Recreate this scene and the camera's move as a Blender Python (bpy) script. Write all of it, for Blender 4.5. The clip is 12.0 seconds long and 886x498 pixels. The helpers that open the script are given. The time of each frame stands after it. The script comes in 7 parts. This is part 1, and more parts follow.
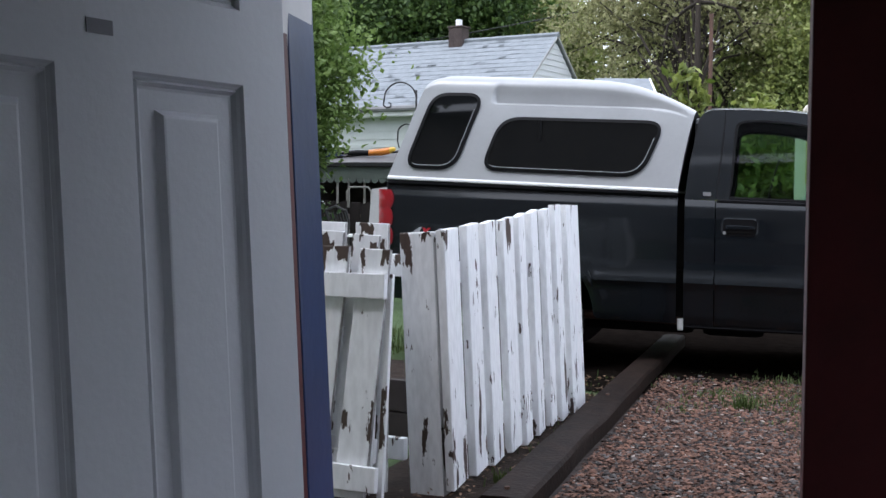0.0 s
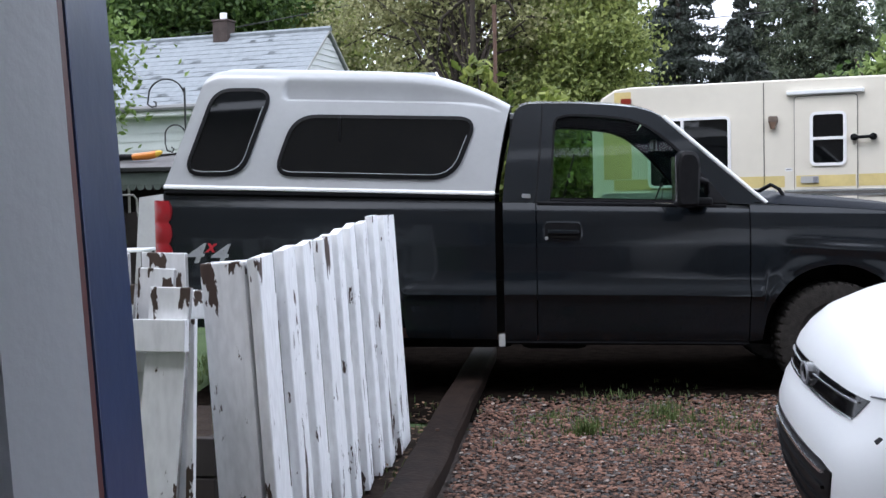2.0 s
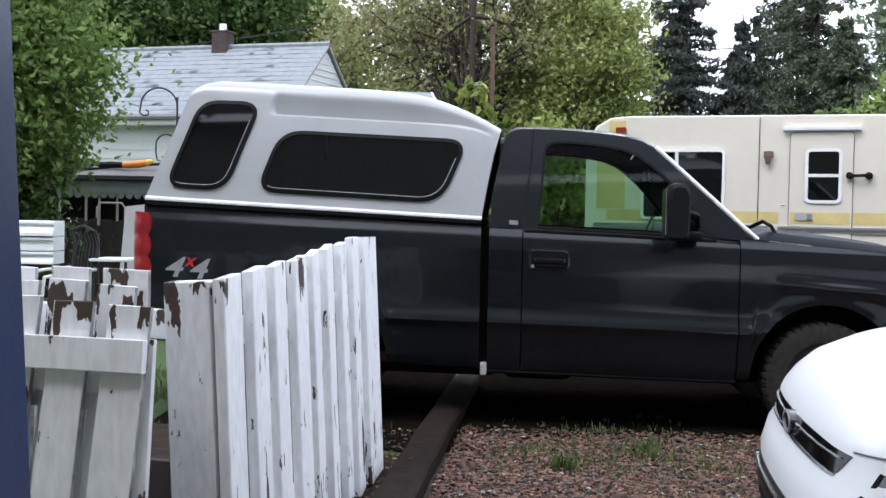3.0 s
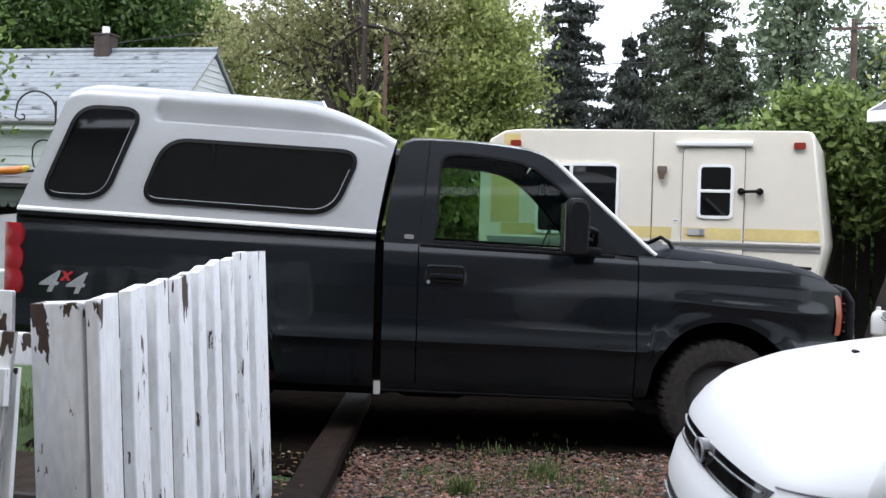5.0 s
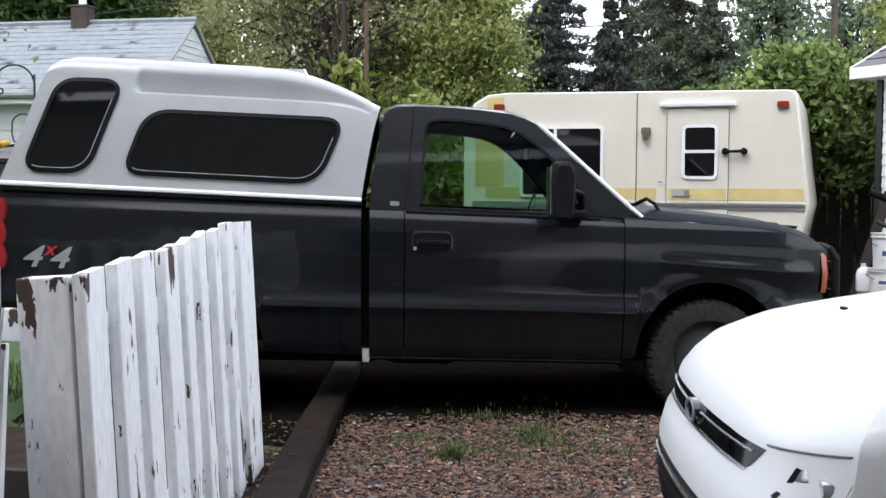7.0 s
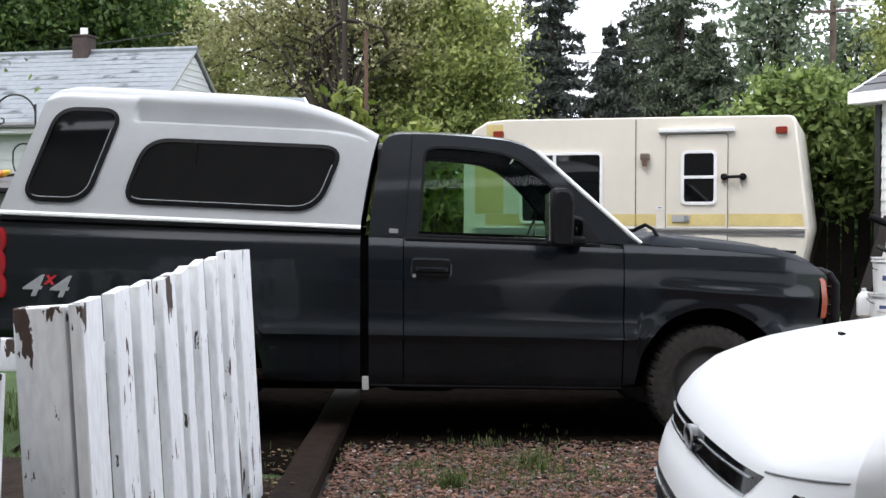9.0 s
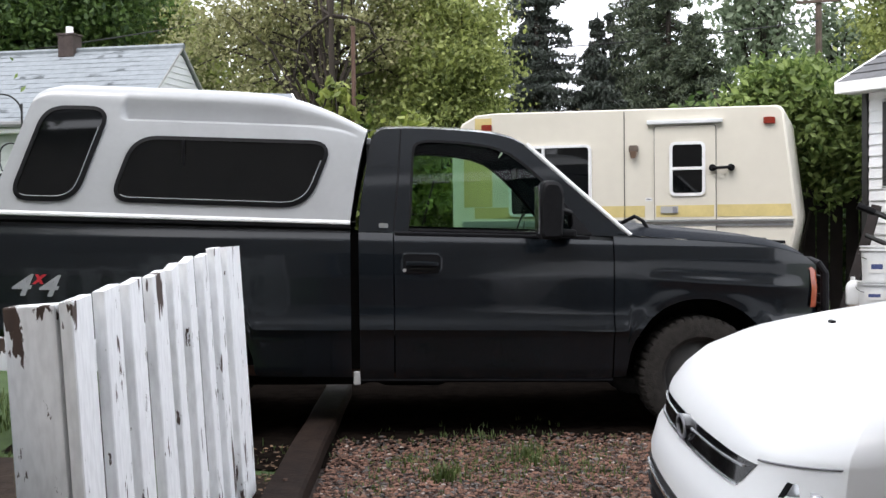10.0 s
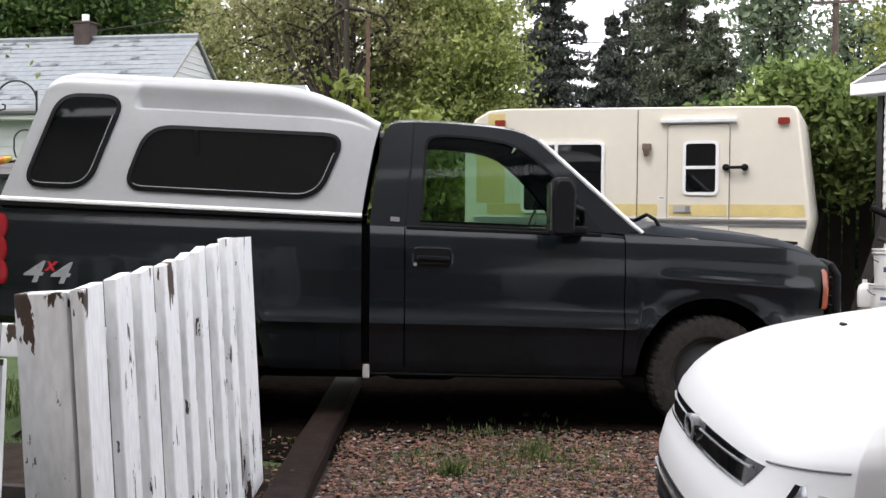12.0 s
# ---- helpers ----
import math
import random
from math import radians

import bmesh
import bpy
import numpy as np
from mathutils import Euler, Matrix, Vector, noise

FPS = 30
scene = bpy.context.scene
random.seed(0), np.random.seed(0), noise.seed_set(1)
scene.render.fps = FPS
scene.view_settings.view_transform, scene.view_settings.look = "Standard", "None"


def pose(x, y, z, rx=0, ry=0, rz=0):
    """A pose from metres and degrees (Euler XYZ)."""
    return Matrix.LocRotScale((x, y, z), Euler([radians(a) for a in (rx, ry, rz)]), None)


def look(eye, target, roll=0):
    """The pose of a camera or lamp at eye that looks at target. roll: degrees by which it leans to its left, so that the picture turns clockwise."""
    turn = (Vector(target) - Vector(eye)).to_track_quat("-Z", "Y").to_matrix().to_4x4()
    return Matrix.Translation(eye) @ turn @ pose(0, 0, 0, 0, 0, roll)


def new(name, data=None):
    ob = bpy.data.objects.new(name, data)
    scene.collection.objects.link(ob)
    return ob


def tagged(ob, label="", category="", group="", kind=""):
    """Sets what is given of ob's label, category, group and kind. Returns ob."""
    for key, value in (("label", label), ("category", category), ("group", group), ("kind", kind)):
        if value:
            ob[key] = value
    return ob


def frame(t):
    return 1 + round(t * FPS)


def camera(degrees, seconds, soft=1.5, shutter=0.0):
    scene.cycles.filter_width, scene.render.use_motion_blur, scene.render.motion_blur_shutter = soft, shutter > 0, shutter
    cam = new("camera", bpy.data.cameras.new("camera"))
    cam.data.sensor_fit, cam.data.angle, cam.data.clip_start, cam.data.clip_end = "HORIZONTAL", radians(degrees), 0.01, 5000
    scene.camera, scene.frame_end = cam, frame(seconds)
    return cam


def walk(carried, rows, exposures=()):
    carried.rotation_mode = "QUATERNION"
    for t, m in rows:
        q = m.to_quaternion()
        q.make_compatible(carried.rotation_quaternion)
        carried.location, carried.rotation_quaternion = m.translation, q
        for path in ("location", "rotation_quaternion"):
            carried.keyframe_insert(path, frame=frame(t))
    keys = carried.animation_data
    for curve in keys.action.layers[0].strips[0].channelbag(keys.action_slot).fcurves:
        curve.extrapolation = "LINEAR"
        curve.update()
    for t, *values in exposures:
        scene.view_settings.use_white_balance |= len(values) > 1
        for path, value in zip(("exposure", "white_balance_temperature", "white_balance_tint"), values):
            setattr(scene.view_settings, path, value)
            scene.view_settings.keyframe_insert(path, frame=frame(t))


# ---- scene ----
cam = camera(41.8, 12.0)
ROWS = [
    (0.0, (3.428, -7.011, 1.222), (0.394, -3.043, 1.003), 0.49),
    (0.5, (3.238, -6.734, 1.239), (0.220, -2.757, 0.959), -0.86),
    (1.0, (3.151, -6.507, 1.260), (0.112, -2.547, 0.987), 0.79),
    (1.2, (3.090, -6.455, 1.283), (0.183, -2.400, 0.961), 2.23),
    (1.5, (2.938, -6.402, 1.274), (0.342, -2.133, 1.080), 1.42),
    (2.0, (2.730, -6.355, 1.284), (0.551, -1.862, 1.050), -1.21),
    (2.5, (2.661, -6.312, 1.296), (0.581, -1.774, 1.021), -0.97),
    (3.0, (2.726, -6.203, 1.306), (0.566, -1.696, 1.156), 1.17),
    (3.5, (2.797, -6.109, 1.313), (0.612, -1.613, 1.243), 3.56),
    (3.7, (2.777, -6.087, 1.319), (0.634, -1.570, 1.303), 3.90),
    (5.3, (2.592, -5.991, 1.325), (0.950, -1.271, 1.160), 0.75),
    (5.5, (2.592, -5.988, 1.324), (0.962, -1.266, 1.103), 0.16),
    (6.0, (2.591, -5.987, 1.329), (0.938, -1.272, 1.127), 0.04),
    (6.5, (2.589, -5.990, 1.324), (0.930, -1.279, 1.085), 0.47),
    (8.5, (2.597, -5.987, 1.322), (0.954, -1.267, 1.152), 0.22),
    (9.0, (2.604, -5.987, 1.326), (0.940, -1.274, 1.203), 0.11),
    (9.5, (2.598, -5.987, 1.324), (0.952, -1.268, 1.176), -0.29),
    (10.0, (2.600, -5.987, 1.321), (0.979, -1.259, 1.176), -0.63),
    (10.5, (2.601, -5.988, 1.327), (0.997, -1.255, 1.171), 0.03),
    (11.0, (2.600, -5.991, 1.325), (0.993, -1.259, 1.186), 0.10),
    (11.5, (2.600, -5.992, 1.324), (0.957, -1.272, 1.178), 0.30),
    (12.0, (2.598, -5.985, 1.322), (0.933, -1.274, 1.153), 0.46),
]
walk(cam, [(t, look(eye, target, roll)) for t, eye, target, roll in ROWS], [(0.0, 1.08, 5900, 14), (1.0, 1.08, 5900, 14), (2.5, 1.18, 5900, 14), (3.5, 1.18, 6050, 13), (6.0, 1.18, 6100, 13), (10.0, 1.22, 6400, 13), (12.0, 1.22, 6600, 15)])

# ---- world, sun, exposure ----
world = bpy.data.worlds.new("overcast_sky")
scene.world = world
world.use_nodes = True
wn, wl = world.node_tree.nodes, world.node_tree.links
sky = wn.new("ShaderNodeTexSky")
sky.sky_type = "NISHITA"
sky.sun_disc = False
sky.sun_elevation, sky.sun_rotation = radians(58), radians(200)
sky.air_density, sky.dust_density, sky.ozone_density = 1.0, 6.0, 0.6
cloud_noise = wn.new("ShaderNodeTexNoise")
cloud_noise.inputs["Scale"].default_value = 2.2
cloud_noise.inputs["Detail"].default_value = 5
cloud_ramp = wn.new("ShaderNodeValToRGB")
cloud_ramp.color_ramp.elements[0].color = (9.6, 10.2, 11.0, 1)
cloud_ramp.color_ramp.elements[1].color = (12.6, 12.9, 13.2, 1)
sky_mix = wn.new("ShaderNodeMixRGB")
sky_mix.inputs[0].default_value = 0.88
coords = wn.new("ShaderNodeTexCoord")
wl.new(coords.outputs["Generated"], cloud_noise.inputs["Vector"])
wl.new(cloud_noise.outputs["Fac"], cloud_ramp.inputs[0])
wl.new(sky.outputs[0], sky_mix.inputs[1])
wl.new(cloud_ramp.outputs[0], sky_mix.inputs[2])
wl.new(sky_mix.outputs[0], wn["Background"].inputs[0])
wn["Background"].inputs[1].default_value = 0.10
sun_data = bpy.data.lights.new("sun", "SUN")
sun_data.energy, sun_data.angle, sun_data.color = 0.7, radians(25), (1.0, 0.97, 0.93)
sun = new("sun", sun_data)
sun.matrix_world = look((0, 0, 30), (0 + 30 / math.tan(radians(58)) * 0.34, 30 / math.tan(radians(58)) * 0.94, 0))

# ---- materials ----
MATS = {}


def material(name, color, rough=0.6, metal=0.0, vary=0.0, scale=6.0, bump=0.0, bump_scale=60.0, island=0.0, spec=0.5, coat=0.0, color2=None, stretch=(1, 1, 1)):
    """A principled surface with two scales of colour variation and fine relief."""
    m = bpy.data.materials.new(name)
    m.use_nodes = True
    n, l = m.node_tree.nodes, m.node_tree.links
    p = n["Principled BSDF"]
    p.inputs["Roughness"].default_value = rough
    p.inputs["Metallic"].default_value = metal
    p.inputs["Specular IOR Level"].default_value = spec
    p.inputs["Coat Weight"].default_value = coat
    p.inputs["Coat Roughness"].default_value = 0.05
    p.inputs["Base Color"].default_value = (*color, 1)
    if vary or color2 or bump or island:
        tc = n.new("ShaderNodeTexCoord")
        mp = n.new("ShaderNodeMapping")
        mp.inputs["Scale"].default_value = stretch
        l.new(tc.outputs["Object"], mp.inputs["Vector"])
    last = None
    if vary or color2:
        big = n.new("ShaderNodeTexNoise")
        big.inputs["Scale"].default_value, big.inputs["Detail"].default_value = scale, 6
        l.new(mp.outputs[0], big.inputs["Vector"])
        fine = n.new("ShaderNodeTexNoise")
        fine.inputs["Scale"].default_value, fine.inputs["Detail"].default_value = scale * 9, 3
        l.new(mp.outputs[0], fine.inputs["Vector"])
        add = n.new("ShaderNodeMath")
        add.operation = "MULTIPLY_ADD"
        add.inputs[1].default_value = 0.35
        l.new(fine.outputs["Fac"], add.inputs[0])
        l.new(big.outputs["Fac"], add.inputs[2])
        ramp = n.new("ShaderNodeValToRGB")
        c2 = color2 or tuple(min(1, c * (1 + vary)) for c in color)
        c1 = color if color2 else tuple(c * (1 - vary) for c in color)
        ramp.color_ramp.elements[0].position, ramp.color_ramp.elements[1].position = 0.45, 0.9
        ramp.color_ramp.elements[0].color, ramp.color_ramp.elements[1].color = (*c1, 1), (*c2, 1)
        l.new(add.outputs[0], ramp.inputs[0])
        last = ramp.outputs[0]
    if island:
        geo = n.new("ShaderNodeNewGeometry")
        hsv = n.new("ShaderNodeHueSaturation")
        mr = n.new("ShaderNodeMapRange")
        mr.inputs["To Min"].default_value, mr.inputs["To Max"].default_value = 1 - island, 1 + island
        l.new(geo.outputs["Random Per Island"], mr.inputs["Value"])
        l.new(mr.outputs[0], hsv.inputs["Value"])
        hsv.inputs["Color"].default_value = (*color, 1)
        if last:
            l.new(last, hsv.inputs["Color"])
        last = hsv.outputs[0]
    if last:
        l.new(last, p.inputs["Base Color"])
    if bump:
        bn = n.new("ShaderNodeTexNoise")
        bn.inputs["Scale"].default_value, bn.inputs["Detail"].default_value = bump_scale, 4
        l.new(mp.outputs[0], bn.inputs["Vector"])
        b = n.new("ShaderNodeBump")
        b.inputs["Strength"].default_value, b.inputs["Distance"].default_value = bump, 0.01
        l.new(bn.outputs["Fac"], b.inputs["Height"])
        l.new(b.outputs[0], p.inputs["Normal"])
    MATS[name] = m
    return m


def peeling(name, paint, wood, amount, scale, stretch, top=(0.92, 1.14), worn=(0.13, 0.09), spots=()):
    """Old paint that has flaked off down to bare wood in patches; spots: (centre, radii) of larger bare places."""
    m = bpy.data.materials.new(name)
    m.use_nodes = True
    n, l = m.node_tree.nodes, m.node_tree.links
    p = n["Principled BSDF"]
    p.inputs["Roughness"].default_value = 0.62
    tc, mp, info = n.new("ShaderNodeTexCoord"), n.new("ShaderNodeMapping"), n.new("ShaderNodeObjectInfo")
    mp.inputs["Scale"].default_value = stretch
    l.new(tc.outputs["Object"], mp.inputs["Vector"])
    shift = n.new("ShaderNodeVectorMath")
    shift.operation = "MULTIPLY_ADD"
    shift.inputs[1].default_value = (37, 53, 71)
    l.new(info.outputs["Random"], shift.inputs[0])
    l.new(mp.outputs[0], shift.inputs[2])
    a = n.new("ShaderNodeTexNoise")
    a.inputs["Scale"].default_value, a.inputs["Detail"].default_value, a.inputs["Roughness"].default_value = scale, 7, 0.62
    l.new(shift.outputs[0], a.inputs["Vector"])
    split, high, low, wear1, wear2 = n.new("ShaderNodeSeparateXYZ"), n.new("ShaderNodeMapRange"), n.new("ShaderNodeMapRange"), n.new("ShaderNodeMath"), n.new("ShaderNodeMath")
    l.new(tc.outputs["Object"], split.inputs[0])
    for node, lo, hi, amt in ((high, top[0], top[1], worn[0]), (low, 0.45, 0.05, worn[1])):
        node.inputs["From Min"].default_value, node.inputs["From Max"].default_value, node.inputs["To Max"].default_value = lo, hi, amt
        l.new(split.outputs["Z"], node.inputs["Value"])
    l.new(a.outputs["Fac"], wear1.inputs[0])
    l.new(high.outputs[0], wear1.inputs[1])
    l.new(wear1.outputs[0], wear2.inputs[0])
    l.new(low.outputs[0], wear2.inputs[1])
    wear = wear2.outputs[0]
    streak, rag, ragged = n.new("ShaderNodeMapping"), n.new("ShaderNodeTexNoise"), n.new("ShaderNodeVectorMath")
    streak.inputs["Scale"].default_value = (1.0, 1.0, 0.35)
    rag.inputs["Scale"].default_value, rag.inputs["Detail"].default_value = 34, 5
    l.new(tc.outputs["Object"], streak.inputs["Vector"])
    l.new(streak.outputs[0], rag.inputs["Vector"])
    ragged.operation = "MULTIPLY_ADD"
    ragged.inputs[1].default_value = (0.055, 0.055, 0.16)
    l.new(rag.outputs["Color"], ragged.inputs[0])
    l.new(tc.outputs["Object"], ragged.inputs[2])
    for centre, radii in spots:
        sub, div, length, fall, add = (n.new("ShaderNodeVectorMath"), n.new("ShaderNodeVectorMath"), n.new("ShaderNodeVectorMath"), n.new("ShaderNodeMapRange"), n.new("ShaderNodeMath"))
        sub.operation, div.operation, length.operation = "SUBTRACT", "DIVIDE", "LENGTH"
        sub.inputs[1].default_value, div.inputs[1].default_value = (centre[0] + 0.0275, centre[1] + 0.0275, centre[2] + 0.08), radii
        l.new(ragged.outputs[0], sub.inputs[0])
        l.new(sub.outputs[0], div.inputs[0])
        l.new(div.outputs[0], length.inputs[0])
        fall.inputs["From Min"].default_value, fall.inputs["From Max"].default_value = 0.5, 1.5
        fall.inputs["To Min"].default_value, fall.inputs["To Max"].default_value = 0.24, 0.0
        l.new(length.outputs["Value"], fall.inputs["Value"])
        l.new(wear, add.inputs[0])
        l.new(fall.outputs[0], add.inputs[1])
        wear = add.outputs[0]
    cut = n.new("ShaderNodeValToRGB")
    cut.color_ramp.elements[0].position, cut.color_ramp.elements[1].position = amount, amount + 0.012
    l.new(wear, cut.inputs[0])
    g = n.new("ShaderNodeTexNoise")
    g.inputs["Scale"].default_value, g.inputs["Detail"].default_value = scale * 3, 5
    l.new(shift.outputs[0], g.inputs["Vector"])
    tone = n.new("ShaderNodeValToRGB")
    tone.color_ramp.elements[0].position, tone.color_ramp.elements[1].position = 0.3, 0.62
    tone.color_ramp.elements[0].color = (*(c * 0.86 for c in paint), 1)
    tone.color_ramp.elements[1].color = (*paint, 1)
    l.new(g.outputs["Fac"], tone.inputs[0])
    wt = n.new("ShaderNodeValToRGB")
    wt.color_ramp.elements[0].color = (*(c * 0.5 for c in wood), 1)
    wt.color_ramp.elements[1].color = (*wood, 1)
    l.new(g.outputs["Fac"], wt.inputs[0])
    mix = n.new("ShaderNodeMixRGB")
    l.new(cut.outputs[0], mix.inputs[0])
    l.new(tone.outputs[0], mix.inputs[1])
    l.new(wt.outputs[0], mix.inputs[2])
    l.new(mix.outputs[0], p.inputs["Base Color"])
    b = n.new("ShaderNodeBump")
    b.invert = True
    b.inputs["Strength"].default_value, b.inputs["Distance"].default_value = 0.6, 0.002
    l.new(cut.outputs[0], b.inputs["Height"])
    l.new(b.outputs[0], p.inputs["Normal"])
    MATS[name] = m
    return m


def leaf_material(name, dark, light, trans=0.45):
    m = bpy.data.materials.new(name)
    m.use_nodes = True
    n, l = m.node_tree.nodes, m.node_tree.links
    geo, ramp = n.new("ShaderNodeNewGeometry"), n.new("ShaderNodeValToRGB")
    ramp.color_ramp.elements[0].color, ramp.color_ramp.elements[1].color = (*dark, 1), (*light, 1)
    l.new(geo.outputs["Random Per Island"], ramp.inputs[0])
    p = n["Principled BSDF"]
    p.inputs["Roughness"].default_value = 0.55
    l.new(ramp.outputs[0], p.inputs["Base Color"])
    t, mix = n.new("ShaderNodeBsdfTranslucent"), n.new("ShaderNodeMixShader")
    l.new(ramp.outputs[0], t.inputs["Color"])
    mix.inputs[0].default_value = trans
    l.new(p.outputs[0], mix.inputs[1])
    l.new(t.outputs[0], mix.inputs[2])
    l.new(mix.outputs[0], n["Material Output"].inputs["Surface"])
    MATS[name] = m
    return m


def glass_material(name, tint, rough=0.0, ior=1.5):
    m = bpy.data.materials.new(name)
    m.use_nodes = True
    n, l = m.node_tree.nodes, m.node_tree.links
    tr, gl, mix, fr = n.new("ShaderNodeBsdfTransparent"), n.new("ShaderNodeBsdfGlossy"), n.new("ShaderNodeMixShader"), n.new("ShaderNodeFresnel")
    tr.inputs[0].default_value = (*tint, 1)
    gl.inputs["Roughness"].default_value = rough
    fr.inputs["IOR"].default_value = ior
    l.new(fr.outputs[0], mix.inputs[0])
    l.new(tr.outputs[0], mix.inputs[1])
    l.new(gl.outputs[0], mix.inputs[2])
    l.new(mix.outputs[0], n["Material Output"].inputs["Surface"])
    MATS[name] = m
    return m


M_TRUCK = material("charcoal_blue_car_paint", (0.0042, 0.0062, 0.0085), 0.24, 0.0, vary=0.25, scale=3, coat=0.42, spec=0.28)
M_HOOD = material("rain_dulled_charcoal_paint", (0.0060, 0.0078, 0.0115), 0.42, 0.0, vary=0.3, scale=5, spec=0.06, bump=0.15, bump_scale=160)
M_CAPWHITE = material("silver_white_fibreglass", (0.37, 0.38, 0.388), 0.30, 0.0, vary=0.06, scale=4, coat=0.5)
M_BLACK = material("black_plastic", (0.007, 0.007, 0.008), 0.5, spec=0.12, vary=0.3, scale=20)
M_RUBBER = material("tyre_rubber", (0.024, 0.0215, 0.0195), 0.9, spec=0.2, vary=0.35, scale=25, bump=0.4, bump_scale=120)
M_BLACKGLOSS = material("gloss_black_plastic", (0.006, 0.006, 0.007), 0.12, coat=0.5)
M_MARKER = material("dull_red_lamp", (0.22, 0.025, 0.012), 0.3)
# grey of the board edges holds their shade as well as wear
M_EDGE = material("shaded_worn_board_edge", (0.16, 0.145, 0.135), 0.85, color2=(0.55, 0.55, 0.55), scale=16)
M_DARKGLASS = material("dark_tinted_glass", (0.004, 0.0045, 0.005), 0.03, spec=0.5)
M_CHASSIS = material("rusty_dark_underbody", (0.010, 0.009, 0.008), 0.95, spec=0.15, vary=0.4, scale=12)
M_ALU = material("bright_aluminium_trim", (0.62, 0.63, 0.64), 0.3, 0.8, vary=0.1, scale=30)
M_RIM = material("dirty_steel_wheel", (0.035, 0.034, 0.033), 0.7, 0.2, vary=0.2, scale=20)
M_RED = material("red_lamp_plastic", (0.26, 0.004, 0.009), 0.32, coat=0.3, vary=0.06, scale=20)
M_AMBER = material("amber_lamp_plastic", (0.30, 0.065, 0.028), 0.2, coat=0.5, vary=0.2, scale=30)
M_DECAL = material("silver_decal", (0.30, 0.31, 0.32), 0.4, vary=0.1, scale=30)
M_DECALRED = material("red_decal", (0.45, 0.02, 0.03), 0.4)
M_SEAT = material("grey_seat_cloth", (0.03, 0.032, 0.035), 0.9, vary=0.2, scale=30)
M_GLASS = glass_material("green_tinted_window_glass", (0.48, 0.65, 0.53), ior=1.35)
M_CLEAR = glass_material("clear_glass", (0.85, 0.88, 0.86), ior=1.18)
M_CARWHITE = material("white_car_paint", (0.86, 0.87, 0.88), 0.3, coat=0.35, vary=0.01, scale=2)
M_CHROME = material("chrome", (0.62, 0.63, 0.65), 0.22, 1.0)
M_LAMP = material("headlamp_reflector", (0.34, 0.35, 0.37), 0.1, 0.7, vary=0.3, scale=14)
BARE = (((0.0, 0.130, 1.055), (0.06, 0.022, 0.034)), ((0.0, 0.150, 1.08), (0.06, 0.016, 0.022)), ((0.0, 0.116, 0.985), (0.06, 0.015, 0.065)), ((0.0, 0.070, 1.070), (0.06, 0.034, 0.028)), ((0.02, -0.012, 1.065), (0.025, 0.05, 0.04)),
        ((0.885, -0.02, 1.06), (0.060, 0.08, 0.080)), ((0.405, -0.02, 0.925), (0.018, 0.05, 0.032)), ((0.412, -0.02, 0.85), (0.011, 0.05, 0.022)), ((0.415, -0.02, 0.79), (0.011, 0.05, 0.018)), ((0.41, -0.02, 0.74), (0.010, 0.05, 0.014)),
        ((0.385, -0.02, 0.42), (0.026, 0.05, 0.16)), ((0.35, -0.02, 0.17), (0.030, 0.05, 0.12)), ((0.21, -0.02, 0.14), (0.030, 0.05, 0.10)), ((1.84, -0.02, 0.22), (0.035, 0.05, 0.10)), ((0.02, -0.02, 0.20), (0.016, 0.05, 0.09)))
M_FENCE = peeling("peeling_white_fence_paint", (0.89, 0.90, 0.91), (0.075, 0.045, 0.032), 0.634, 9.0, (1.8, 1.8, 0.55), worn=(0.015, 0.05), spots=BARE)
BARE_GATE = (((0.020, -0.01, 0.985), (0.022, 0.09, 0.075)), ((0.125, -0.01, 0.985), (0.016, 0.09, 0.060)), ((0.225, -0.01, 0.990), (0.030, 0.09, 0.045)), ((0.310, -0.01, 0.970), (0.014, 0.09, 0.070)), ((0.265, -0.01, 1.03), (0.045, 0.09, 0.030)),
             ((0.40, -0.01, 0.68), (0.014, 0.09, 0.09)), ((0.42, -0.01, 0.48), (0.012, 0.09, 0.06)), ((0.03, -0.01, 0.30), (0.018, 0.09, 0.10)), ((0.60, -0.01, 0.98), (0.030, 0.09, 0.05)), ((0.10, -0.01, 1.09), (0.030, 0.09, 0.030)))
M_FENCE2 = peeling("weathered_white_gate_paint", (0.88, 0.89, 0.90), (0.085, 0.055, 0.04), 0.640, 7.0, (1.7, 1.7, 0.55), (0.92, 1.22), worn=(0.05, 0.05), spots=BARE_GATE)
M_TIMBER = material("wet_dark_timber", (0.008, 0.0052, 0.004), 0.7, spec=0.15, color2=(0.026, 0.016, 0.012), scale=9, bump=0.5, bump_scale=40, stretch=(1, 1, 1))
M_SOIL = material("damp_soil", (0.013, 0.009, 0.007), 0.95, spec=0.15, color2=(0.040, 0.028, 0.021), scale=8, bump=1.0, bump_scale=45)
M_GROUND = material("gravel_bed", (0.018, 0.012, 0.010), 0.9, color2=(0.055, 0.038, 0.031), scale=14, bump=1.0, bump_scale=55)
# soil colour taken near black to stand for the truck's shade
M_SOILSHADE = material("truck_shade_soil", (0.005, 0.004, 0.0035), 1.0, spec=0.0, color2=(0.014, 0.011, 0.009), scale=10, bump=1.0, bump_scale=60)
M_LAWN = material("lawn", (0.026, 0.052, 0.012), 0.9, color2=(0.062, 0.105, 0.026), scale=3, bump=1.0, bump_scale=80)
M_GRASS = leaf_material("grass_blades", (0.035, 0.06, 0.012), (0.11, 0.15, 0.04), 0.3)
M_RVWHITE = material("cream_trailer_skin", (0.66, 0.62, 0.53), 0.42, vary=0.05, scale=1.2)
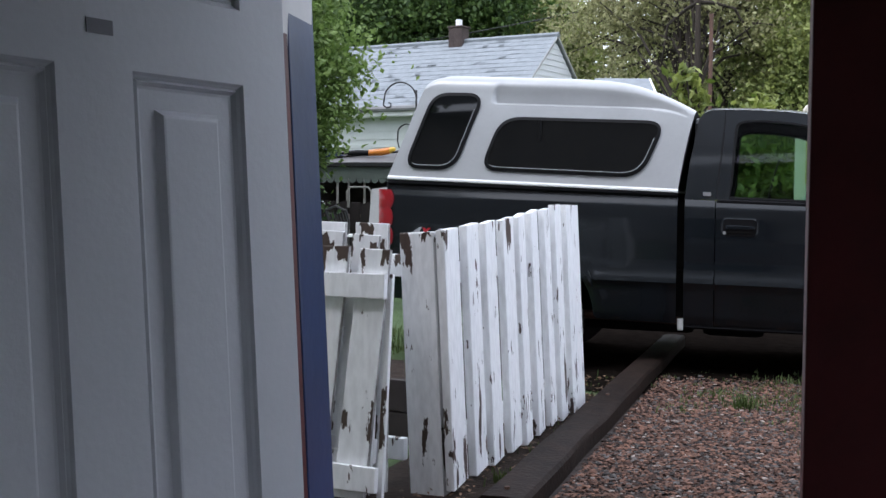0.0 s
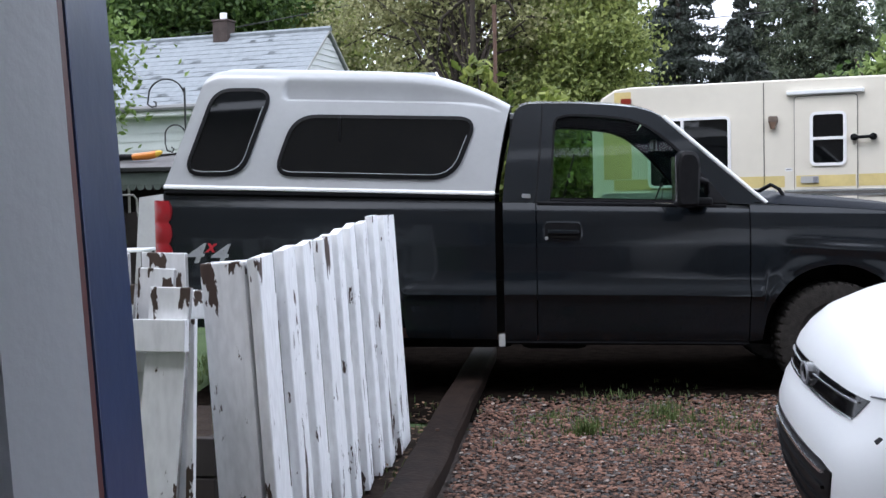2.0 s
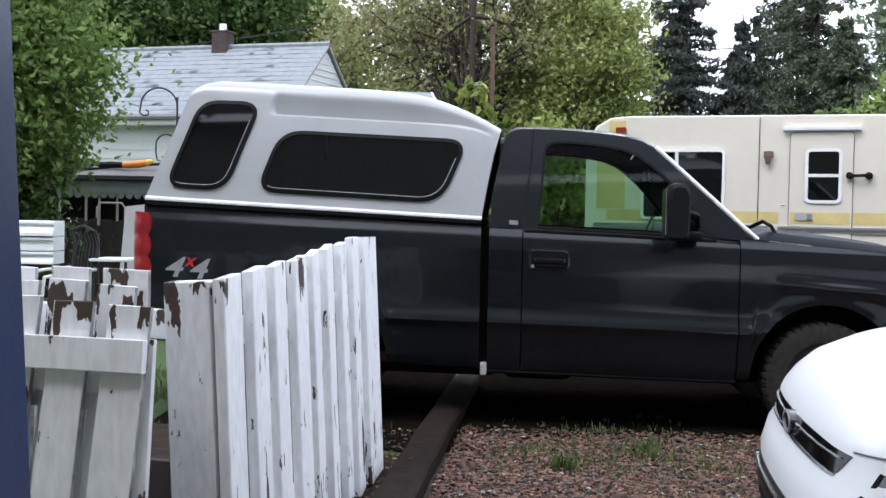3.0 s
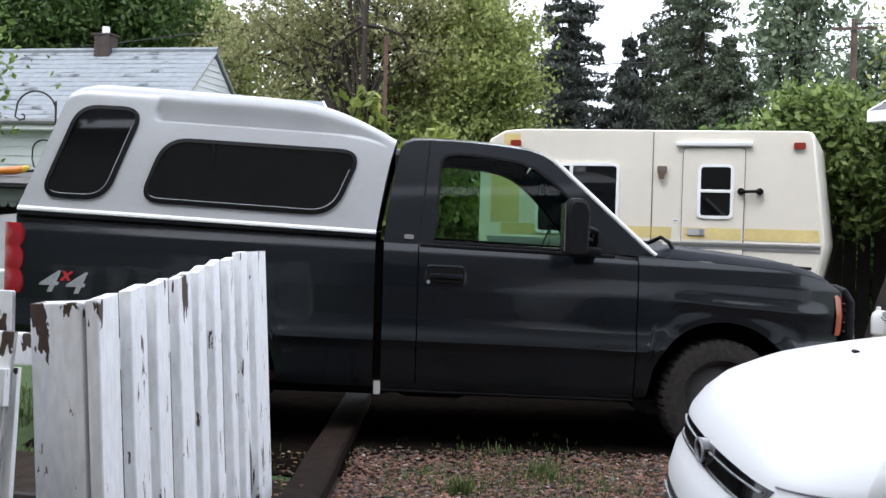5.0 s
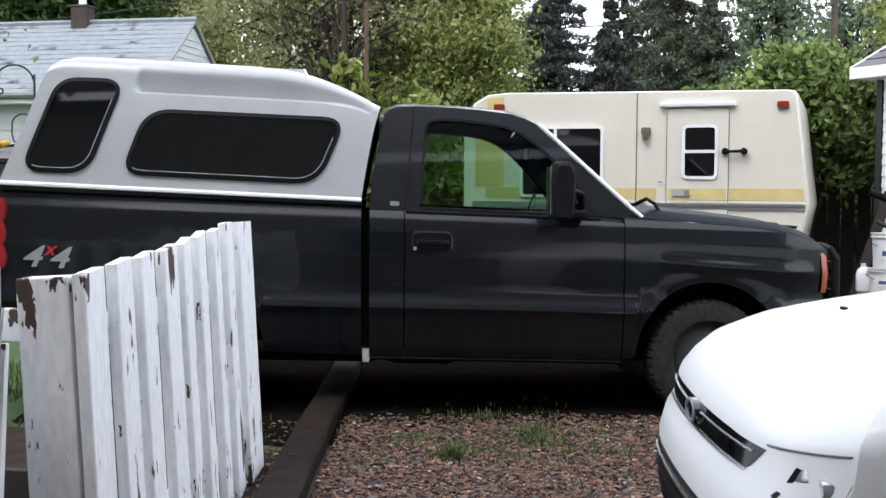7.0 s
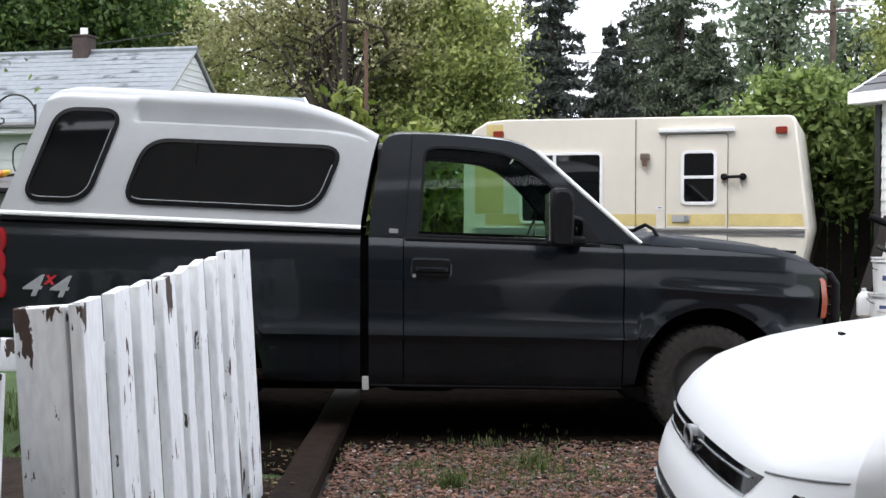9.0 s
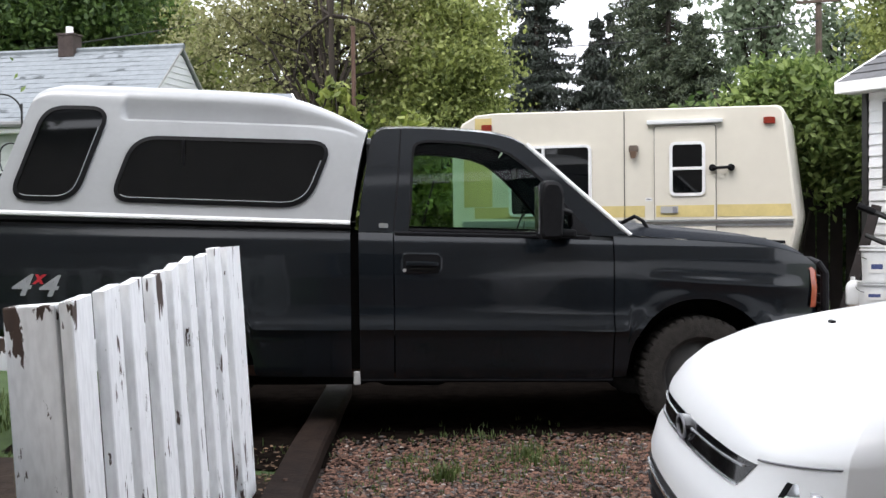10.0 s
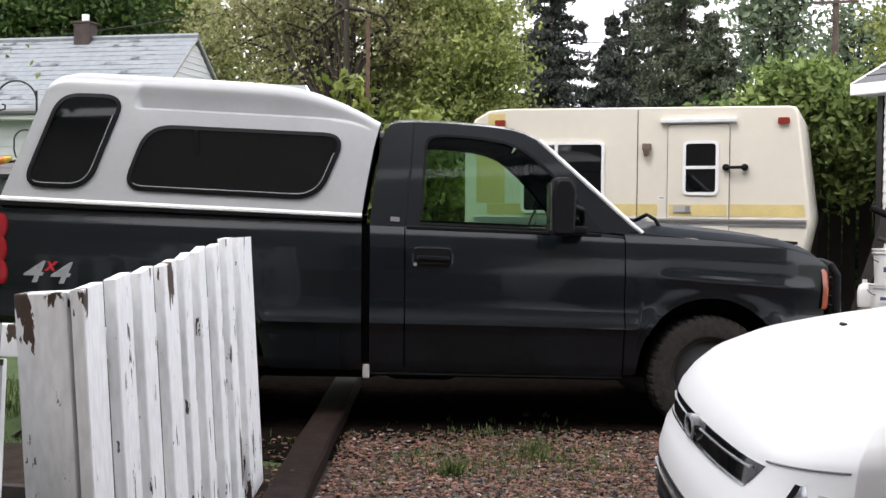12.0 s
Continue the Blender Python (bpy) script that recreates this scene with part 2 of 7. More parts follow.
M_RVSTRIPE = material("faded_yellow_stripe", (0.58, 0.47, 0.20), 0.5, vary=0.14, scale=4)
M_RVDARK = material("trailer_seam_sealant", (0.09, 0.085, 0.075), 0.7)
M_SIDING = material("white_lap_siding", (0.74, 0.75, 0.76), 0.5, vary=0.05, scale=2, bump=0.08, bump_scale=30)
M_SIDING2 = material("pale_green_grey_siding", (0.43, 0.46, 0.435), 0.6, vary=0.06, scale=2)
M_SHINGLE = material("pale_blue_grey_shingles", (0.225, 0.245, 0.26), 0.9, vary=0.12, scale=9, bump=0.35, bump_scale=45, spec=0.2)
M_DARKSHINGLE = material("dark_grey_shingles", (0.10, 0.10, 0.105), 0.9, vary=0.2, scale=6, bump=0.4, bump_scale=40)
M_BRICK = material("brown_brick", (0.062, 0.045, 0.04), 0.85, vary=0.25, scale=9)
M_TRIMWHITE = material("white_trim_paint", (0.78, 0.78, 0.78), 0.5, vary=0.04, scale=5)
M_BARK = material("tree_bark", (0.035, 0.026, 0.020), 0.9, vary=0.35, scale=6, bump=0.8, bump_scale=18, stretch=(1, 1, 0.3))
M_POLE = material("weathered_pole_wood", (0.085, 0.062, 0.048), 0.9, vary=0.25, scale=5)
M_RUST = material("rusty_pipe", (0.10, 0.055, 0.038), 0.8, vary=0.3, scale=8)
M_IRON = material("black_wrought_iron", (0.02, 0.02, 0.02), 0.6)
M_WIRE = material("cable_sheath", (0.02, 0.02, 0.022), 0.7)
M_DARKWOOD = material("dark_stained_boards", (0.018, 0.012, 0.011), 0.8, vary=0.35, scale=7, island=0.3)
M_OLDWOOD = material("old_grey_brown_wood", (0.13, 0.10, 0.08), 0.85, vary=0.25, scale=6)
M_DOOR = material("white_door_paint", (0.63, 0.645, 0.675), 0.42, vary=0.03, scale=3, bump=0.06, bump_scale=70)
M_BLUE = material("dark_blue_gloss_paint", (0.016, 0.036, 0.115), 0.35, vary=0.18, scale=5, bump=0.08, bump_scale=25)
M_REDPAINT = material("dark_red_paint", (0.085, 0.010, 0.011), 0.5, vary=0.2, scale=8)
M_ROOM = material("dim_room_paint", (0.72, 0.71, 0.70), 0.8, vary=0.06, scale=3)
M_SLAB = material("concrete_slab", (0.30, 0.29, 0.28), 0.85, vary=0.15, scale=4, bump=0.2, bump_scale=50)
M_ORANGE = material("orange_plastic", (0.52, 0.17, 0.015), 0.4, vary=0.15, scale=12)
M_BLUEPLASTIC = material("blue_tarp", (0.010, 0.020, 0.070), 0.6, vary=0.2, scale=9)
M_BUCKET = material("white_bucket_plastic", (0.70, 0.71, 0.71), 0.45, vary=0.06, scale=8)
M_SHEET = material("galvanised_white_sheet", (0.74, 0.76, 0.77), 0.42, 0.0, vary=0.08, scale=4)
M_GREYBOARD = material("grey_panel_board", (0.36, 0.36, 0.35), 0.7, vary=0.1, scale=4)
M_STICKER = material("white_sticker", (0.7, 0.7, 0.68), 0.5)
M_INK = material("grey_print", (0.2, 0.2, 0.22), 0.6)
M_STONE = material("pebbles", (0.112, 0.060, 0.042), 0.8, spec=0.3, island=0.8, vary=0.25, scale=9)
M_STONE_GREY = material("grey_pebbles", (0.070, 0.062, 0.058), 0.8, spec=0.3, island=0.8, vary=0.2, scale=9)
M_STONE_PALE = material("pale_pebbles", (0.24, 0.20, 0.175), 0.75, island=0.5)


# ---- mesh helpers ----
def finish(bm, name, mat, smooth=None):
    me = bpy.data.meshes.new(name)
    bmesh.ops.recalc_face_normals(bm, faces=bm.faces)
    bm.to_mesh(me)
    bm.free()
    if mat:
        me.materials.append(mat)
    if smooth is not None:
        me.set_sharp_from_angle(angle=radians(smooth))
        for f in me.polygons:
            f.use_smooth = True
    return me


def part(name, bm, mat, parent=None, label="", smooth=None):
    """Links a bmesh as one mesh object, under a thing or a part."""
    ob = new(name, finish(bm, name, mat, smooth))
    if parent:
        ob.parent = parent
    return tagged(ob, label) if label else ob


def thing(name, label, category, group="", kind="", at=(0, 0, 0), turn=0.0):
    ob = new(name)
    ob.empty_display_size = 0.1
    ob.matrix_basis = pose(*at, 0, 0, turn)
    return tagged(ob, label, category, group, kind)


def block(x0, y0, z0, x1, y1, z1, bevel=0.0, bm=None, segs=2):
    bm = bm or bmesh.new()
    made = bmesh.ops.create_cube(bm, size=1)["verts"]
    for v in made:
        v.co = Vector(((x0 + x1) / 2 + v.co.x * (x1 - x0), (y0 + y1) / 2 + v.co.y * (y1 - y0), (z0 + z1) / 2 + v.co.z * (z1 - z0)))
    if bevel:
        es = list({e for v in made for e in v.link_edges})
        bmesh.ops.bevel(bm, geom=es, offset=bevel, segments=segs, profile=0.6, affect="EDGES")
    return bm


def tube(points, radius, sides=8, bm=None, taper=None, cap=True):
    """A round bar along points; taper: the radius at its end."""
    bm = bm or bmesh.new()
    pts = [Vector(p) for p in points]
    rings, last_x = [], None
    for i, p in enumerate(pts):
        d = (pts[min(i + 1, len(pts) - 1)] - pts[max(i - 1, 0)]).normalized()
        x = (last_x - d * last_x.dot(d)) if last_x else d.orthogonal()
        x.normalize()
        last_x, y = x, d.cross(x)
        r = radius if taper is None else radius + (taper - radius) * i / (len(pts) - 1)
        rings.append([bm.verts.new(p + (x * math.cos(a) + y * math.sin(a)) * r) for a in (2 * math.pi * k / sides for k in range(sides))])
    for a, b in zip(rings, rings[1:]):
        for k in range(sides):
            bm.faces.new((a[k], a[(k + 1) % sides], b[(k + 1) % sides], b[k]))
    if cap:
        bm.faces.new(rings[0][::-1])
        bm.faces.new(rings[-1])
    return bm


def sweep(rows, bm=None, close_u=False, close_v=False):
    """A skin over rows of points."""
    bm = bm or bmesh.new()
    vs = [[bm.verts.new(p) for p in row] for row in rows]
    nr, nc = len(vs), len(vs[0])
    for i in range(nr if close_u else nr - 1):
        for j in range(nc if close_v else nc - 1):
            a, b, c, d = vs[i][j], vs[(i + 1) % nr][j], vs[(i + 1) % nr][(j + 1) % nc], vs[i][(j + 1) % nc]
            if len({a, b, c, d}) == 4:
                bm.faces.new((a, b, c, d))
    return bm


def prism(outline, depth_dir, bm=None):
    """A flat outline (3D points in order) given thickness along a vector."""
    bm = bm or bmesh.new()
    d = Vector(depth_dir)
    a = [bm.verts.new(p) for p in outline]
    b = [bm.verts.new(Vector(p) + d) for p in outline]
    bm.faces.new(a)
    bm.faces.new(b[::-1])
    for i in range(len(a)):
        j = (i + 1) % len(a)
        bm.faces.new((a[i], b[i], b[j], a[j]))
    return bm


def ring(outer, inner, depth_dir, bm=None):
    """A frame between two outlines of as many points each, with thickness."""
    bm = bm or bmesh.new()
    d = Vector(depth_dir)
    o0, i0 = [bm.verts.new(p) for p in outer], [bm.verts.new(p) for p in inner]
    o1, i1 = [bm.verts.new(Vector(p) + d) for p in outer], [bm.verts.new(Vector(p) + d) for p in inner]
    n = len(outer)
    for k in range(n):
        j = (k + 1) % n
        bm.faces.new((o0[k], o0[j], i0[j], i0[k]))
        bm.faces.new((o1[k], i1[k], i1[j], o1[j]))
        bm.faces.new((o0[k], o1[k], o1[j], o0[j]))
        bm.faces.new((i0[k], i0[j], i1[j], i1[k]))
    return bm


def rounded(corners, radius, steps=5):
    """A 2D outline with its corners rounded. radius: one, or one a corner."""
    out, n = [], len(corners)
    for i, c in enumerate(corners):
        r = radius[i] if isinstance(radius, (list, tuple)) else radius
        c, a, b = Vector(c), Vector(corners[i - 1]), Vector(corners[(i + 1) % n])
        da, db = a - c, b - c
        ra, rb = min(r, da.length * 0.48), min(r, db.length * 0.48)
        p0, p2 = c + da.normalized() * ra, c + db.normalized() * rb
        for k in range(steps + 1):
            t = k / steps
            out.append(tuple(p0 * (1 - t) ** 2 + c * 2 * t * (1 - t) + p2 * t * t))
    return out


def shrink(outline, amount):
    """The outline moved inwards, for convex shapes."""
    n, out = len(outline), []
    area = sum(outline[i][0] * outline[(i + 1) % n][1] - outline[(i + 1) % n][0] * outline[i][1] for i in range(n))
    s = 1 if area > 0 else -1
    for i in range(n):
        p, a, b = Vector(outline[i]), Vector(outline[i - 1]), Vector(outline[(i + 1) % n])
        d = (b - a).normalized()
        out.append(tuple(p + Vector((-d.y, d.x)) * amount * s))
    return out


def lerp(x, table):
    """Value at x from (x, value) pairs, straight between them."""
    if x <= table[0][0]:
        return table[0][1]
    for (a, va), (b, vb) in zip(table, table[1:]):
        if x <= b:
            return va + (vb - va) * (x - a) / (b - a)
    return table[-1][1]


def smooth_lerp(x, table):
    xs = [a for a, _ in table]
    if x <= xs[0]:
        return table[0][1]
    if x >= xs[-1]:
        return table[-1][1]
    for i in range(len(xs) - 1):
        if x <= xs[i + 1]:
            h = xs[i + 1] - xs[i]
            m0 = (table[i + 1][1] - table[max(i - 1, 0)][1]) / (xs[i + 1] - xs[max(i - 1, 0)])
            m1 = (table[min(i + 2, len(xs) - 1)][1] - table[i][1]) / (xs[min(i + 2, len(xs) - 1)] - xs[i])
            t = (x - xs[i]) / h
            return (2 * t**3 - 3 * t**2 + 1) * table[i][1] + (t**3 - 2 * t**2 + t) * h * m0 + (-2 * t**3 + 3 * t**2) * table[i + 1][1] + (t**3 - t**2) * h * m1


def soup(name, verts, faces, mat, smooth=False):
    me = bpy.data.meshes.new(name)
    me.from_pydata(verts, [], faces)
    me.materials.append(mat)
    if smooth:
        for f in me.polygons:
            f.use_smooth = True
    me.update()
    return me


# ---- ground ----
def sheet(name, outline, z, mat, label, category, kind="structure"):
    bm = bmesh.new()
    bm.faces.new([bm.verts.new((x, y, z)) for x, y in outline])
    return tagged(part(name, bm, mat), label, category, kind=kind)


sheet("ground", [(-300, -300), (300, -300), (300, 300), (-300, 300)], 0.0, M_LAWN, "damp green lawn and yard ground round the house", "ground")
TIE_A, TIE_DIR = Vector((0.985, -3.44)), Vector((-0.336, 0.942))
TIE_N = Vector((0.942, 0.336))


def tie_point(s, off):
    p = TIE_A + TIE_DIR * s + TIE_N * off
    return p.x, p.y


sheet("gravel_drive", [tie_point(-3.2, 0.0), tie_point(9.0, 0.0), (9, 6.5), (14, -6), (3, -8)], 0.006, M_GROUND, "reddish brown gravel driveway with a few weeds", "gravel")
sheet("soil_strip", [tie_point(-0.5, -0.02), tie_point(3.0, -0.02), tie_point(2.85, -0.62), tie_point(-0.5, -0.75)], 0.007, M_SOIL, "dark damp soil strip along the fence", "soil")

# this sheet carries the shade under the truck in its colour
sheet("packed_soil", [(-1.9, -0.62), (-0.1, -0.62), (2.9, 1.42), (4.2, 1.9), (4.2, 6.5), (-2.4, 6.5), (-2.7, 1.2)], 0.011, M_SOILSHADE, "soil sheet coloured near black for the shade under and behind the truck", "soil")

# pebbles
rng = np.random.default_rng(4)


def pebbles(name, n, x0, x1, y0, y1, r0, r1, mat, label):
    base = np.array([(1, 0, 0), (-1, 0, 0), (0, 1, 0), (0, -1, 0), (0, 0, 1), (0, 0, -1), (.6, .6, .55), (-.62, .6, .5), (.6, -.62, .5), (-.6, -.6, .55)], float)
    tris = [(4, 6, 7), (4, 7, 9), (4, 9, 8), (4, 8, 6), (0, 2, 6), (2, 7, 6), (2, 1, 7), (1, 9, 7), (1, 3, 9), (3, 8, 9), (3, 0, 8), (0, 6, 8)]
    vs, fs, k = [], [], 0
    while k < n:
        x, y = rng.uniform(x0, x1), rng.uniform(y0, y1)
        off = (Vector((x, y)) - TIE_A).dot(TIE_N)
        # stones thin out towards the truck, baring the shade-coloured sheet
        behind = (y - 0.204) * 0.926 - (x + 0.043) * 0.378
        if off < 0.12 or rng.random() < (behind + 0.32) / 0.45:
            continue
        r = rng.uniform(r0, r1) * (0.7 + 0.6 * rng.random())
        size = r * np.array([rng.uniform(0.8, 1.5), rng.uniform(0.7, 1.1), rng.uniform(0.45, 0.8)])
        a = rng.uniform(0, 6.3)
        p = base * rng.uniform(0.8, 1.15, (10, 1)) * size
        ca, sa = math.cos(a), math.sin(a)
        q = np.stack([p[:, 0] * ca - p[:, 1] * sa + x, p[:, 0] * sa + p[:, 1] * ca + y, p[:, 2] + 0.008 + r * 0.25 + rng.uniform(0, 0.008)], 1)
        b = len(vs)
        vs += [tuple(v) for v in q]
        fs += [(i + b, j + b, m + b) for i, j, m in tris]
        k += 1
    return tagged(new(name, soup(name, vs, fs, mat)), label, "gravel", kind="stuff")


pebbles("gravel", 42000, -0.4, 3.3, -4.3, 1.2, 0.0055, 0.0135, M_STONE, "loose reddish brown driveway pebbles")
pebbles("grey_gravel", 9000, -0.4, 3.3, -4.3, 1.2, 0.0055, 0.0145, M_STONE_GREY, "loose grey driveway pebbles")
pebbles("pale_gravel", 2600, -0.4, 3.3, -4.3, 1.0, 0.005, 0.012, M_STONE_PALE, "scattered pale pebbles among the gravel")

# ---- the room the camera stands in ----
ROOM = pose(1.854, -5.326, 0, 0, 0, 27.5)
DOOR_W, DOOR_H = 0.98, 2.06


def room_part(name, bm, mat, label, category):
    ob = part(name, bm, mat)
    ob.matrix_basis = ROOM
    return tagged(ob, label, category, kind="structure")


bm = block(-3.0, -0.2, 0, -0.036, 0, 2.75)
block(DOOR_W + 0.036, -0.2, 0, 3.4, 0, 2.75, bm=bm)
block(-0.036, -0.2, DOOR_H + 0.036, DOOR_W + 0.036, 0, 2.75, bm=bm)
room_part("wall_front", bm, M_ROOM, "dim painted wall with the entrance opening", "wall")
# unseen cladding on the outer face, added so the truck mirrors something darker
bm = block(-3.0, 0.001, 0, -0.04, 0.010, 2.9)
block(DOOR_W + 0.04, 0.001, 0, 3.4, 0.010, 2.9, bm=bm)
block(-0.04, 0.001, DOOR_H + 0.04, DOOR_W + 0.04, 0.010, 2.9, bm=bm)
M_HOUSESIDING = material("tan_house_siding", (0.19, 0.17, 0.155), 0.85, spec=0.2, vary=0.2, scale=3)
room_part("siding", bm, M_HOUSESIDING, "unseen tan siding added round the entrance to darken reflections in the truck", "wall")
room_part("wall_left", block(-3.0, -5.0, 0, -2.85, -0.2, 2.75), M_ROOM, "dim painted side wall of the room", "wall")
# unseen window opening added in this wall so daylight reaches the door
bm = block(3.25, -5.0, 0, 3.4, -2.6, 2.75)
block(3.25, -0.95, 0, 3.4, -0.2, 2.75, bm=bm)
block(3.25, -2.6, 0, 3.4, -0.95, 0.6, bm=bm)
block(3.25, -2.6, 1.75, 3.4, -0.95, 2.75, bm=bm)
room_part("wall_right", bm, M_ROOM, "dim painted side wall of the room", "wall")
room_part("window_1", ring([(3.30, y, z) for y, z in ((-2.6, 0.6), (-0.95, 0.6), (-0.95, 1.75), (-2.6, 1.75))], [(3.30, y, z) for y, z in ((-2.54, 0.66), (-1.01, 0.66), (-1.01, 1.69), (-2.54, 1.69))], (0.06, 0, 0)), M_TRIMWHITE, "unseen white framed window added to let light onto the door", "window")
room_part("wall_back", block(-3.0, -5.15, 0, 3.4, -5.0, 2.75), M_ROOM, "dim painted rear wall of the room", "wall")
# unseen walls and roof of the room's house, added to darken the truck's reflections
bm = block(-5.0, -0.2, 2.905, 6.0, 0.0, 4.7)
room_part("upper_wall", bm, M_HOUSESIDING, "unseen tan upper house wall added to darken reflections in the truck", "wall")
room_part("outer_wall", block(-5.0, -0.2, 0, -3.01, 0.0, 2.9), M_HOUSESIDING, "unseen tan house wall added beside the entrance to darken reflections", "wall")
room_part("outer_wall", block(3.41, -0.2, 0, 6.0, 0.0, 2.9), M_HOUSESIDING, "unseen tan house wall added beside the entrance to darken reflections", "wall")
room_part("house_roof", prism([(-5.3, 0.3, 4.65), (6.3, 0.3, 4.65), (6.3, -4.0, 8.2), (-5.3, -4.0, 8.2)], (0, 0, 0.12)), M_DARKSHINGLE, "unseen dark shingle house roof added to darken reflections in the truck", "roof")
room_part("floor", block(-2.85, -5.0, -0.1, 3.25, -0.2, 0.03), M_SLAB, "grey concrete floor of the dim room", "floor")
room_part("ceiling", block(-3.1, -5.2, 2.75, 3.5, 0.0, 2.9), M_ROOM, "dim painted ceiling", "ceiling")
LEAN = 0.05  # the old frame and its door lean out of plumb


def out_of_plumb(ob, direction):
    """Shifts an upright piece sideways, more with its height over the middle."""
    for v in ob.data.vertices:
        shift = (v.co.z - 1.2) * LEAN
        v.co.x += direction[0] * shift
        v.co.y += direction[1] * shift


jamb = room_part("door_frame", block(-0.10, -0.155, 0.0, -0.018, 0.012, DOOR_H, 0.003), M_BLUE, "dark blue painted wooden door frame, out of plumb", "door frame")
out_of_plumb(jamb, (-1.0, 0.0))
for nm, b, m in (("stop", block(-0.10, -0.232, 0.0, -0.020, -0.157, DOOR_H, 0.002), M_REDPAINT),
                 ("jamb", block(DOOR_W, -0.168, 0.0, DOOR_W + 0.036, 0.012, DOOR_H, 0.003), M_BLUE),
                 ("stop", block(DOOR_W + 0.004, -0.232, 0.0, DOOR_W + 0.036, -0.170, DOOR_H, 0.002), M_REDPAINT),
                 ("head", block(-0.036, -0.232, DOOR_H, DOOR_W + 0.036, 0.012, DOOR_H + 0.036, 0.003), M_BLUE),
                 ("casing", block(0.870, -0.325, 0.0, 1.16, -0.290, DOOR_H + 0.06, 0.003), M_REDPAINT),
                 ("casing_return", block(DOOR_W + 0.008, -0.289, 0.0, 1.16, -0.233, DOOR_H + 0.06, 0.002), M_REDPAINT),
                 ("sill", block(-0.036, -0.232, -0.02, DOOR_W + 0.036, 0.05, 0.035, 0.004), M_ALU)):
    piece = part(nm, b, m, jamb)
    if nm == "stop" and min(v.co.x for v in piece.data.vertices) < 0:
        out_of_plumb(piece, (-1.0, 0.0))

# ---- the open entrance door ----
def panelled_leaf(width, height, panels, thick):
    """A door leaf in x and z with sunk and raised panels on its face at y = 0."""
    bm = bmesh.new()
    xs = sorted({0.0, width, *(v for p in panels for v in (p[0], p[2]))})
    zs = sorted({0.02, height, *(v for p in panels for v in (p[1], p[3]))})
    for x0, x1 in zip(xs, xs[1:]):
        for z0, z1 in zip(zs, zs[1:]):
            if not any(p[0] <= x0 and x1 <= p[2] and p[1] <= z0 and z1 <= p[3] for p in panels):
                bm.faces.new([bm.verts.new((x, 0, z)) for x, z in ((x0, z0), (x1, z0), (x1, z1), (x0, z1))])
    for x0, z0, x1, z1 in panels:
        rows = []
        for inset, depth in ((0, 0), (0.004, -0.006), (0.009, -0.010), (0.013, -0.006), (0.019, -0.013), (0.024, -0.014), (0.054, -0.014), (0.063, -0.003), (0.067, -0.002)):
            rows.append([(x, depth, z) for x, z in ((x0 + inset, z0 + inset), (x1 - inset, z0 + inset), (x1 - inset, z1 - inset), (x0 + inset, z1 - inset))])
        sweep(rows, bm, close_v=True)
        bm.faces.new([bm.verts.new(p) for p in rows[-1]])
    bmesh.ops.remove_doubles(bm, verts=bm.verts, dist=0.0005)
    block(0, -thick, 0.02, width, -0.0215, height, bm=bm)
    edge = [(0, 0.02), (width, 0.02), (width, height), (0, height)]
    for (xa, za), (xb, zb) in zip(edge, edge[1:] + edge[:1]):
        bm.faces.new([bm.verts.new(p) for p in ((xa, 0, za), (xb, 0, zb), (xb, -0.0215, zb), (xa, -0.0215, za))])
    return bm


door = thing("door_1", "white six-panel entrance door standing open", "door", kind="structure", at=(1.9575, -5.534, 0.0), turn=-84.5)
P_COLS, P_ROWS = ((0.112, 0.360), (0.505, 0.765)), ((0.20, 0.50), (0.62, 1.41), (1.535, 1.83))
part("leaf", panelled_leaf(0.9, 2.03, [(a, c, b, d) for a, b in P_COLS for c, d in P_ROWS], 0.044), M_DOOR, door)
part("tape_strip", block(0.396, 0.0005, 1.458, 0.446, 0.002, 1.480), M_INK, door, "faded grey strip of tape")
turned = Matrix.Rotation(radians(84.5 + 27.5), 2) @ Vector((-1.0, 0.0))
for piece in door.children:
    out_of_plumb(piece, (turned.x, turned.y))

# ---- timber edging ----
tie = thing("landscape_timber", "dark wet wooden tie edging the gravel", "timber", at=(TIE_A.x, TIE_A.y, 0), turn=math.degrees(math.atan2(TIE_DIR.y, TIE_DIR.x)))
rows = []
for i in range(41):
    s = i * 0.14
    wob = noise.noise(Vector((s * 1.3, 2, 0))) * 0.012
    rows.append([(s, y + wob * k, z + noise.noise(Vector((s * 2, y * 9, z * 9))) * 0.008) for y, z, k in
                 ((-0.09, -0.02, 1), (-0.092, 0.085, 1), (-0.078, 0.10, .5), (0.0, 0.104, 1), (0.078, 0.10, .5), (0.092, 0.085, 1), (0.09, -0.02, 1))])
bm = sweep(rows)
for r in (rows[0], rows[-1]):
    bm.faces.new([bm.verts.new(p) for p in r])
part("beam", bm, M_TIMBER, tie, smooth=40)
for s in (0.12, 2.4):
    part("spike", tube([(s, 0.01, 0.09), (s, 0.01, 0.112)], 0.011, 8), M_RUST, tie)

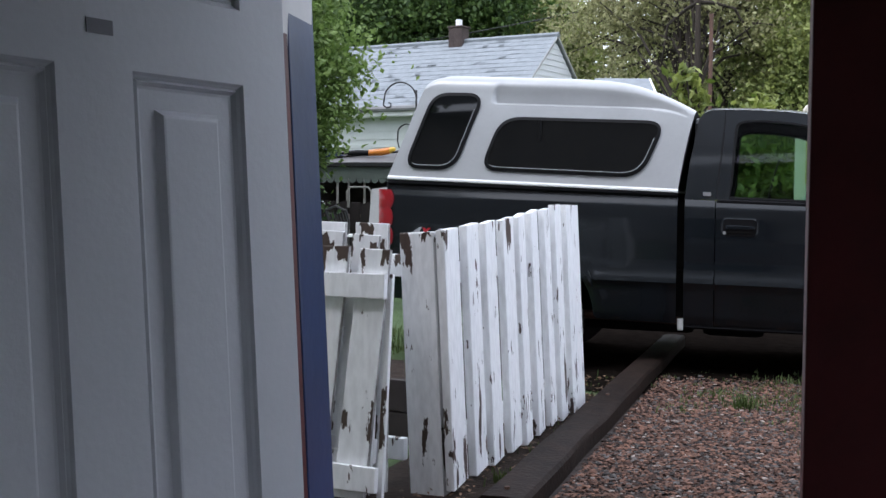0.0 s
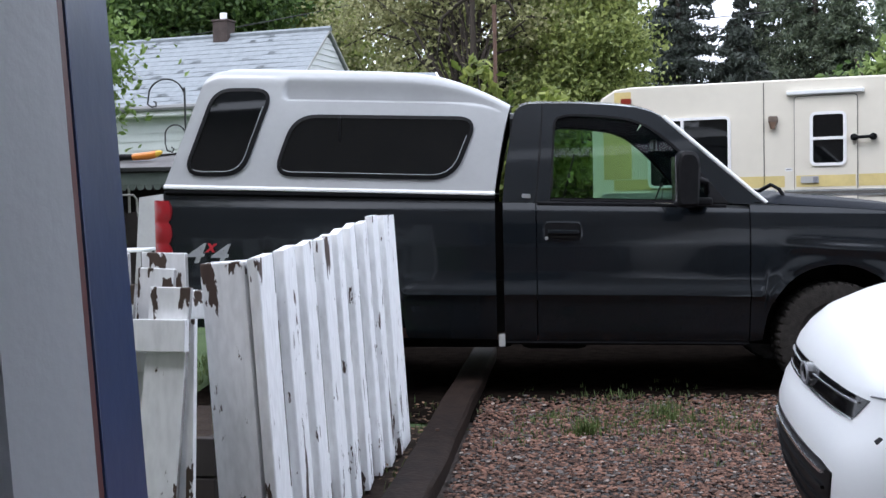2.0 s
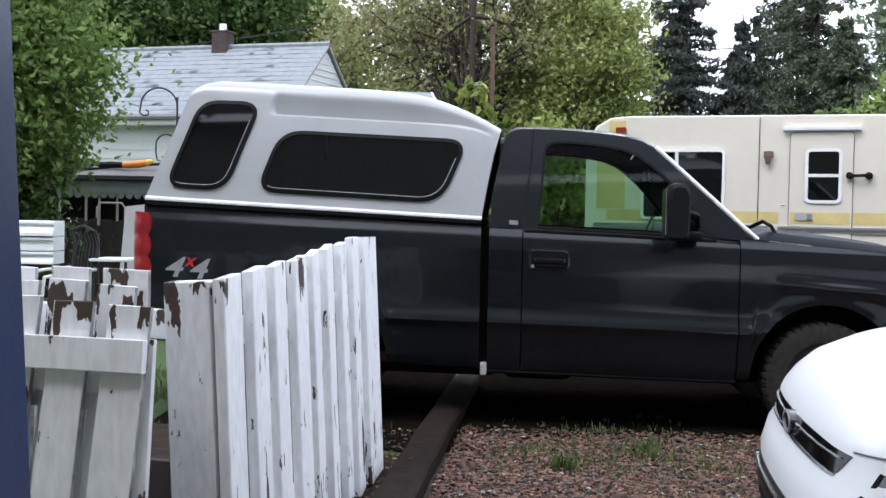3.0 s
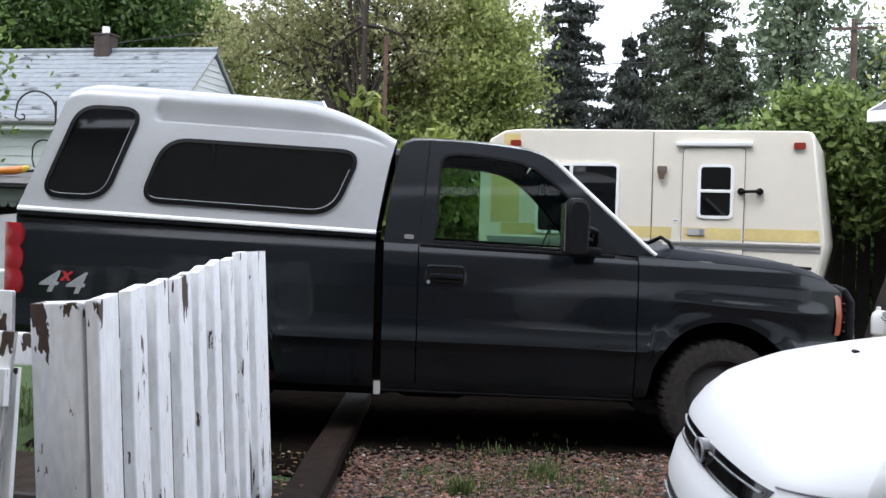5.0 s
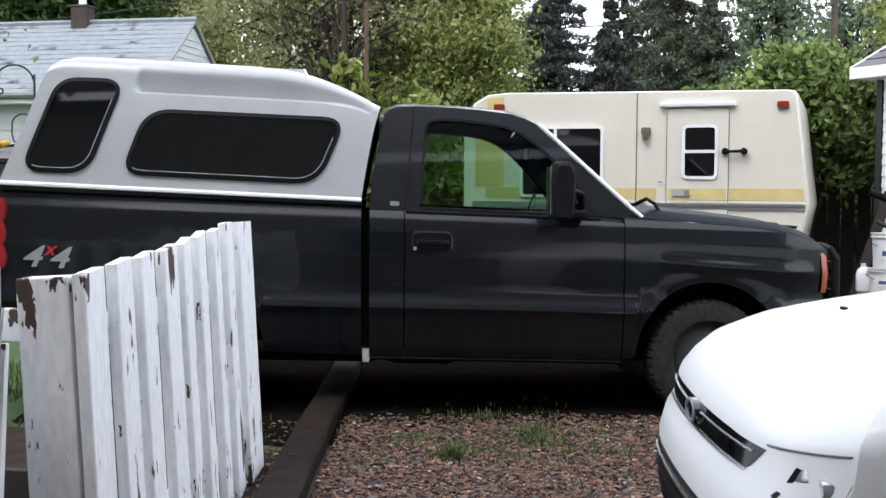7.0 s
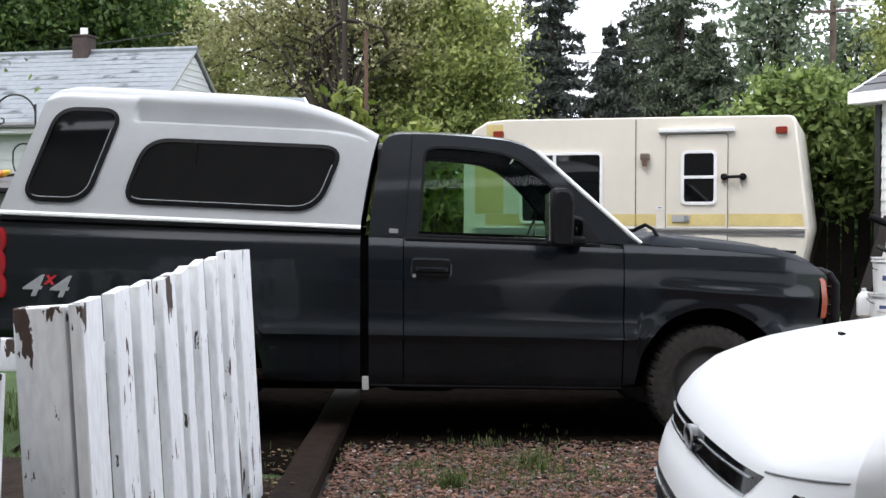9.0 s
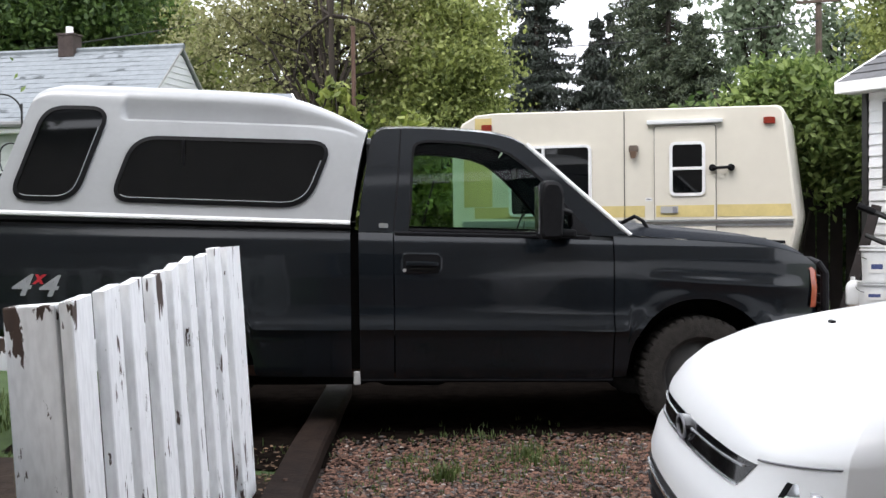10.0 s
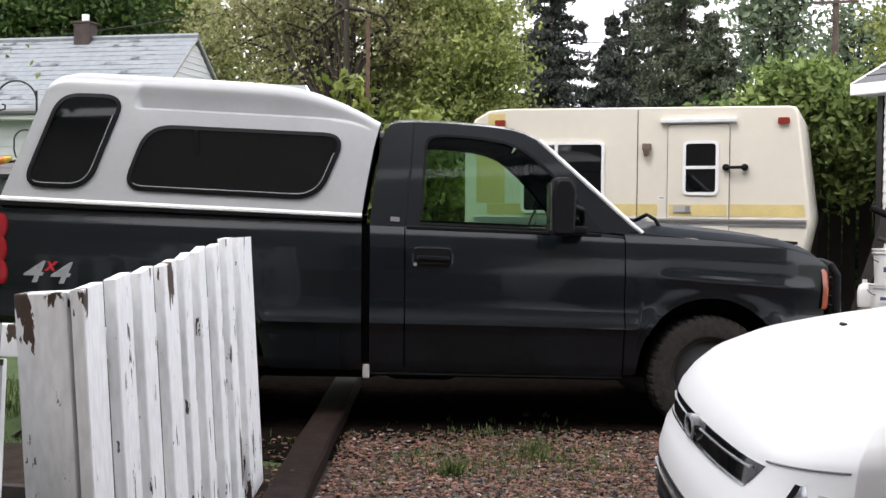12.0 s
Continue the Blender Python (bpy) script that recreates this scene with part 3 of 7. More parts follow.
# ---- weeds ----
def tuft(vs, fs, x, y, n, h, spread, r):
    for _ in range(n):
        a, d = r.uniform(0, 6.283), abs(r.gauss(0, spread))
        bx, by = x + d * math.cos(a), y + d * math.sin(a)
        hh, lean, b, w = h * r.uniform(0.4, 1.1), r.uniform(0, 0.6), r.uniform(0, 6.283), r.uniform(0.002, 0.0045)
        tx, ty = math.cos(b) * lean * hh, math.sin(b) * lean * hh
        px, py = -math.sin(b) * w, math.cos(b) * w
        k = len(vs)
        vs += [(bx - px, by - py, 0), (bx + px, by + py, 0), (bx + tx * .4 + px, by + ty * .4 + py, hh * .6), (bx + tx * .4 - px, by + ty * .4 - py, hh * .6), (bx + tx, by + ty, hh)]
        fs += [(k, k + 1, k + 2, k + 3), (k + 3, k + 2, k + 4)]


r = random.Random(11)
vs, fs = [], []
for x, y, n, h, sp in ((0.74, -0.60, 150, .10, .06), (0.45, -0.25, 70, .06, .09), (1.0, 0.02, 110, .09, .08), (0.97, 0.25, 60, .07, .1), (1.08, -0.1, 80, .08, .07),
                       (0.88, -0.3, 50, .05, .15), (0.6, 0.5, 60, .06, .15), (1.4, -0.2, 50, .06, .15), (0.5, -0.9, 40, .05, .1), (-0.1, -0.85, 14, .07, .06),
                       (0.30, -1.7, 70, .08, .06), (0.02, -0.9, 16, .07, .05), (0.5, -2.4, 60, .08, .05), (0.66, -2.95, 50, .07, .05), (0.4, -2.05, 40, .07, .05), (-0.38, -0.15, 12, .06, .1)):
    tuft(vs, fs, x, y, n, h, sp, r)
for _ in range(480):
    tuft(vs, fs, r.gauss(0.95, 0.45), r.gauss(-0.15, 0.4), 5, 0.045, 0.03, r)
for _ in range(5200):
    x, y = r.uniform(-4.6, -0.85), r.uniform(-4.2, 1.2)
    if y > -0.7 and x > -2.3:
        continue
    tuft(vs, fs, x, y, 3, 0.07, 0.03, r)
tagged(new("weeds", soup("weeds", vs, fs, M_GRASS)), "green weeds and grass blades in the gravel and lawn", "weeds", kind="stuff")

# leaf litter and flakes of paint along the fence foot
vs, fs = [], []
for _ in range(500):
    s, o = r.uniform(0.0, 3.6), -r.uniform(0.12, 0.5)
    x, y = tie_point(s, o)
    a, w, h = r.uniform(0, 6.28), r.uniform(.008, .025), r.uniform(.004, .012)
    z = 0.012 + r.uniform(0, 0.02)
    k = len(vs)
    c, sn = math.cos(a), math.sin(a)
    vs += [(x + c * w, y + sn * w, z), (x - sn * h, y + c * h, z + .006), (x - c * w, y - sn * w, z + r.uniform(0, .01)), (x + sn * h, y - c * h, z + .003)]
    fs.append((k, k + 1, k + 2, k + 3))
tagged(new("leaf_litter", soup("leaf_litter", vs, fs, material("dead_leaves", (0.14, 0.085, 0.05), 0.8, island=0.8))), "brown dead leaves and twigs on the soil", "litter", kind="stuff")

# ---- pickup truck: in its own frame the near side lies along y = 0 and it faces +x ----
WID = 1.85
truck = thing("pickup_truck", "dark charcoal pickup truck with a silver-white canopy on gravel", "truck", at=(-0.043, 0.204, 0), turn=22.2)
WHEELS = ((-1.05, 0.35), (2.02, 0.35))
ARCH = 0.44


def side_y(x, z):
    """How far the body side lies in from y = 0."""
    y = lerp(z, [(0.36, 0.075), (0.43, 0.045), (0.60, 0.014), (0.635, 0.002), (0.655, -0.015), (0.668, -0.017), (0.735, 0.006), (0.755, 0.010), (0.80, 0.011), (0.98, 0.0), (1.10, 0.002), (1.18, 0.014), (1.225, 0.034), (1.28, 0.045)])
    if 1.7 < x < 2.7:
        y -= 0.018 * math.exp(-(((z - 0.955 + (x - 2.1) * 0.05) / 0.035) ** 2)) * math.sin((x - 1.7) * math.pi) ** 0.7
    if x > 2.36:
        y += 0.30 * max(0, (x - 2.36) / 0.62) ** 2.4
    for wx, _ in WHEELS:
        d = math.hypot(x - wx, z - 0.40)
        if ARCH - 0.02 < d < ARCH + 0.13 and z > 0.40 and not 0 < x < 1.5:
            y -= 0.005 * math.sin((d - ARCH + 0.02) / 0.15 * math.pi) ** 2
    return y


def arch_low(x, low):
    """The lower edge of the body side, raised over the wheels."""
    for wx, r in WHEELS:
        if abs(x - wx) < ARCH:
            return max(low, 0.40 + math.sqrt(max(0, ARCH**2 - abs(x - wx) ** 2)) * 1.04)
    return low


def side_panel(x0, x1, top, low, step=0.025, far=False):
    xs = [x0 + (x1 - x0) * i / max(2, round((x1 - x0) / step)) for i in range(max(2, round((x1 - x0) / step)) + 1)]
    xs = sorted(xs + [wx + s * (ARCH - 0.0001) for wx, _ in WHEELS for s in (-1, 1) if x0 < wx + s * (ARCH - 0.0001) < x1])
    rows = []
    for x in xs:
        zt, zl = top(x), arch_low(x, low(x))
        col = []
        for k in range(45):
            z = zt + (zl - zt) * k / 44
            y = side_y(x, z)
            col.append((x, WID - y if far else y, z))
        # returned edges give the sheet its depth
        inn = (WID - 0.10) if far else 0.10
        rows.append([(x, inn, zt - 0.004)] + col + [(x, inn, zl + 0.004)])
    bm = sweep(rows)
    for r in (rows[0], rows[-1]):
        bm.faces.new([bm.verts.new(p) for p in r])
    return bm


def hood_edge(x):
    return smooth_lerp(x, [(1.49, 1.262), (1.664, 1.244), (1.815, 1.233), (2.153, 1.213), (2.40, 1.190), (2.493, 1.175), (2.60, 1.150), (2.681, 1.117), (2.76, 1.06)])


rocker = lambda x: 0.372
bed_low = lambda x: lerp(x, [(-2.12, 0.46), (-0.6, 0.382), (-0.04, 0.378)])
belt = lambda x: lerp(x, [(0.0, 1.228), (1.05, 1.228), (1.50, 1.206)])
PANELS = (("bed_side", -2.115, -0.045, lambda x: 1.262, bed_low), ("cab_corner", 0.004, 0.203, belt, rocker),
          ("door_skin", 0.210, 1.495, belt, rocker), ("fender", 1.502, 2.745, hood_edge, lambda x: lerp(x, [(1.5, 0.375), (2.45, 0.46), (2.745, 0.50)])))
door_parts = []
for far in (False, True):
    for nm, x0, x1, top, low in PANELS:
        p = part(nm, side_panel(x0, x1, top, low, far=far), M_TRUCK, truck, smooth=35)
        if nm == "door_skin":
            door_parts.append(p)

# dark core behind the gaps, bed box, floor and frame
part("core", block(0.02, 0.10, 0.40, 1.52, WID - 0.10, 0.62), M_CHASSIS, truck)
part("bed_floor", block(-2.09, 0.11, 0.66, -0.05, WID - 0.11, 0.74), M_CHASSIS, truck)
part("bed_rear", block(-2.09, 0.11, 0.745, -2.05, WID - 0.11, 1.25), M_CHASSIS, truck)
# bed front reaches into the cab gap; filler added below to keep it dark
part("bed_front", block(-0.09, 0.13, 0.745, 0.03, WID - 0.13, 1.22), M_CHASSIS, truck)
part("cab_mount", block(-0.05, 0.13, 0.42, 0.02, WID - 0.13, 0.74), M_CHASSIS, truck)
for y in (0.1, WID - 0.14):
    part("bed_inner_side", block(-2.09, y, 0.80, -0.05, y + 0.04, 1.25), M_CHASSIS, truck)
part("tailgate", block(-2.145, 0.10, 0.62, -2.10, WID - 0.10, 1.26, 0.02), M_TRUCK, truck)
bm = block(-2.05, 0.44, 0.40, 2.66, 0.53, 0.58)
block(-2.05, WID - 0.53, 0.40, 2.66, WID - 0.44, 0.58, bm=bm)
for x in (-1.9, -0.8, -0.15, 0.9, 1.6, 2.4):
    block(x, 0.50, 0.44, x + 0.12, WID - 0.50, 0.55, bm=bm)
part("ladder_frame", bm, M_CHASSIS, truck)
# unseen underbody parts, added low to block light from the far side
part("transmission", block(0.35, 0.70, 0.27, 1.9, 1.15, 0.62, 0.06), M_CHASSIS, truck)
part("transfer_case", block(0.10, 0.62, 0.24, 0.55, 1.25, 0.56, 0.06), M_CHASSIS, truck)
part("fuel_tank", block(-0.95, 0.60, 0.25, 0.05, 0.98, 0.62, 0.05), M_CHASSIS, truck)
part("spare_tyre", block(-1.95, 0.55, 0.34, -1.35, 1.25, 0.58, 0.10), M_RUBBER, truck)
part("exhaust_pipe", tube([(1.4, 0.58, 0.40), (0.4, 0.40, 0.36), (-0.7, 0.36, 0.38), (-1.95, 0.32, 0.44)], 0.032, 10), M_RUST, truck)
part("drive_shaft", tube([(-1.05, 0.95, 0.36), (0.1, 0.95, 0.42)], 0.045, 10), M_CHASSIS, truck)
part("front_shaft", tube([(2.0, 0.70, 0.36), (0.5, 0.80, 0.36)], 0.035, 10), M_CHASSIS, truck)
for wx, wz in WHEELS:
    part("axle", tube([(wx, 0.15, wz), (wx, WID - 0.15, wz)], 0.06, 10), M_CHASSIS, truck)
    for y0, y1 in ((0.085, 0.52), (WID - 0.52, WID - 0.085)):
        bm = bmesh.new()
        rows = []
        for k in range(17):
            a = math.pi * (0.04 + 0.92 * k / 16)
            rows.append([(wx + math.cos(a) * 0.47, y, 0.40 + math.sin(a) * 0.49) for y in (y0, y1)])
        sweep(rows, bm)
        inner = y1 if y0 < 1 else y0
        bm.faces.new([bm.verts.new((wx + math.cos(a) * 0.47, inner, 0.40 + math.sin(a) * 0.49)) for a in np.linspace(0.04 * math.pi, 0.96 * math.pi, 17)])
        part("wheel_well", bm, M_CHASSIS, truck)


def lathe(profile, sides, centre, bm=None):
    """Turns (radius, y) pairs round an axle along y."""
    return sweep([[(centre[0] + math.cos(a) * r, centre[1] + y, centre[2] + math.sin(a) * r) for r, y in profile] for a in (2 * math.pi * k / sides for k in range(sides))], bm, close_u=True)


def wheel(x, y, z, out, rad, width, parent):
    """A tyre with tread blocks and a steel rim; out: -1 where the outer face looks to -y."""
    w, rows = width / 2, []
    for k in range(176):
        a, cut = 2 * math.pi * k / 176, 0.972 if k % 4 == 0 else 1.0
        prof = ((0.60, -.85), (0.66, -1), (0.86, -1.04), (0.965 * cut, -.93), (cut, -.75), (cut, -.06), (0.975, -.05), (0.975, .05), (cut, .06), (cut, .75), (0.965 * cut, .93), (0.86, 1.04), (0.66, 1), (0.60, .85))
        rows.append([(x + math.cos(a) * q * rad, y + p * w, z + math.sin(a) * q * rad) for q, p in prof])
    bm = sweep(rows, close_u=True)
    tyre = part("wheel", bm, M_RUBBER, parent, "black treaded tyre", smooth=30)
    part("rim", lathe([(rad * 0.62, out * w * .9), (rad * 0.60, out * w * .55), (rad * 0.55, out * w * .45), (rad * 0.40, out * w * .62), (rad * 0.25, out * w * .7), (rad * 0.22, out * w * .95), (0.001, out * w * .97)], 40, (x, y, z)), M_RIM, tyre, smooth=40)
    return tyre


for wx, wz in WHEELS:
    wheel(wx, 0.165, wz, -1, 0.355, 0.25, truck)
    wheel(wx, WID - 0.165, wz, 1, 0.355, 0.25, truck)

# cab: sides lean in towards the roof
CAB_Y = lambda z: 0.034 + (z - 1.232) * 0.24


def cab_pt(x, z, off=0.0, far=False):
    y = CAB_Y(z) + off
    return (x, WID - y if far else y, z)


OUT = [(0.003, 1.232), (0.014, 1.36), (0.027, 1.47), (0.050, 1.60), (0.066, 1.70), (0.084, 1.782), (0.116, 1.825), (0.166, 1.845), (0.26, 1.852), (0.40, 1.855), (0.53, 1.854), (0.653, 1.850), (0.745, 1.844), (0.835, 1.835),
       (0.922, 1.814), (1.0, 1.776), (1.085, 1.708), (1.2, 1.612), (1.319, 1.506), (1.43, 1.395), (1.585, 1.245)]
INN = [(0.294, 1.246), (0.299, 1.34), (0.304, 1.43), (0.310, 1.53), (0.316, 1.62), (0.322, 1.71), (0.330, 1.745), (0.352, 1.770), (0.415, 1.787), (0.50, 1.788), (0.60, 1.785), (0.70, 1.778), (0.80, 1.764), (0.90, 1.729),
       (0.98, 1.675), (1.05, 1.617), (1.12, 1.550), (1.19, 1.472), (1.26, 1.392), (1.32, 1.318), (1.372, 1.246)]
for far in (False, True):
    d = -0.035 if far else 0.035
    part("cab_side_frame", ring([cab_pt(*p, far=far) for p in OUT], [cab_pt(*p, far=far) for p in INN], (0, d, 0)), M_TRUCK, truck, smooth=40)
    inner = shrink(INN, 0.014)
    part("window_seal", ring([cab_pt(*p, -0.004, far) for p in INN], [cab_pt(*p, -0.004, far) for p in inner], (0, d * 0.5, 0)), M_BLACK, truck)
    bm = bmesh.new()
    bm.faces.new([bm.verts.new(cab_pt(*p, 0.012, far)) for p in inner])
    g = part("side_window", bm, M_GLASS, truck, "green-tinted glass")
    g.visible_shadow = False
# door seam lines up the pillar, belt moulding and sail panel
SEAM = [(0.207, 1.235), (0.226, 1.40), (0.242, 1.56), (0.252, 1.70), (0.258, 1.845)]
part("door_seam", ring([cab_pt(x - 0.003, z, -0.002) for x, z in SEAM] + [cab_pt(0.258, 1.847, -0.002)], [cab_pt(x + 0.003, z, -0.002) for x, z in SEAM] + [cab_pt(0.259, 1.847, -0.002)], (0, 0.004, 0)), M_BLACK, truck)
part("belt_moulding", sweep([[(x, side_y(x, 1.222) - o, z) for z, o in ((1.214, 0.004), (1.219, 0.010), (1.232, 0.010), (1.238, 0.002))] for x in np.linspace(0.215, 1.36, 12)]), M_BLACK, truck, smooth=40)
part("sail_panel", prism([cab_pt(*p, -0.005) for p in ((1.26, 1.25), (1.235, 1.395), (1.262, 1.388), (1.372, 1.25))], (0, 0.006, 0)), M_BLACK, truck)

# roof skin, rear wall with window, windscreen
ROOF = [(0.066, 1.70), (0.084, 1.782), (0.116, 1.825), (0.166, 1.845), (0.26, 1.852), (0.53, 1.854), (0.653, 1.850), (0.745, 1.844), (0.835, 1.835), (0.922, 1.814), (1.0, 1.776)]
rows = []
for x, z in ROOF:
    y0 = CAB_Y(z)
    rows.append([(x, y0 + (WID - 2 * y0) * t, z + 0.05 * math.sin(math.pi * t) ** 0.6 * min(1, (z - 1.66) / 0.1)) for t in np.linspace(0, 1, 17)])
part("roof", sweep(rows), M_TRUCK, truck, smooth=50)
rows_ws = []
for k in range(9):
    t = k / 8
    x, z = 1.0 + (1.60 - 1.0) * t, 1.770 + (1.245 - 1.770) * t
    y0 = CAB_Y(z) + 0.02
    rows_ws.append([(x + 0.03 * math.sin(math.pi * u) * t, y0 + (WID - 2 * y0) * u, z + 0.045 * math.sin(math.pi * u) * (1 - t)) for u in np.linspace(0, 1, 13)])
part("windscreen", sweep(rows_ws), M_CLEAR, truck, smooth=60).visible_shadow = False
# white tube drawn in place of the sky's reflection on the glass edge
edge = [Vector(r[0]) + Vector((0.006, -0.016, 0.010)) for r in rows_ws]
part("windscreen_trim", tube(edge, 0.014, 8), M_BUCKET, truck, "white strip standing for the sky reflection along the windscreen edge")
bw = [(y, z) for y, z in rounded([(0.26, 1.29), (WID - 0.26, 1.29), (WID - 0.32, 1.73), (0.32, 1.73)], 0.06)]
ow = [(y, z) for y, z in rounded([(0.05, 1.0), (WID - 0.05, 1.0), (WID - 0.19, 1.79), (0.19, 1.79)], 0.04)]
part("cab_rear_wall", ring([(0.055, y, z) for y, z in ow], [(0.055, y, z) for y, z in bw], (0.03, 0, 0)), M_TRUCK, truck)
bm = bmesh.new()
bm.faces.new([bm.verts.new((0.075, y, z)) for y, z in bw])
part("rear_window", bm, M_DARKGLASS, truck, "dark rear window")

# hood with raised middle
rows = []
for x in np.linspace(1.53, 2.715, 24):
    ze = hood_edge(x) + 0.004
    y0 = side_y(x, min(ze, 1.2)) + 0.012
    crown = 0.072 * min(1, (2.77 - x) / 0.35)
    row = []
    for t in np.linspace(0, 1, 31):
        y = y0 + (WID - 2 * y0) * t
        e = min(t, 1 - t)
        bulge = crown * (1 - math.exp(-(e / 0.022) ** 1.4)) + 0.018 * (1 / (1 + math.exp(-(e - 0.17) * 60)))
        row.append((x, y, ze + bulge * (1 if x > 1.64 else 0.6)))
    rows.append(row)
rows.append([(2.74, p[1], p[2] - 0.035) for p in rows[-1]])
part("hood", sweep(rows), M_HOOD, truck, smooth=50)
part("cowl", sweep([[(x, y, z) for y in np.linspace(0.10, WID - 0.10, 9)] for x, z in ((1.53, 1.240), (1.60, 1.256), (1.68, 1.250), (1.72, 1.22))]), M_BLACK, truck, smooth=50)
part("wiper", tube([(1.735, 0.12, 1.285), (1.70, 0.13, 1.345), (1.655, 0.15, 1.372), (1.60, 0.22, 1.335), (1.57, 0.5, 1.33), (1.52, 0.95, 1.36)], 0.012, 8), M_BLACK, truck)
part("wiper", tube([(1.71, 0.85, 1.28), (1.68, 0.95, 1.30), (1.62, 1.35, 1.33)], 0.008, 6), M_BLACK, truck)
# hood scoop vents
for x in (1.85, 2.42, 2.54):
    part("hood_vent", block(x, 0.30, hood_edge(x) + 0.040, x + 0.09, 0.62, hood_edge(x) + 0.070, 0.004), M_BLACK, truck)

# nose: headlamps, grille, bumper, brush guard
bm = sweep([[(2.745 - 0.012 * k, 0.145 + t * (WID - 0.29), z) for t in np.linspace(0, 1, 9)] for k, z in ((0, 0.60), (0, 0.88), (0.5, 1.03), (3, 1.09))])
part("grille_shell", bm, M_BLACK, truck)
for z in (0.80, 0.88, 0.96):
    part("grille_bar", block(2.740, 0.45, z, 2.770, WID - 0.45, z + 0.025, 0.004), M_CHROME, truck)
for far in (False, True):
    f = (lambda y: WID - y) if far else (lambda y: y)
    lens = []
    for x, yo in ((2.693, -0.004), (2.707, -0.006), (2.722, -0.008), (2.740, 0.0), (2.760, 0.04), (2.765, 0.10)):
        lens.append([(x + dx, f(side_y(x, 0.95) + yo), z) for z, dx in ((0.805, 0.0), (0.83, 0.006), (0.93, 0.012), (1.04, 0.0), (1.07, -0.02), (1.085, -0.03))])
    part("side_marker", sweep(lens), M_AMBER, truck, "amber corner lamp", smooth=50)
    part("headlamp", sweep([[(2.767, f(y), z) for y in np.linspace(0.24, 0.50, 5)] for z in (0.86, 0.95, 1.03)]), M_LAMP, truck, smooth=50)
    part("lamp_divider", block(2.685, min(f(0.165), f(0.20)), 0.898, 2.777, max(f(0.165), f(0.20)), 0.925, 0.004), M_CHROME, truck)
part("front_bumper", block(2.685, 0.12, 0.50, 2.825, WID - 0.12, 0.72, 0.04), M_BLACK, truck)
guard = part("brush_guard", tube([(2.765, 0.13, 0.55), (2.810, 0.13, 0.75), (2.810, 0.13, 1.02), (2.775, 0.14, 1.08), (2.745, 0.22, 1.10)], 0.026, 10), M_BLACK, truck, "black tubular brush guard")
for pts in ([(2.745, 0.22, 1.10), (2.745, WID - 0.22, 1.10)], [(2.765, WID - 0.13, 0.55), (2.810, WID - 0.13, 0.75), (2.810, WID - 0.13, 1.02), (2.745, WID - 0.22, 1.10)],
            [(2.765, 0.5, 0.55), (2.805, 0.5, 1.09)], [(2.765, WID - 0.5, 0.55), (2.805, WID - 0.5, 1.09)], [(2.810, 0.13, 0.95), (2.810, WID - 0.13, 0.95)]):
    part("guard_tube", tube(pts, 0.022, 8), M_BLACK, guard)
for z in (0.80, 0.86, 0.92, 0.98):
    part("guard_slat", block(2.795, 0.14, z, 2.825, 0.46, z + 0.022, 0.004), M_BLACK, guard)

# tail lamp: three lobes round the rear corner
for far in (False, True):
    rows = []
    for k in range(25):
        z = 0.835 + 0.38 * k / 24
        lobe = abs(math.sin((z - 0.835) / 0.38 * math.pi * 3)) ** 0.6
        xf = -2.078 + 0.020 * lobe
        o = 0.014 + 0.006 * lobe
        row = [(xf, 0.012, z), (xf - 0.006, -o * 0.7, z), (xf - 0.04, -o, z), (-2.14, -o, z), (-2.168, 0.0, z), (-2.175, 0.06, z), (-2.17, 0.12, z)]
        rows.append([(x, WID - y if far else y, z) for x, y, z in row])
    part("tail_lamp", sweep(rows), M_RED, truck, "red three-lobed tail lamp", smooth=60)
part("rear_bumper", block(-2.31, 0.08, 0.46, -2.12, WID - 0.08, 0.62, 0.03), M_CHROME, truck)

# door handle, keyhole, badge, mirror, mud flap
rec = rounded([(0.258, 1.004), (0.478, 1.006), (0.478, 1.106), (0.258, 1.106)], 0.03)
part("handle_recess", prism([(x, side_y(x, z) - 0.002, z) for x, z in rec], (0, 0.012, 0)), M_BLACK, door_parts[0])
rim = shrink(rec, -0.012)
part("recess_rim", ring([(x, side_y(x, z) - 0.004, z) for x, z in rim], [(x, side_y(x, z) - 0.006, z) for x, z in rec], (0, 0.006, 0)), M_TRUCK, door_parts[0])
handle = part("door_handle", block(0.274, -0.022, 1.036, 0.466, -0.004, 1.066, 0.008), M_TRUCK, door_parts[0])
part("finger_grip", block(0.290, -0.016, 1.016, 0.452, -0.006, 1.024, 0.003), M_CHASSIS, handle)
part("keyhole", tube([(0.268, -0.010, 1.012), (0.268, 0.01, 1.012)], 0.011, 12), M_ALU, door_parts[0])
part("badge", prism([(x, side_y(x, 1.2) + 0.012 - 0.004, z) for x, z in rounded([(0.122, 1.258), (0.176, 1.257), (0.176, 1.284), (0.122, 1.285)], 0.006)], (0, 0.003, 0)), M_ALU, truck)
mir_rows = [[(1.088 + dx * s * 0.9, -0.235 + y, 1.380 + z * s2 * 1.16) for dx, z in rounded([(-0.075, -0.145), (0.06, -0.14), (0.075, 0.10), (0.045, 0.15), (-0.055, 0.15), (-0.085, 0.05)], 0.03)] for y, s, s2 in ((-0.115, 0.75, 0.86), (-0.10, 0.97, 0.98), (-0.05, 1, 1), (0.06, 1, 1), (0.10, 0.96, 0.98), (0.112, 0.8, 0.9))]
bm = sweep(mir_rows, close_v=True)
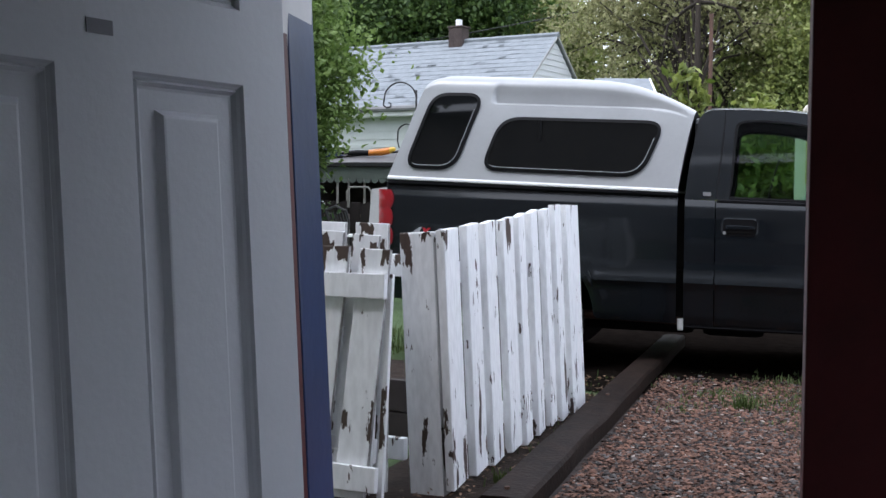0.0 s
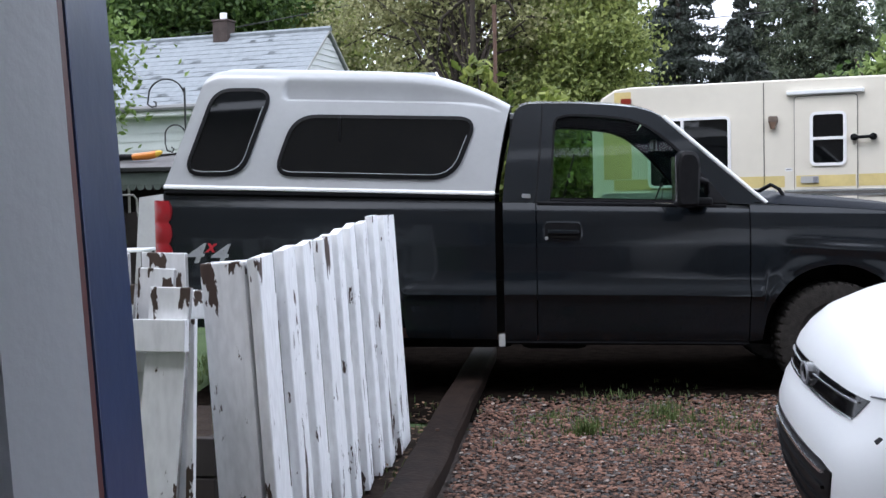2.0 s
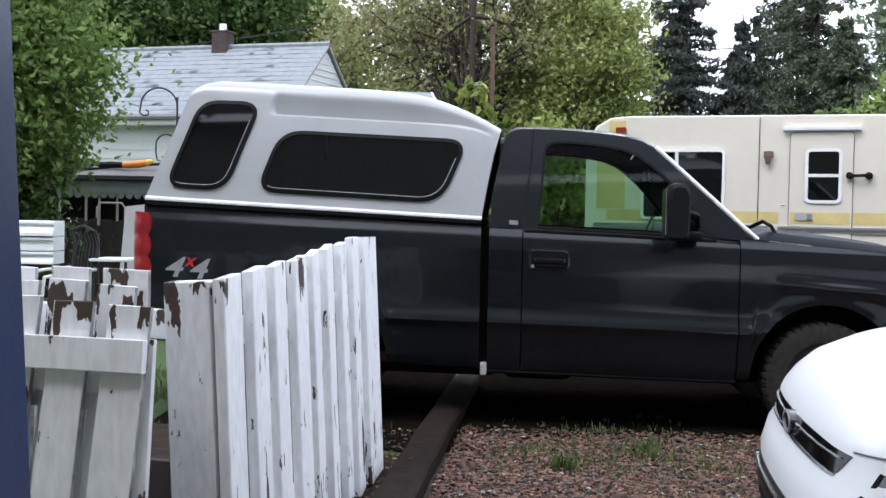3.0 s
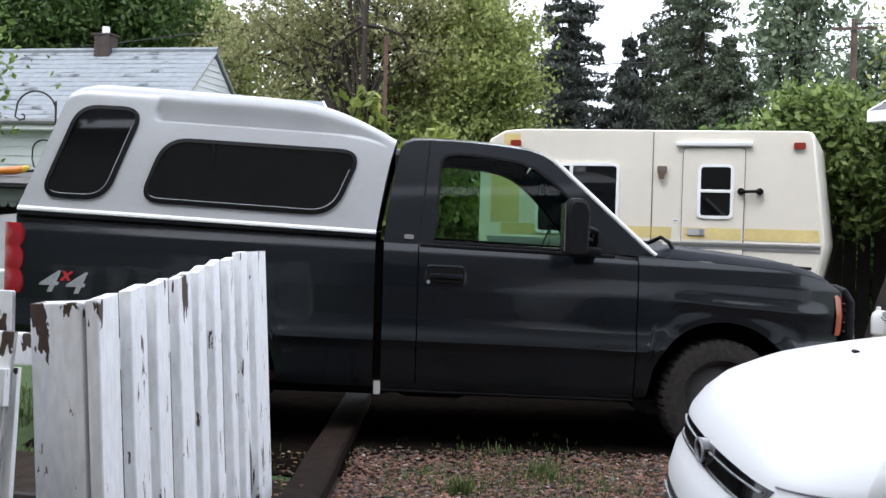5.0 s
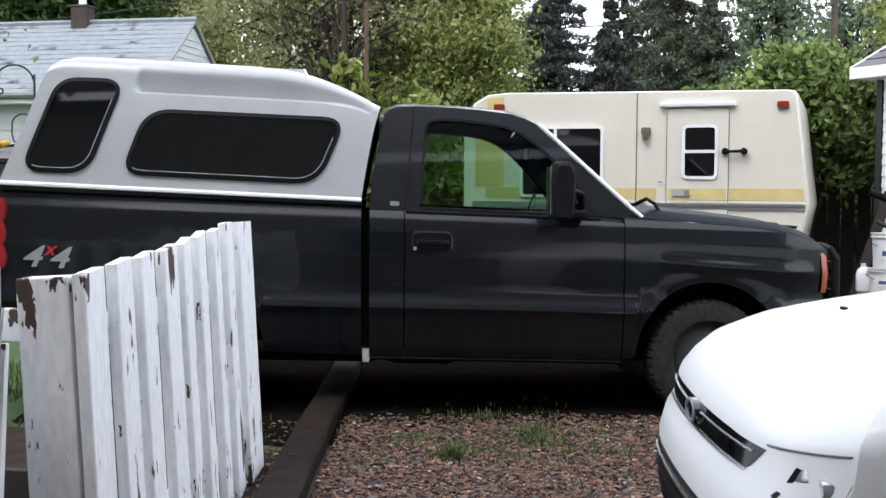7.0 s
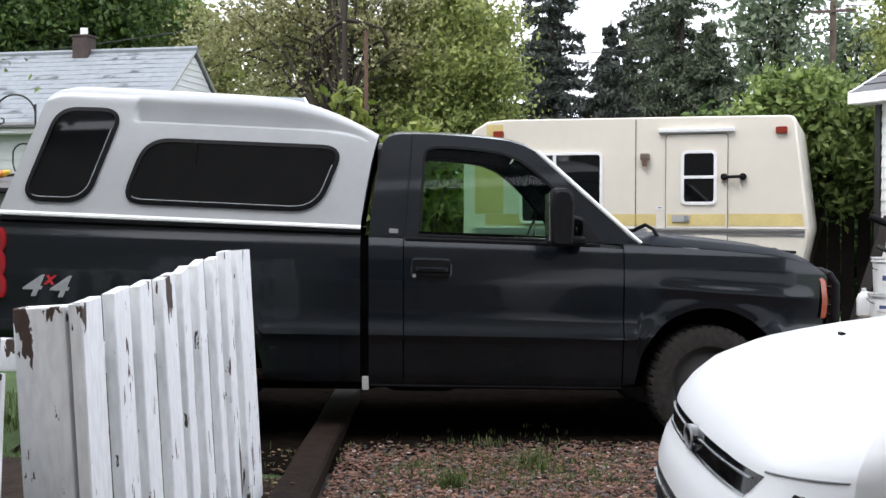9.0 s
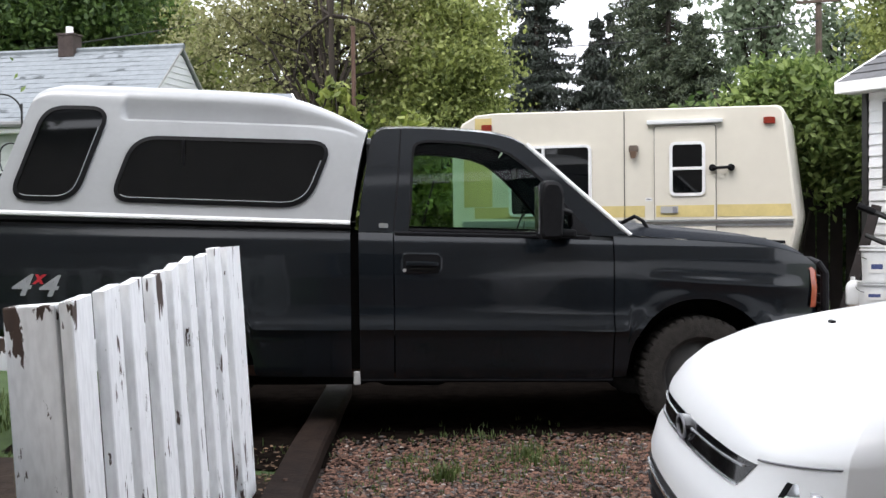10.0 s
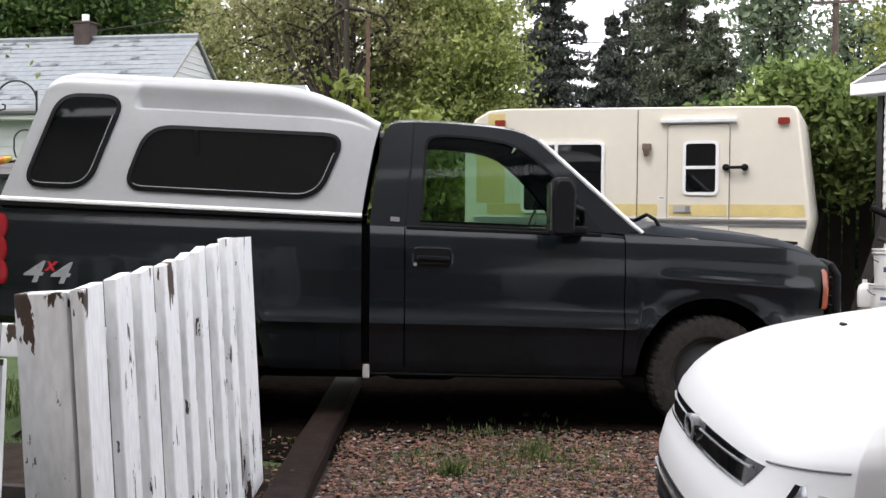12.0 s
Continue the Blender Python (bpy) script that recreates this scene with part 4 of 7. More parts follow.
for r_ in (mir_rows[0], mir_rows[-1]):
    bm.faces.new([bm.verts.new(p) for p in r_])
mir = part("door_mirror", bm, M_BLACK, truck, "black folding door mirror", smooth=40)
part("mirror_arm", block(1.11, -0.17, 1.225, 1.25, 0.05, 1.285, 0.018), M_BLACK, mir)
part("mirror_arm", tube([(1.14, -0.15, 1.40), (1.23, -0.05, 1.38), (1.25, 0.06, 1.31)], 0.018, 8), M_BLACK, mir)
part("mirror_glass", block(1.010, -0.32, 1.25, 1.016, -0.15, 1.52, 0.002), M_CHROME, mir)
part("mud_flap", block(-0.036, 0.055, 0.332, 0.004, 0.09, 0.412, 0.008), M_GREYBOARD, truck)
part("rocker_trim", sweep([[(x, y, z) for y, z in ((0.085, 0.372), (0.065, 0.358), (0.08, 0.345), (0.13, 0.345))] for x in (0.006, 0.5, 1.0, 1.5)]), M_BLACK, truck, smooth=40)


# lettering on the bed side: silver figures with a small red cross between
def lettering(txt, size, x, z, mat, shear, spacing=1.0):
    cu = bpy.data.curves.new("lettering", "FONT")
    cu.body, cu.size, cu.shear, cu.space_character, cu.extrude, cu.offset = txt, size, shear, spacing, 0.001, 0.003
    tmp = bpy.data.objects.new("lettering", cu)
    scene.collection.objects.link(tmp)
    me = bpy.data.meshes.new_from_object(tmp.evaluated_get(bpy.context.evaluated_depsgraph_get()))
    bpy.data.objects.remove(tmp)
    for v in me.vertices:
        along, up = x + v.co.x * (1.3 if txt == "4" else 1.0), z + v.co.y
        v.co = (along, -0.007 + side_y(along, up) - v.co.z * 0.5, up)
    me.materials.append(mat)
    ob = new("lettering", me)
    ob.parent = truck
    return ob


for ch, sz, x, z, m in (("4", 0.165, -1.985, 0.850, M_DECAL), ("4", 0.165, -1.833, 0.846, M_DECAL), ("x", 0.105, -1.848, 0.915, M_DECALRED)):
    lettering(ch, sz, x, z, m, 0.35)

# seats, dash, steering wheel
bm = block(0.28, 0.16, 0.62, 0.85, WID - 0.16, 0.86, 0.06)
part("bench_seat", bm, M_SEAT, truck)
for y0, y1 in ((0.18, 0.70), (0.73, 1.15), (1.18, WID - 0.18)):
    part("seat_back", block(0.12, y0, 0.80, 0.26, y1, 1.22, 0.06), M_SEAT, truck)
part("dashboard", block(1.22, 0.10, 0.90, 1.58, WID - 0.10, 1.225, 0.06), M_BLACK, truck)
bm = sweep([[(1.10 + 0.10 * math.cos(a) * 0.45 + 0.0, WID - 0.46 + 0.19 * math.sin(a) + math.sin(a) * 0.016 * math.cos(b), 1.20 + 0.19 * math.cos(a) * 0.9 + 0.016 * math.sin(b)) for b in np.linspace(0, 2 * math.pi, 7)[:-1]] for a in np.linspace(0, 2 * math.pi, 25)[:-1]], close_u=True, close_v=True)
part("steering_wheel", bm, M_BLACK, truck, smooth=60)
part("roof_lining", sweep([[(x, y, z - 0.03) for y in (0.26, 0.6, WID - 0.6, WID - 0.26)] for x, z in ((0.12, 1.86), (0.5, 1.90), (0.9, 1.86))]), M_SEAT, truck)
part("rear_view_mirror", block(1.02, 0.80, 1.60, 1.04, 1.04, 1.67, 0.01), M_BLACK, truck)

# ---- canopy over the bed ----
CAP_Y = lambda z: 0.018 + (z - 1.285) * 0.11 + (z - 1.285) ** 2 * 0.10
REAR = lambda z: lerp(z, [(1.285, -2.108), (1.327, -2.092), (1.599, -1.987), (1.90, -1.882), (1.986, -1.845), (2.012, -1.82), (2.03, -1.77)])
FRONT = lambda z: lerp(z, [(1.285, -0.045), (1.40, -0.028), (1.52, -0.008), (1.69, 0.024), (1.83, 0.062)])
TOP = lambda x: 0.013 + smooth_lerp(x, [(-1.86, 1.975), (-1.835, 2.006), (-1.80, 2.024), (-1.72, 2.029), (-1.513, 2.030), (-0.90, 2.028), (-0.72, 2.026), (-0.52, 2.015), (-0.353, 1.990), (-0.186, 1.939), (-0.052, 1.883), (0.062, 1.825)])
cap = part("canopy", bmesh.new(), None, truck, "silver-white fibreglass truck canopy")
rows = []
us = np.linspace(0, 1, 260)
for u in us:
    row = []
    xm = -1.86 + (0.062 + 1.86) * u
    zt = TOP(xm)
    # the ledge keeps its height, then bends down with the nose
    low_ledge = zt - 0.075
    zs = 1.838 - 0.03 * math.log(1 + math.exp((1.838 - low_ledge) / 0.03))
    fade = min(1, max(0, (0.02 - xm) / 0.55)) ** 0.8

    def at(z, off=0.0):
        x = REAR(min(z, 2.03)) + (FRONT(min(z, 1.83)) - REAR(min(z, 2.03))) * u
        return (x, CAP_Y(z) + off, z)

    def sunk(z):
        """Depth of the sunk panel above the ledge: deep at the ledge, running out into the roof."""
        q = min(1.0, max(0.0, (z - zs) / 0.07))
        start = -1.335 + 0.05 * (1 - math.sqrt(1 - (1 - q) ** 2))
        return 0.042 / (1 + math.exp(-(xm - start) * 260)) * fade * max(0.0, 1 - max(0.0, (z - zs - 0.012) / ((zt - zs) * 0.66)))
    for f in (0.0, 0.03, 0.2, 0.4, 0.6, 0.8, 0.94, 0.985):
        row.append(at(1.285 + (zs - 0.004 - 1.285) * f))
    row += [at(zs - 0.003), at(zs + 0.001, sunk(zs + 0.001) * 0.25), at(zs + 0.006, sunk(zs + 0.006) * 0.80), at(zs + 0.012, sunk(zs + 0.012))]
    zb = zs + (zt - zs) * 0.45
    for f in (0.15, 0.3, 0.45):
        z = zs + (zt - zs) * f
        row.append(at(z, sunk(z)))
    # rounded shoulder into the roof
    for k in range(1, 7):
        a = k / 6 * math.pi / 2
        z = zb + (zt - zb) * math.sin(a)
        x = REAR(min(z, 2.03)) + (FRONT(min(z, 1.83)) - REAR(min(z, 2.03))) * u
        row.append((x, CAP_Y(zb) + sunk(z) + 0.11 * (1 - math.cos(a)), z))
    xe = row[-1][0]
    y_in = row[-1][1]
    for t in (0.2, 0.4, 0.6, 0.8, 1.0):
        y = y_in + (WID / 2 - y_in) * t
        # the nose of the canopy is rounded in plan: the middle falls away earlier
        swept = min(1.0, max(0.0, (xm + 1.3) / 0.9))
        zc = TOP(min(0.062, xm + 0.32 * math.sqrt(max(0.0, y - y_in)) * swept)) + 0.035 * (1 - (1 - t) ** 2) * (1 - 0.8 * swept)
        row.append((xe, y, zc))
    full = row + [(p[0], WID - p[1], p[2]) for p in row[-2::-1]]
    # the old shell has settled a little towards its far side
    full = [(a, b, c - 0.08 * max(0.0, b - 0.25) / (WID - 0.4) * (c - 1.285) / 0.7) for a, b, c in full]
    rows.append(full)
bm = sweep(rows)
for r_ in (rows[0], rows[-1]):
    bm.faces.new([bm.verts.new(p) for p in r_])
cap.data = finish(bm, "canopy", M_CAPWHITE, 45)
# front end face coloured black to darken the gap to the cab
cap.data.materials.append(M_BLACK)
for f in cap.data.polygons:
    if len(f.vertices) > 8 and f.center.x > -0.5:
        f.material_index = 1


def cap_window(name, corners, radii, far=False):
    o = rounded(corners, radii, 7)
    i = shrink(o, 0.022)
    g = lambda x, z, off: (x, (WID - CAP_Y(z) - off) if far else CAP_Y(z) + off, z)
    s = -1 if far else 1
    fr = part(name, ring([g(x, z, -0.012) for x, z in o], [g(x, z, -0.016) for x, z in i], (0, 0.02 * s, 0)), M_BLACK, cap, "black rubber framed tinted window")
    bm = bmesh.new()
    z0, z1 = min(z for _, z in i), max(z for _, z in i)
    flat = lambda z: CAP_Y(z0) + (CAP_Y(z1) - CAP_Y(z0)) * (z - z0) / (z1 - z0) - 0.011
    bm.faces.new([bm.verts.new((x, WID - flat(z) if far else flat(z), z)) for x, z in i])
    part("pane", bm, M_DARKGLASS, fr)
    j = shrink(o, 0.030)
    part("inner_trim", tube([g(x, z, -0.013) for x, z in j[4:17]], 0.0026, 6), M_DECAL, fr)
    return fr


for far in (False, True):
    cap_window("canopy_window", [(-1.993, 1.350), (-1.609, 1.354), (-1.408, 1.917), (-1.796, 1.908)], [0.13, 0.13, 0.14, 0.12], far)
    w2 = cap_window("canopy_window", [(-1.426, 1.360), (-0.291, 1.358), (-0.129, 1.757), (-1.288, 1.751)], [0.13, 0.15, 0.14, 0.15], far)
    if not far:
        part("slider_bar", block(-1.010, CAP_Y(1.6) - 0.011, 1.38, -0.992, CAP_Y(1.6) + 0.02, 1.73, 0.002), M_BLACK, w2)
        part("latch", block(-1.030, CAP_Y(1.38) - 0.016, 1.362, -0.980, CAP_Y(1.38) + 0.0, 1.386, 0.004), M_BLACK, w2)
for y in (0.006, WID - 0.006):
    s = 1 if y < 1 else -1
    part("base_rail", sweep([[(x, y + s * o, z) for z, o in ((1.270, 0.002), (1.274, -0.005), (1.284, -0.005), (1.290, 0.004), (1.296, 0.012))] for x in (-2.105, -1.4, -0.6, -0.043)]), M_BUCKET, cap, smooth=40)
    part("rail_seal", sweep([[(x, y + s * o, z) for z, o in ((1.240, 0.03), (1.252, 0.0), (1.266, 0.0), (1.274, 0.02))] for x in (-2.10, -1.4, -0.6, -0.043)]), M_BLACK, cap)

# the truck stands nose-down: its upper lines fall more towards the front than its sills
RAKE = ((0.37, 0.018), (0.75, 0.020), (1.20, 0.030), (1.28, 0.042))
for piece in truck.children_recursive:
    if piece.name.split(".")[0] not in ("wheel", "rim", "axle"):
        for v in piece.data.vertices:
            v.co.z -= v.co.x * lerp(v.co.z, RAKE)

# ---- old white fence beside the drive ----
def plank(x0, x1, z0, za, zb, y0, thick, lean=0.0, r=random):
    """An upright board from x0 to x1, its top sloping from za to zb; lean moves its foot along x."""
    j = [r.uniform(-0.003, 0.003) for _ in range(4)]
    bm = prism([(x0 + lean + j[0], y0, z0), (x1 + lean + j[1], y0, z0), (x1 + j[2], y0, zb), (x0 + j[3], y0, za)], (0, thick, 0))
    bmesh.ops.bevel(bm, geom=list(bm.edges), offset=0.0025, segments=1, affect="EDGES")
    return bm


def fence_board(x0, x1, z0, za, zb, y0, thick, cup, r):
    """An upright board that has warped: its far edge lies back by cup."""
    j, y1 = [r.uniform(-0.003, 0.003) for _ in range(2)], y0 + thick
    plan = [(x0, y1), (x0, y0 + 0.004), (x0 + 0.004, y0), (x1 - 0.004, y0 + cup), (x1, y0 + cup + 0.004), (x1, y1 + cup)]
    top = lambda x: za + (zb - za) * (x - x0) / (x1 - x0)
    bm = bmesh.new()
    low, high = [bm.verts.new((x + j[0], y, z0)) for x, y in plan], [bm.verts.new((x + j[1], y, top(x))) for x, y in plan]
    bm.faces.new(low)
    bm.faces.new(high[::-1])
    for i in range(len(plan)):
        k = (i + 1) % len(plan)
        bm.faces.new((low[i], high[i], high[k], low[k]))
    return bm


def edged(ob):
    """Colours the narrow upright edges of a board darker, for their shade and wear."""
    ob.data.materials.append(M_EDGE)
    for f in ob.data.polygons:
        if abs(f.normal.x) > 0.8:
            f.material_index = 1
    return ob


rf = random.Random(5)
fence = thing("fence", "old white board fence with peeling paint and a box post", "fence")
fence.matrix_basis = pose(0.55 + 0.958 * 0.060, -3.30 + 0.287 * 0.060, 0, -3.1, 0, 106.65)
EDGES = ((-0.006, 0.245, 1.092, 1.10), (0.262, 0.495, 1.104, 1.116), (0.517, 0.745, 1.110, 1.124), (0.772, 1.008, 1.120, 1.136), (1.026, 1.232, 1.132, 1.153), (1.252, 1.462, 1.150, 1.170),
         (1.478, 1.680, 1.165, 1.174), (1.692, 1.902, 1.192, 1.194), (1.922, 2.285, 1.191, 1.188))
for x0, x1, za, zb in EDGES:
    f = rf.uniform(-0.008, 0.008)
    part("board", fence_board(x0 + 0.002, x1 - 0.006 + rf.uniform(-0.006, 0.004), 0.015 + rf.uniform(0, 0.02), za, zb, -0.038 + f * 0.4, 0.036, rf.uniform(0.020, 0.027), rf), M_FENCE, fence)
part("post", block(0.0, 0.012, -0.05, 0.10, 0.160, 1.088, 0.006), M_FENCE, fence)
part("rail", block(0.10, 0.014, 0.86, 2.28, 0.054, 0.95, 0.004), M_FENCE, fence)
part("rail", block(0.10, 0.014, 0.16, 2.28, 0.054, 0.25, 0.004), M_FENCE, fence)
part("end_post", block(2.20, 0.015, -0.05, 2.285, 0.10, 1.17, 0.005), M_FENCE, fence)

# rails of the side run, towards the house
run = thing("fence_rails", "two white fence rails running from the post", "fence", at=(0.375, -3.285, 0), turn=-169.0)
for z in (0.895, 0.125):
    part("rail", block(-0.01, -0.03, z, 1.9, 0.01, z + 0.092, 0.004), M_FENCE2, run)
part("post", block(1.8, -0.12, -0.05, 1.9, -0.03, 1.0, 0.005), M_FENCE2, run)
for k in range(6):
    x = 0.33 + k * 0.25
    part("board", plank(x, x + 0.14, 0.04, 0.99, 1.0, 0.011, 0.02, 0, rf), M_FENCE2, run)


def gate(name, label, at, turn, tilt, boards, top_rail, low_rail, length, group):
    """A loose picket panel: upright boards behind two cross boards."""
    g = thing(name, label, "fence panel", group)
    g.matrix_basis = pose(*at, tilt, 0, turn)
    for x0, x1, z1, lean in boards:
        edged(part("board", plank(x0, x1, 0.02 + rf.uniform(0, 0.02), z1, z1 + rf.uniform(-0.006, 0.006), -0.022, 0.022, lean, rf), M_FENCE2, g))
    for z in (top_rail, low_rail):
        part("cross_board", block(0.004, 0.001, z, length, 0.030, z + 0.098, 0.003), M_FENCE2, g)
    part("edge_board", block(0.0, -0.046, 0.02, 0.024, -0.024, top_rail + 0.10, 0.003), M_FENCE2, g)
    return g


gate("gate_panel", "weathered white picket gate panel leaning on the fence", (0.520, -3.612, 0.012), -169.6, 5.0,
     ((0.0, 0.142, 1.010, 0.066), (0.190, 0.325, 1.02, 0.07), (0.375, 0.515, 1.03, 0.07), (0.56, 0.70, 1.03, 0.07), (0.745, 0.88, 1.02, 0.07), (0.92, 1.06, 1.03, 0.07)), 0.815, 0.06, 1.08, "leaning gate panels")
gate("gate_panel", "weathered white picket gate panel leaning behind another", (0.415, -3.559, 0.012), -169.6, 4.5,
     ((0.0, 0.125, 1.062, 0.04), (0.165, 0.29, 1.075, 0.05), (0.33, 0.465, 1.07, 0.05), (0.50, 0.635, 1.075, 0.05), (0.68, 0.81, 1.07, 0.05)), 0.74, 0.10, 0.9, "leaning gate panels")
gate("gate_panel", "weathered white picket gate panel at the back of the stack", (0.410, -3.494, 0.012), -169.6, 4.0,
     ((-0.004, 0.15, 1.108, -0.04), (0.20, 0.33, 1.11, -0.03), (0.39, 0.52, 1.105, -0.03), (0.59, 0.72, 1.11, -0.03), (0.77, 0.90, 1.10, -0.03)), 0.68, 0.14, 0.95, "leaning gate panels")

# dark planter boards behind the fence
bed = thing("raised_bed", "dark brown wooden raised bed behind the fence", "planter", at=(-0.15, -2.55, 0), turn=-169.0)
for k in range(2):
    part("board", block(0, 0, 0.0 + k * 0.165, 1.9, 0.045, 0.155 + k * 0.165, 0.004), M_DARKWOOD, bed)
    part("board", block(0, -0.9, 0.0 + k * 0.165, 0.045, -0.001, 0.155 + k * 0.165, 0.004), M_DARKWOOD, bed)
part("soil", block(0.05, -0.9, 0.0, 1.9, -0.01, 0.27), M_SOIL, bed)

# ---- white car parked in front of the truck ----
car = thing("car", "glossy white crossover car parked on the gravel", "car", at=(2.165, -2.525, 0), turn=16.7)
C_LEN, C_W = 4.25, 0.89
LAYERS = ((0.06, 0.08, 0.20, 0.20), (-0.02, 0.025, 0.28, 0.27), (-0.05, 0.004, 0.42, 0.44), (-0.052, 0.0, 0.54, 0.58), (-0.03, 0.0, 0.615, 0.68), (0.0, 0.004, 0.655, 0.77), (0.010, 0.010, 0.715, 0.86), (0.018, 0.02, 0.732, 0.91),
          (0.05, 0.05, 0.772, 0.965), (0.10, 0.10, 0.812, 1.01), (0.19, 0.18, 0.845, 1.045), (0.28, 0.26, 0.862, 1.06), (0.375, 0.34, 0.87, 1.08), (0.57, 0.48, 0.885, 1.09), (0.80, 0.60, 0.90, 1.095), (1.1, 0.80, 0.91, 1.097))


def front_curve(v):
    return 0.05 * abs(v) ** 2 + 0.15 * abs(v) ** 6


def car_loop(inset, side, z0, z1, n=36):
    """One closed contour round the car at a level that rises towards the windscreen."""
    w, pts = C_W - side, []
    for k in range(n + 1):
        v = math.sin((k / n - 0.5) * math.pi) if n else 0
        pts.append((inset + front_curve(v), v * w))
    for x in np.linspace(0.7, C_LEN - 0.5, 26):
        pts.append((max(x, inset + 0.42), w))
    for k in range(13):
        v = math.cos(k / 12 * math.pi)
        pts.append((C_LEN - inset * 0.35 - 0.22 * abs(v) ** 4, v * w))
    for x in np.linspace(C_LEN - 0.5, 0.7, 26):
        pts.append((max(x, inset + 0.42), -w))
    out = []
    for x, y in pts:
        t = min(1, max(0, x / 1.25))
        out.append((x, y, z0 + (z1 - z0) * (t ** 0.8)))
    return out


rows = [car_loop(*lay) for lay in LAYERS]


def cut_arch(p):
    """Lifts the lower contours over the wheels."""
    x, y, z = p
    for wx in (0.86, 3.42):
        if abs(x - wx) < 0.39 and abs(y) > 0.6:
            z = max(z, 0.335 + math.sqrt(0.39**2 - (x - wx) ** 2))
    return (x, y, z)


low = [[cut_arch(p) for p in row] if i < 6 else row for i, row in enumerate(rows)]
bm = sweep(low, close_v=True)
bm.faces.new([bm.verts.new(p) for p in low[-1]])
bmesh.ops.remove_doubles(bm, verts=bm.verts, dist=0.0004)
body = part("body", bm, M_CARWHITE, car, smooth=50)


def skin_x(y, z):
    """Where the nose lies at a height and side position."""
    tab = [(lay[2], lay[0]) for lay in LAYERS]
    w = C_W - lerp(z, [(lay[2], lay[1]) for lay in LAYERS])
    return lerp(z, tab) + front_curve(max(-1, min(1, y / w)))


def nose_plate(name, outline, mat, proud, thick, parent, label="", n=0):
    """A piece that follows the nose, from an outline in y and z."""
    pts = []
    m = len(outline)
    for i in range(m):
        (ya, za), (yb, zb) = outline[i], outline[(i + 1) % m]
        steps = max(1, int(abs(yb - ya) / 0.04))
        for k in range(steps):
            pts.append((ya + (yb - ya) * k / steps, za + (zb - za) * k / steps))
    ys = sorted({round(p[0], 4) for p in pts})
    y0, y1 = ys[0], ys[-1]
    def span(y):
        zs = []
        for i in range(m):
            (ya, za), (yb, zb) = outline[i], outline[(i + 1) % m]
            if min(ya, yb) - 1e-9 <= y <= max(ya, yb) + 1e-9:
                zs.append(za if abs(yb - ya) < 1e-9 else za + (zb - za) * (y - ya) / (yb - ya))
                if abs(yb - ya) < 1e-9:
                    zs.append(zb)
        return min(zs), max(zs)
    rows_ = []
    for y in np.linspace(y0, y1, 36):
        a, b = span(min(max(y, y0 + 1e-5), y1 - 1e-5))
        rows_.append([(skin_x(y, z) - proud, y, z) for z in np.linspace(a, b, 6)])
    bm_ = sweep(rows_)
    res = bmesh.ops.extrude_face_region(bm_, geom=list(bm_.faces))
    for v in [g for g in res["geom"] if isinstance(g, bmesh.types.BMVert)]:
        v.co.x += thick
    return part(name, bm_, mat, parent, label, smooth=40)


grille = nose_plate("grille", [(-0.585, 0.655), (0.585, 0.655), (0.655, 0.716), (0.40, 0.722), (-0.40, 0.722), (-0.655, 0.716)], M_BLACKGLOSS, 0.004, 0.02, car, "gloss black slot grille with chrome edging")
for s in (-1, 1):
    nose_plate("grille_bar", sorted([(s * 0.09, 0.697), (s * 0.60, 0.700), (s * 0.60, 0.7045), (s * 0.09, 0.702)], key=lambda p: math.atan2(p[1] - 0.700, p[0] - s * 0.3)), M_CHROME, 0.010, 0.01, grille)
nose_plate("grille_edge", [(-0.585, 0.6515), (0.585, 0.6515), (0.585, 0.6555), (-0.585, 0.6555)], M_CHROME, 0.008, 0.012, grille)
em = [(0.070 * math.cos(a), 0.690 + 0.036 * math.sin(a)) for a in np.linspace(0, 2 * math.pi, 33)[:-1]]
ei = [(0.058 * math.cos(a), 0.690 + 0.027 * math.sin(a)) for a in np.linspace(0, 2 * math.pi, 33)[:-1]]
part("emblem", prism([(-0.012, y, z) for y, z in em], (0.03, 0, 0)), M_BLACKGLOSS, grille)
part("emblem_rim", ring([(-0.016, y, z) for y, z in em], [(-0.016, y, z) for y, z in ei], (0.006, 0, 0)), M_INK, grille)
intake = nose_plate("lower_intake", [(-0.50, 0.29), (0.50, 0.29), (0.56, 0.50), (0.46, 0.515), (-0.46, 0.515), (-0.56, 0.50)], M_BLACK, 0.004, 0.03, car, "black lower air intake")
for z in (0.34, 0.39, 0.44, 0.485):
    nose_plate("intake_slat", [(-0.50, z), (0.50, z), (0.50, z + 0.010), (-0.50, z + 0.010)], M_CHROME if z > 0.48 else M_BLACK, 0.014, 0.02, intake)
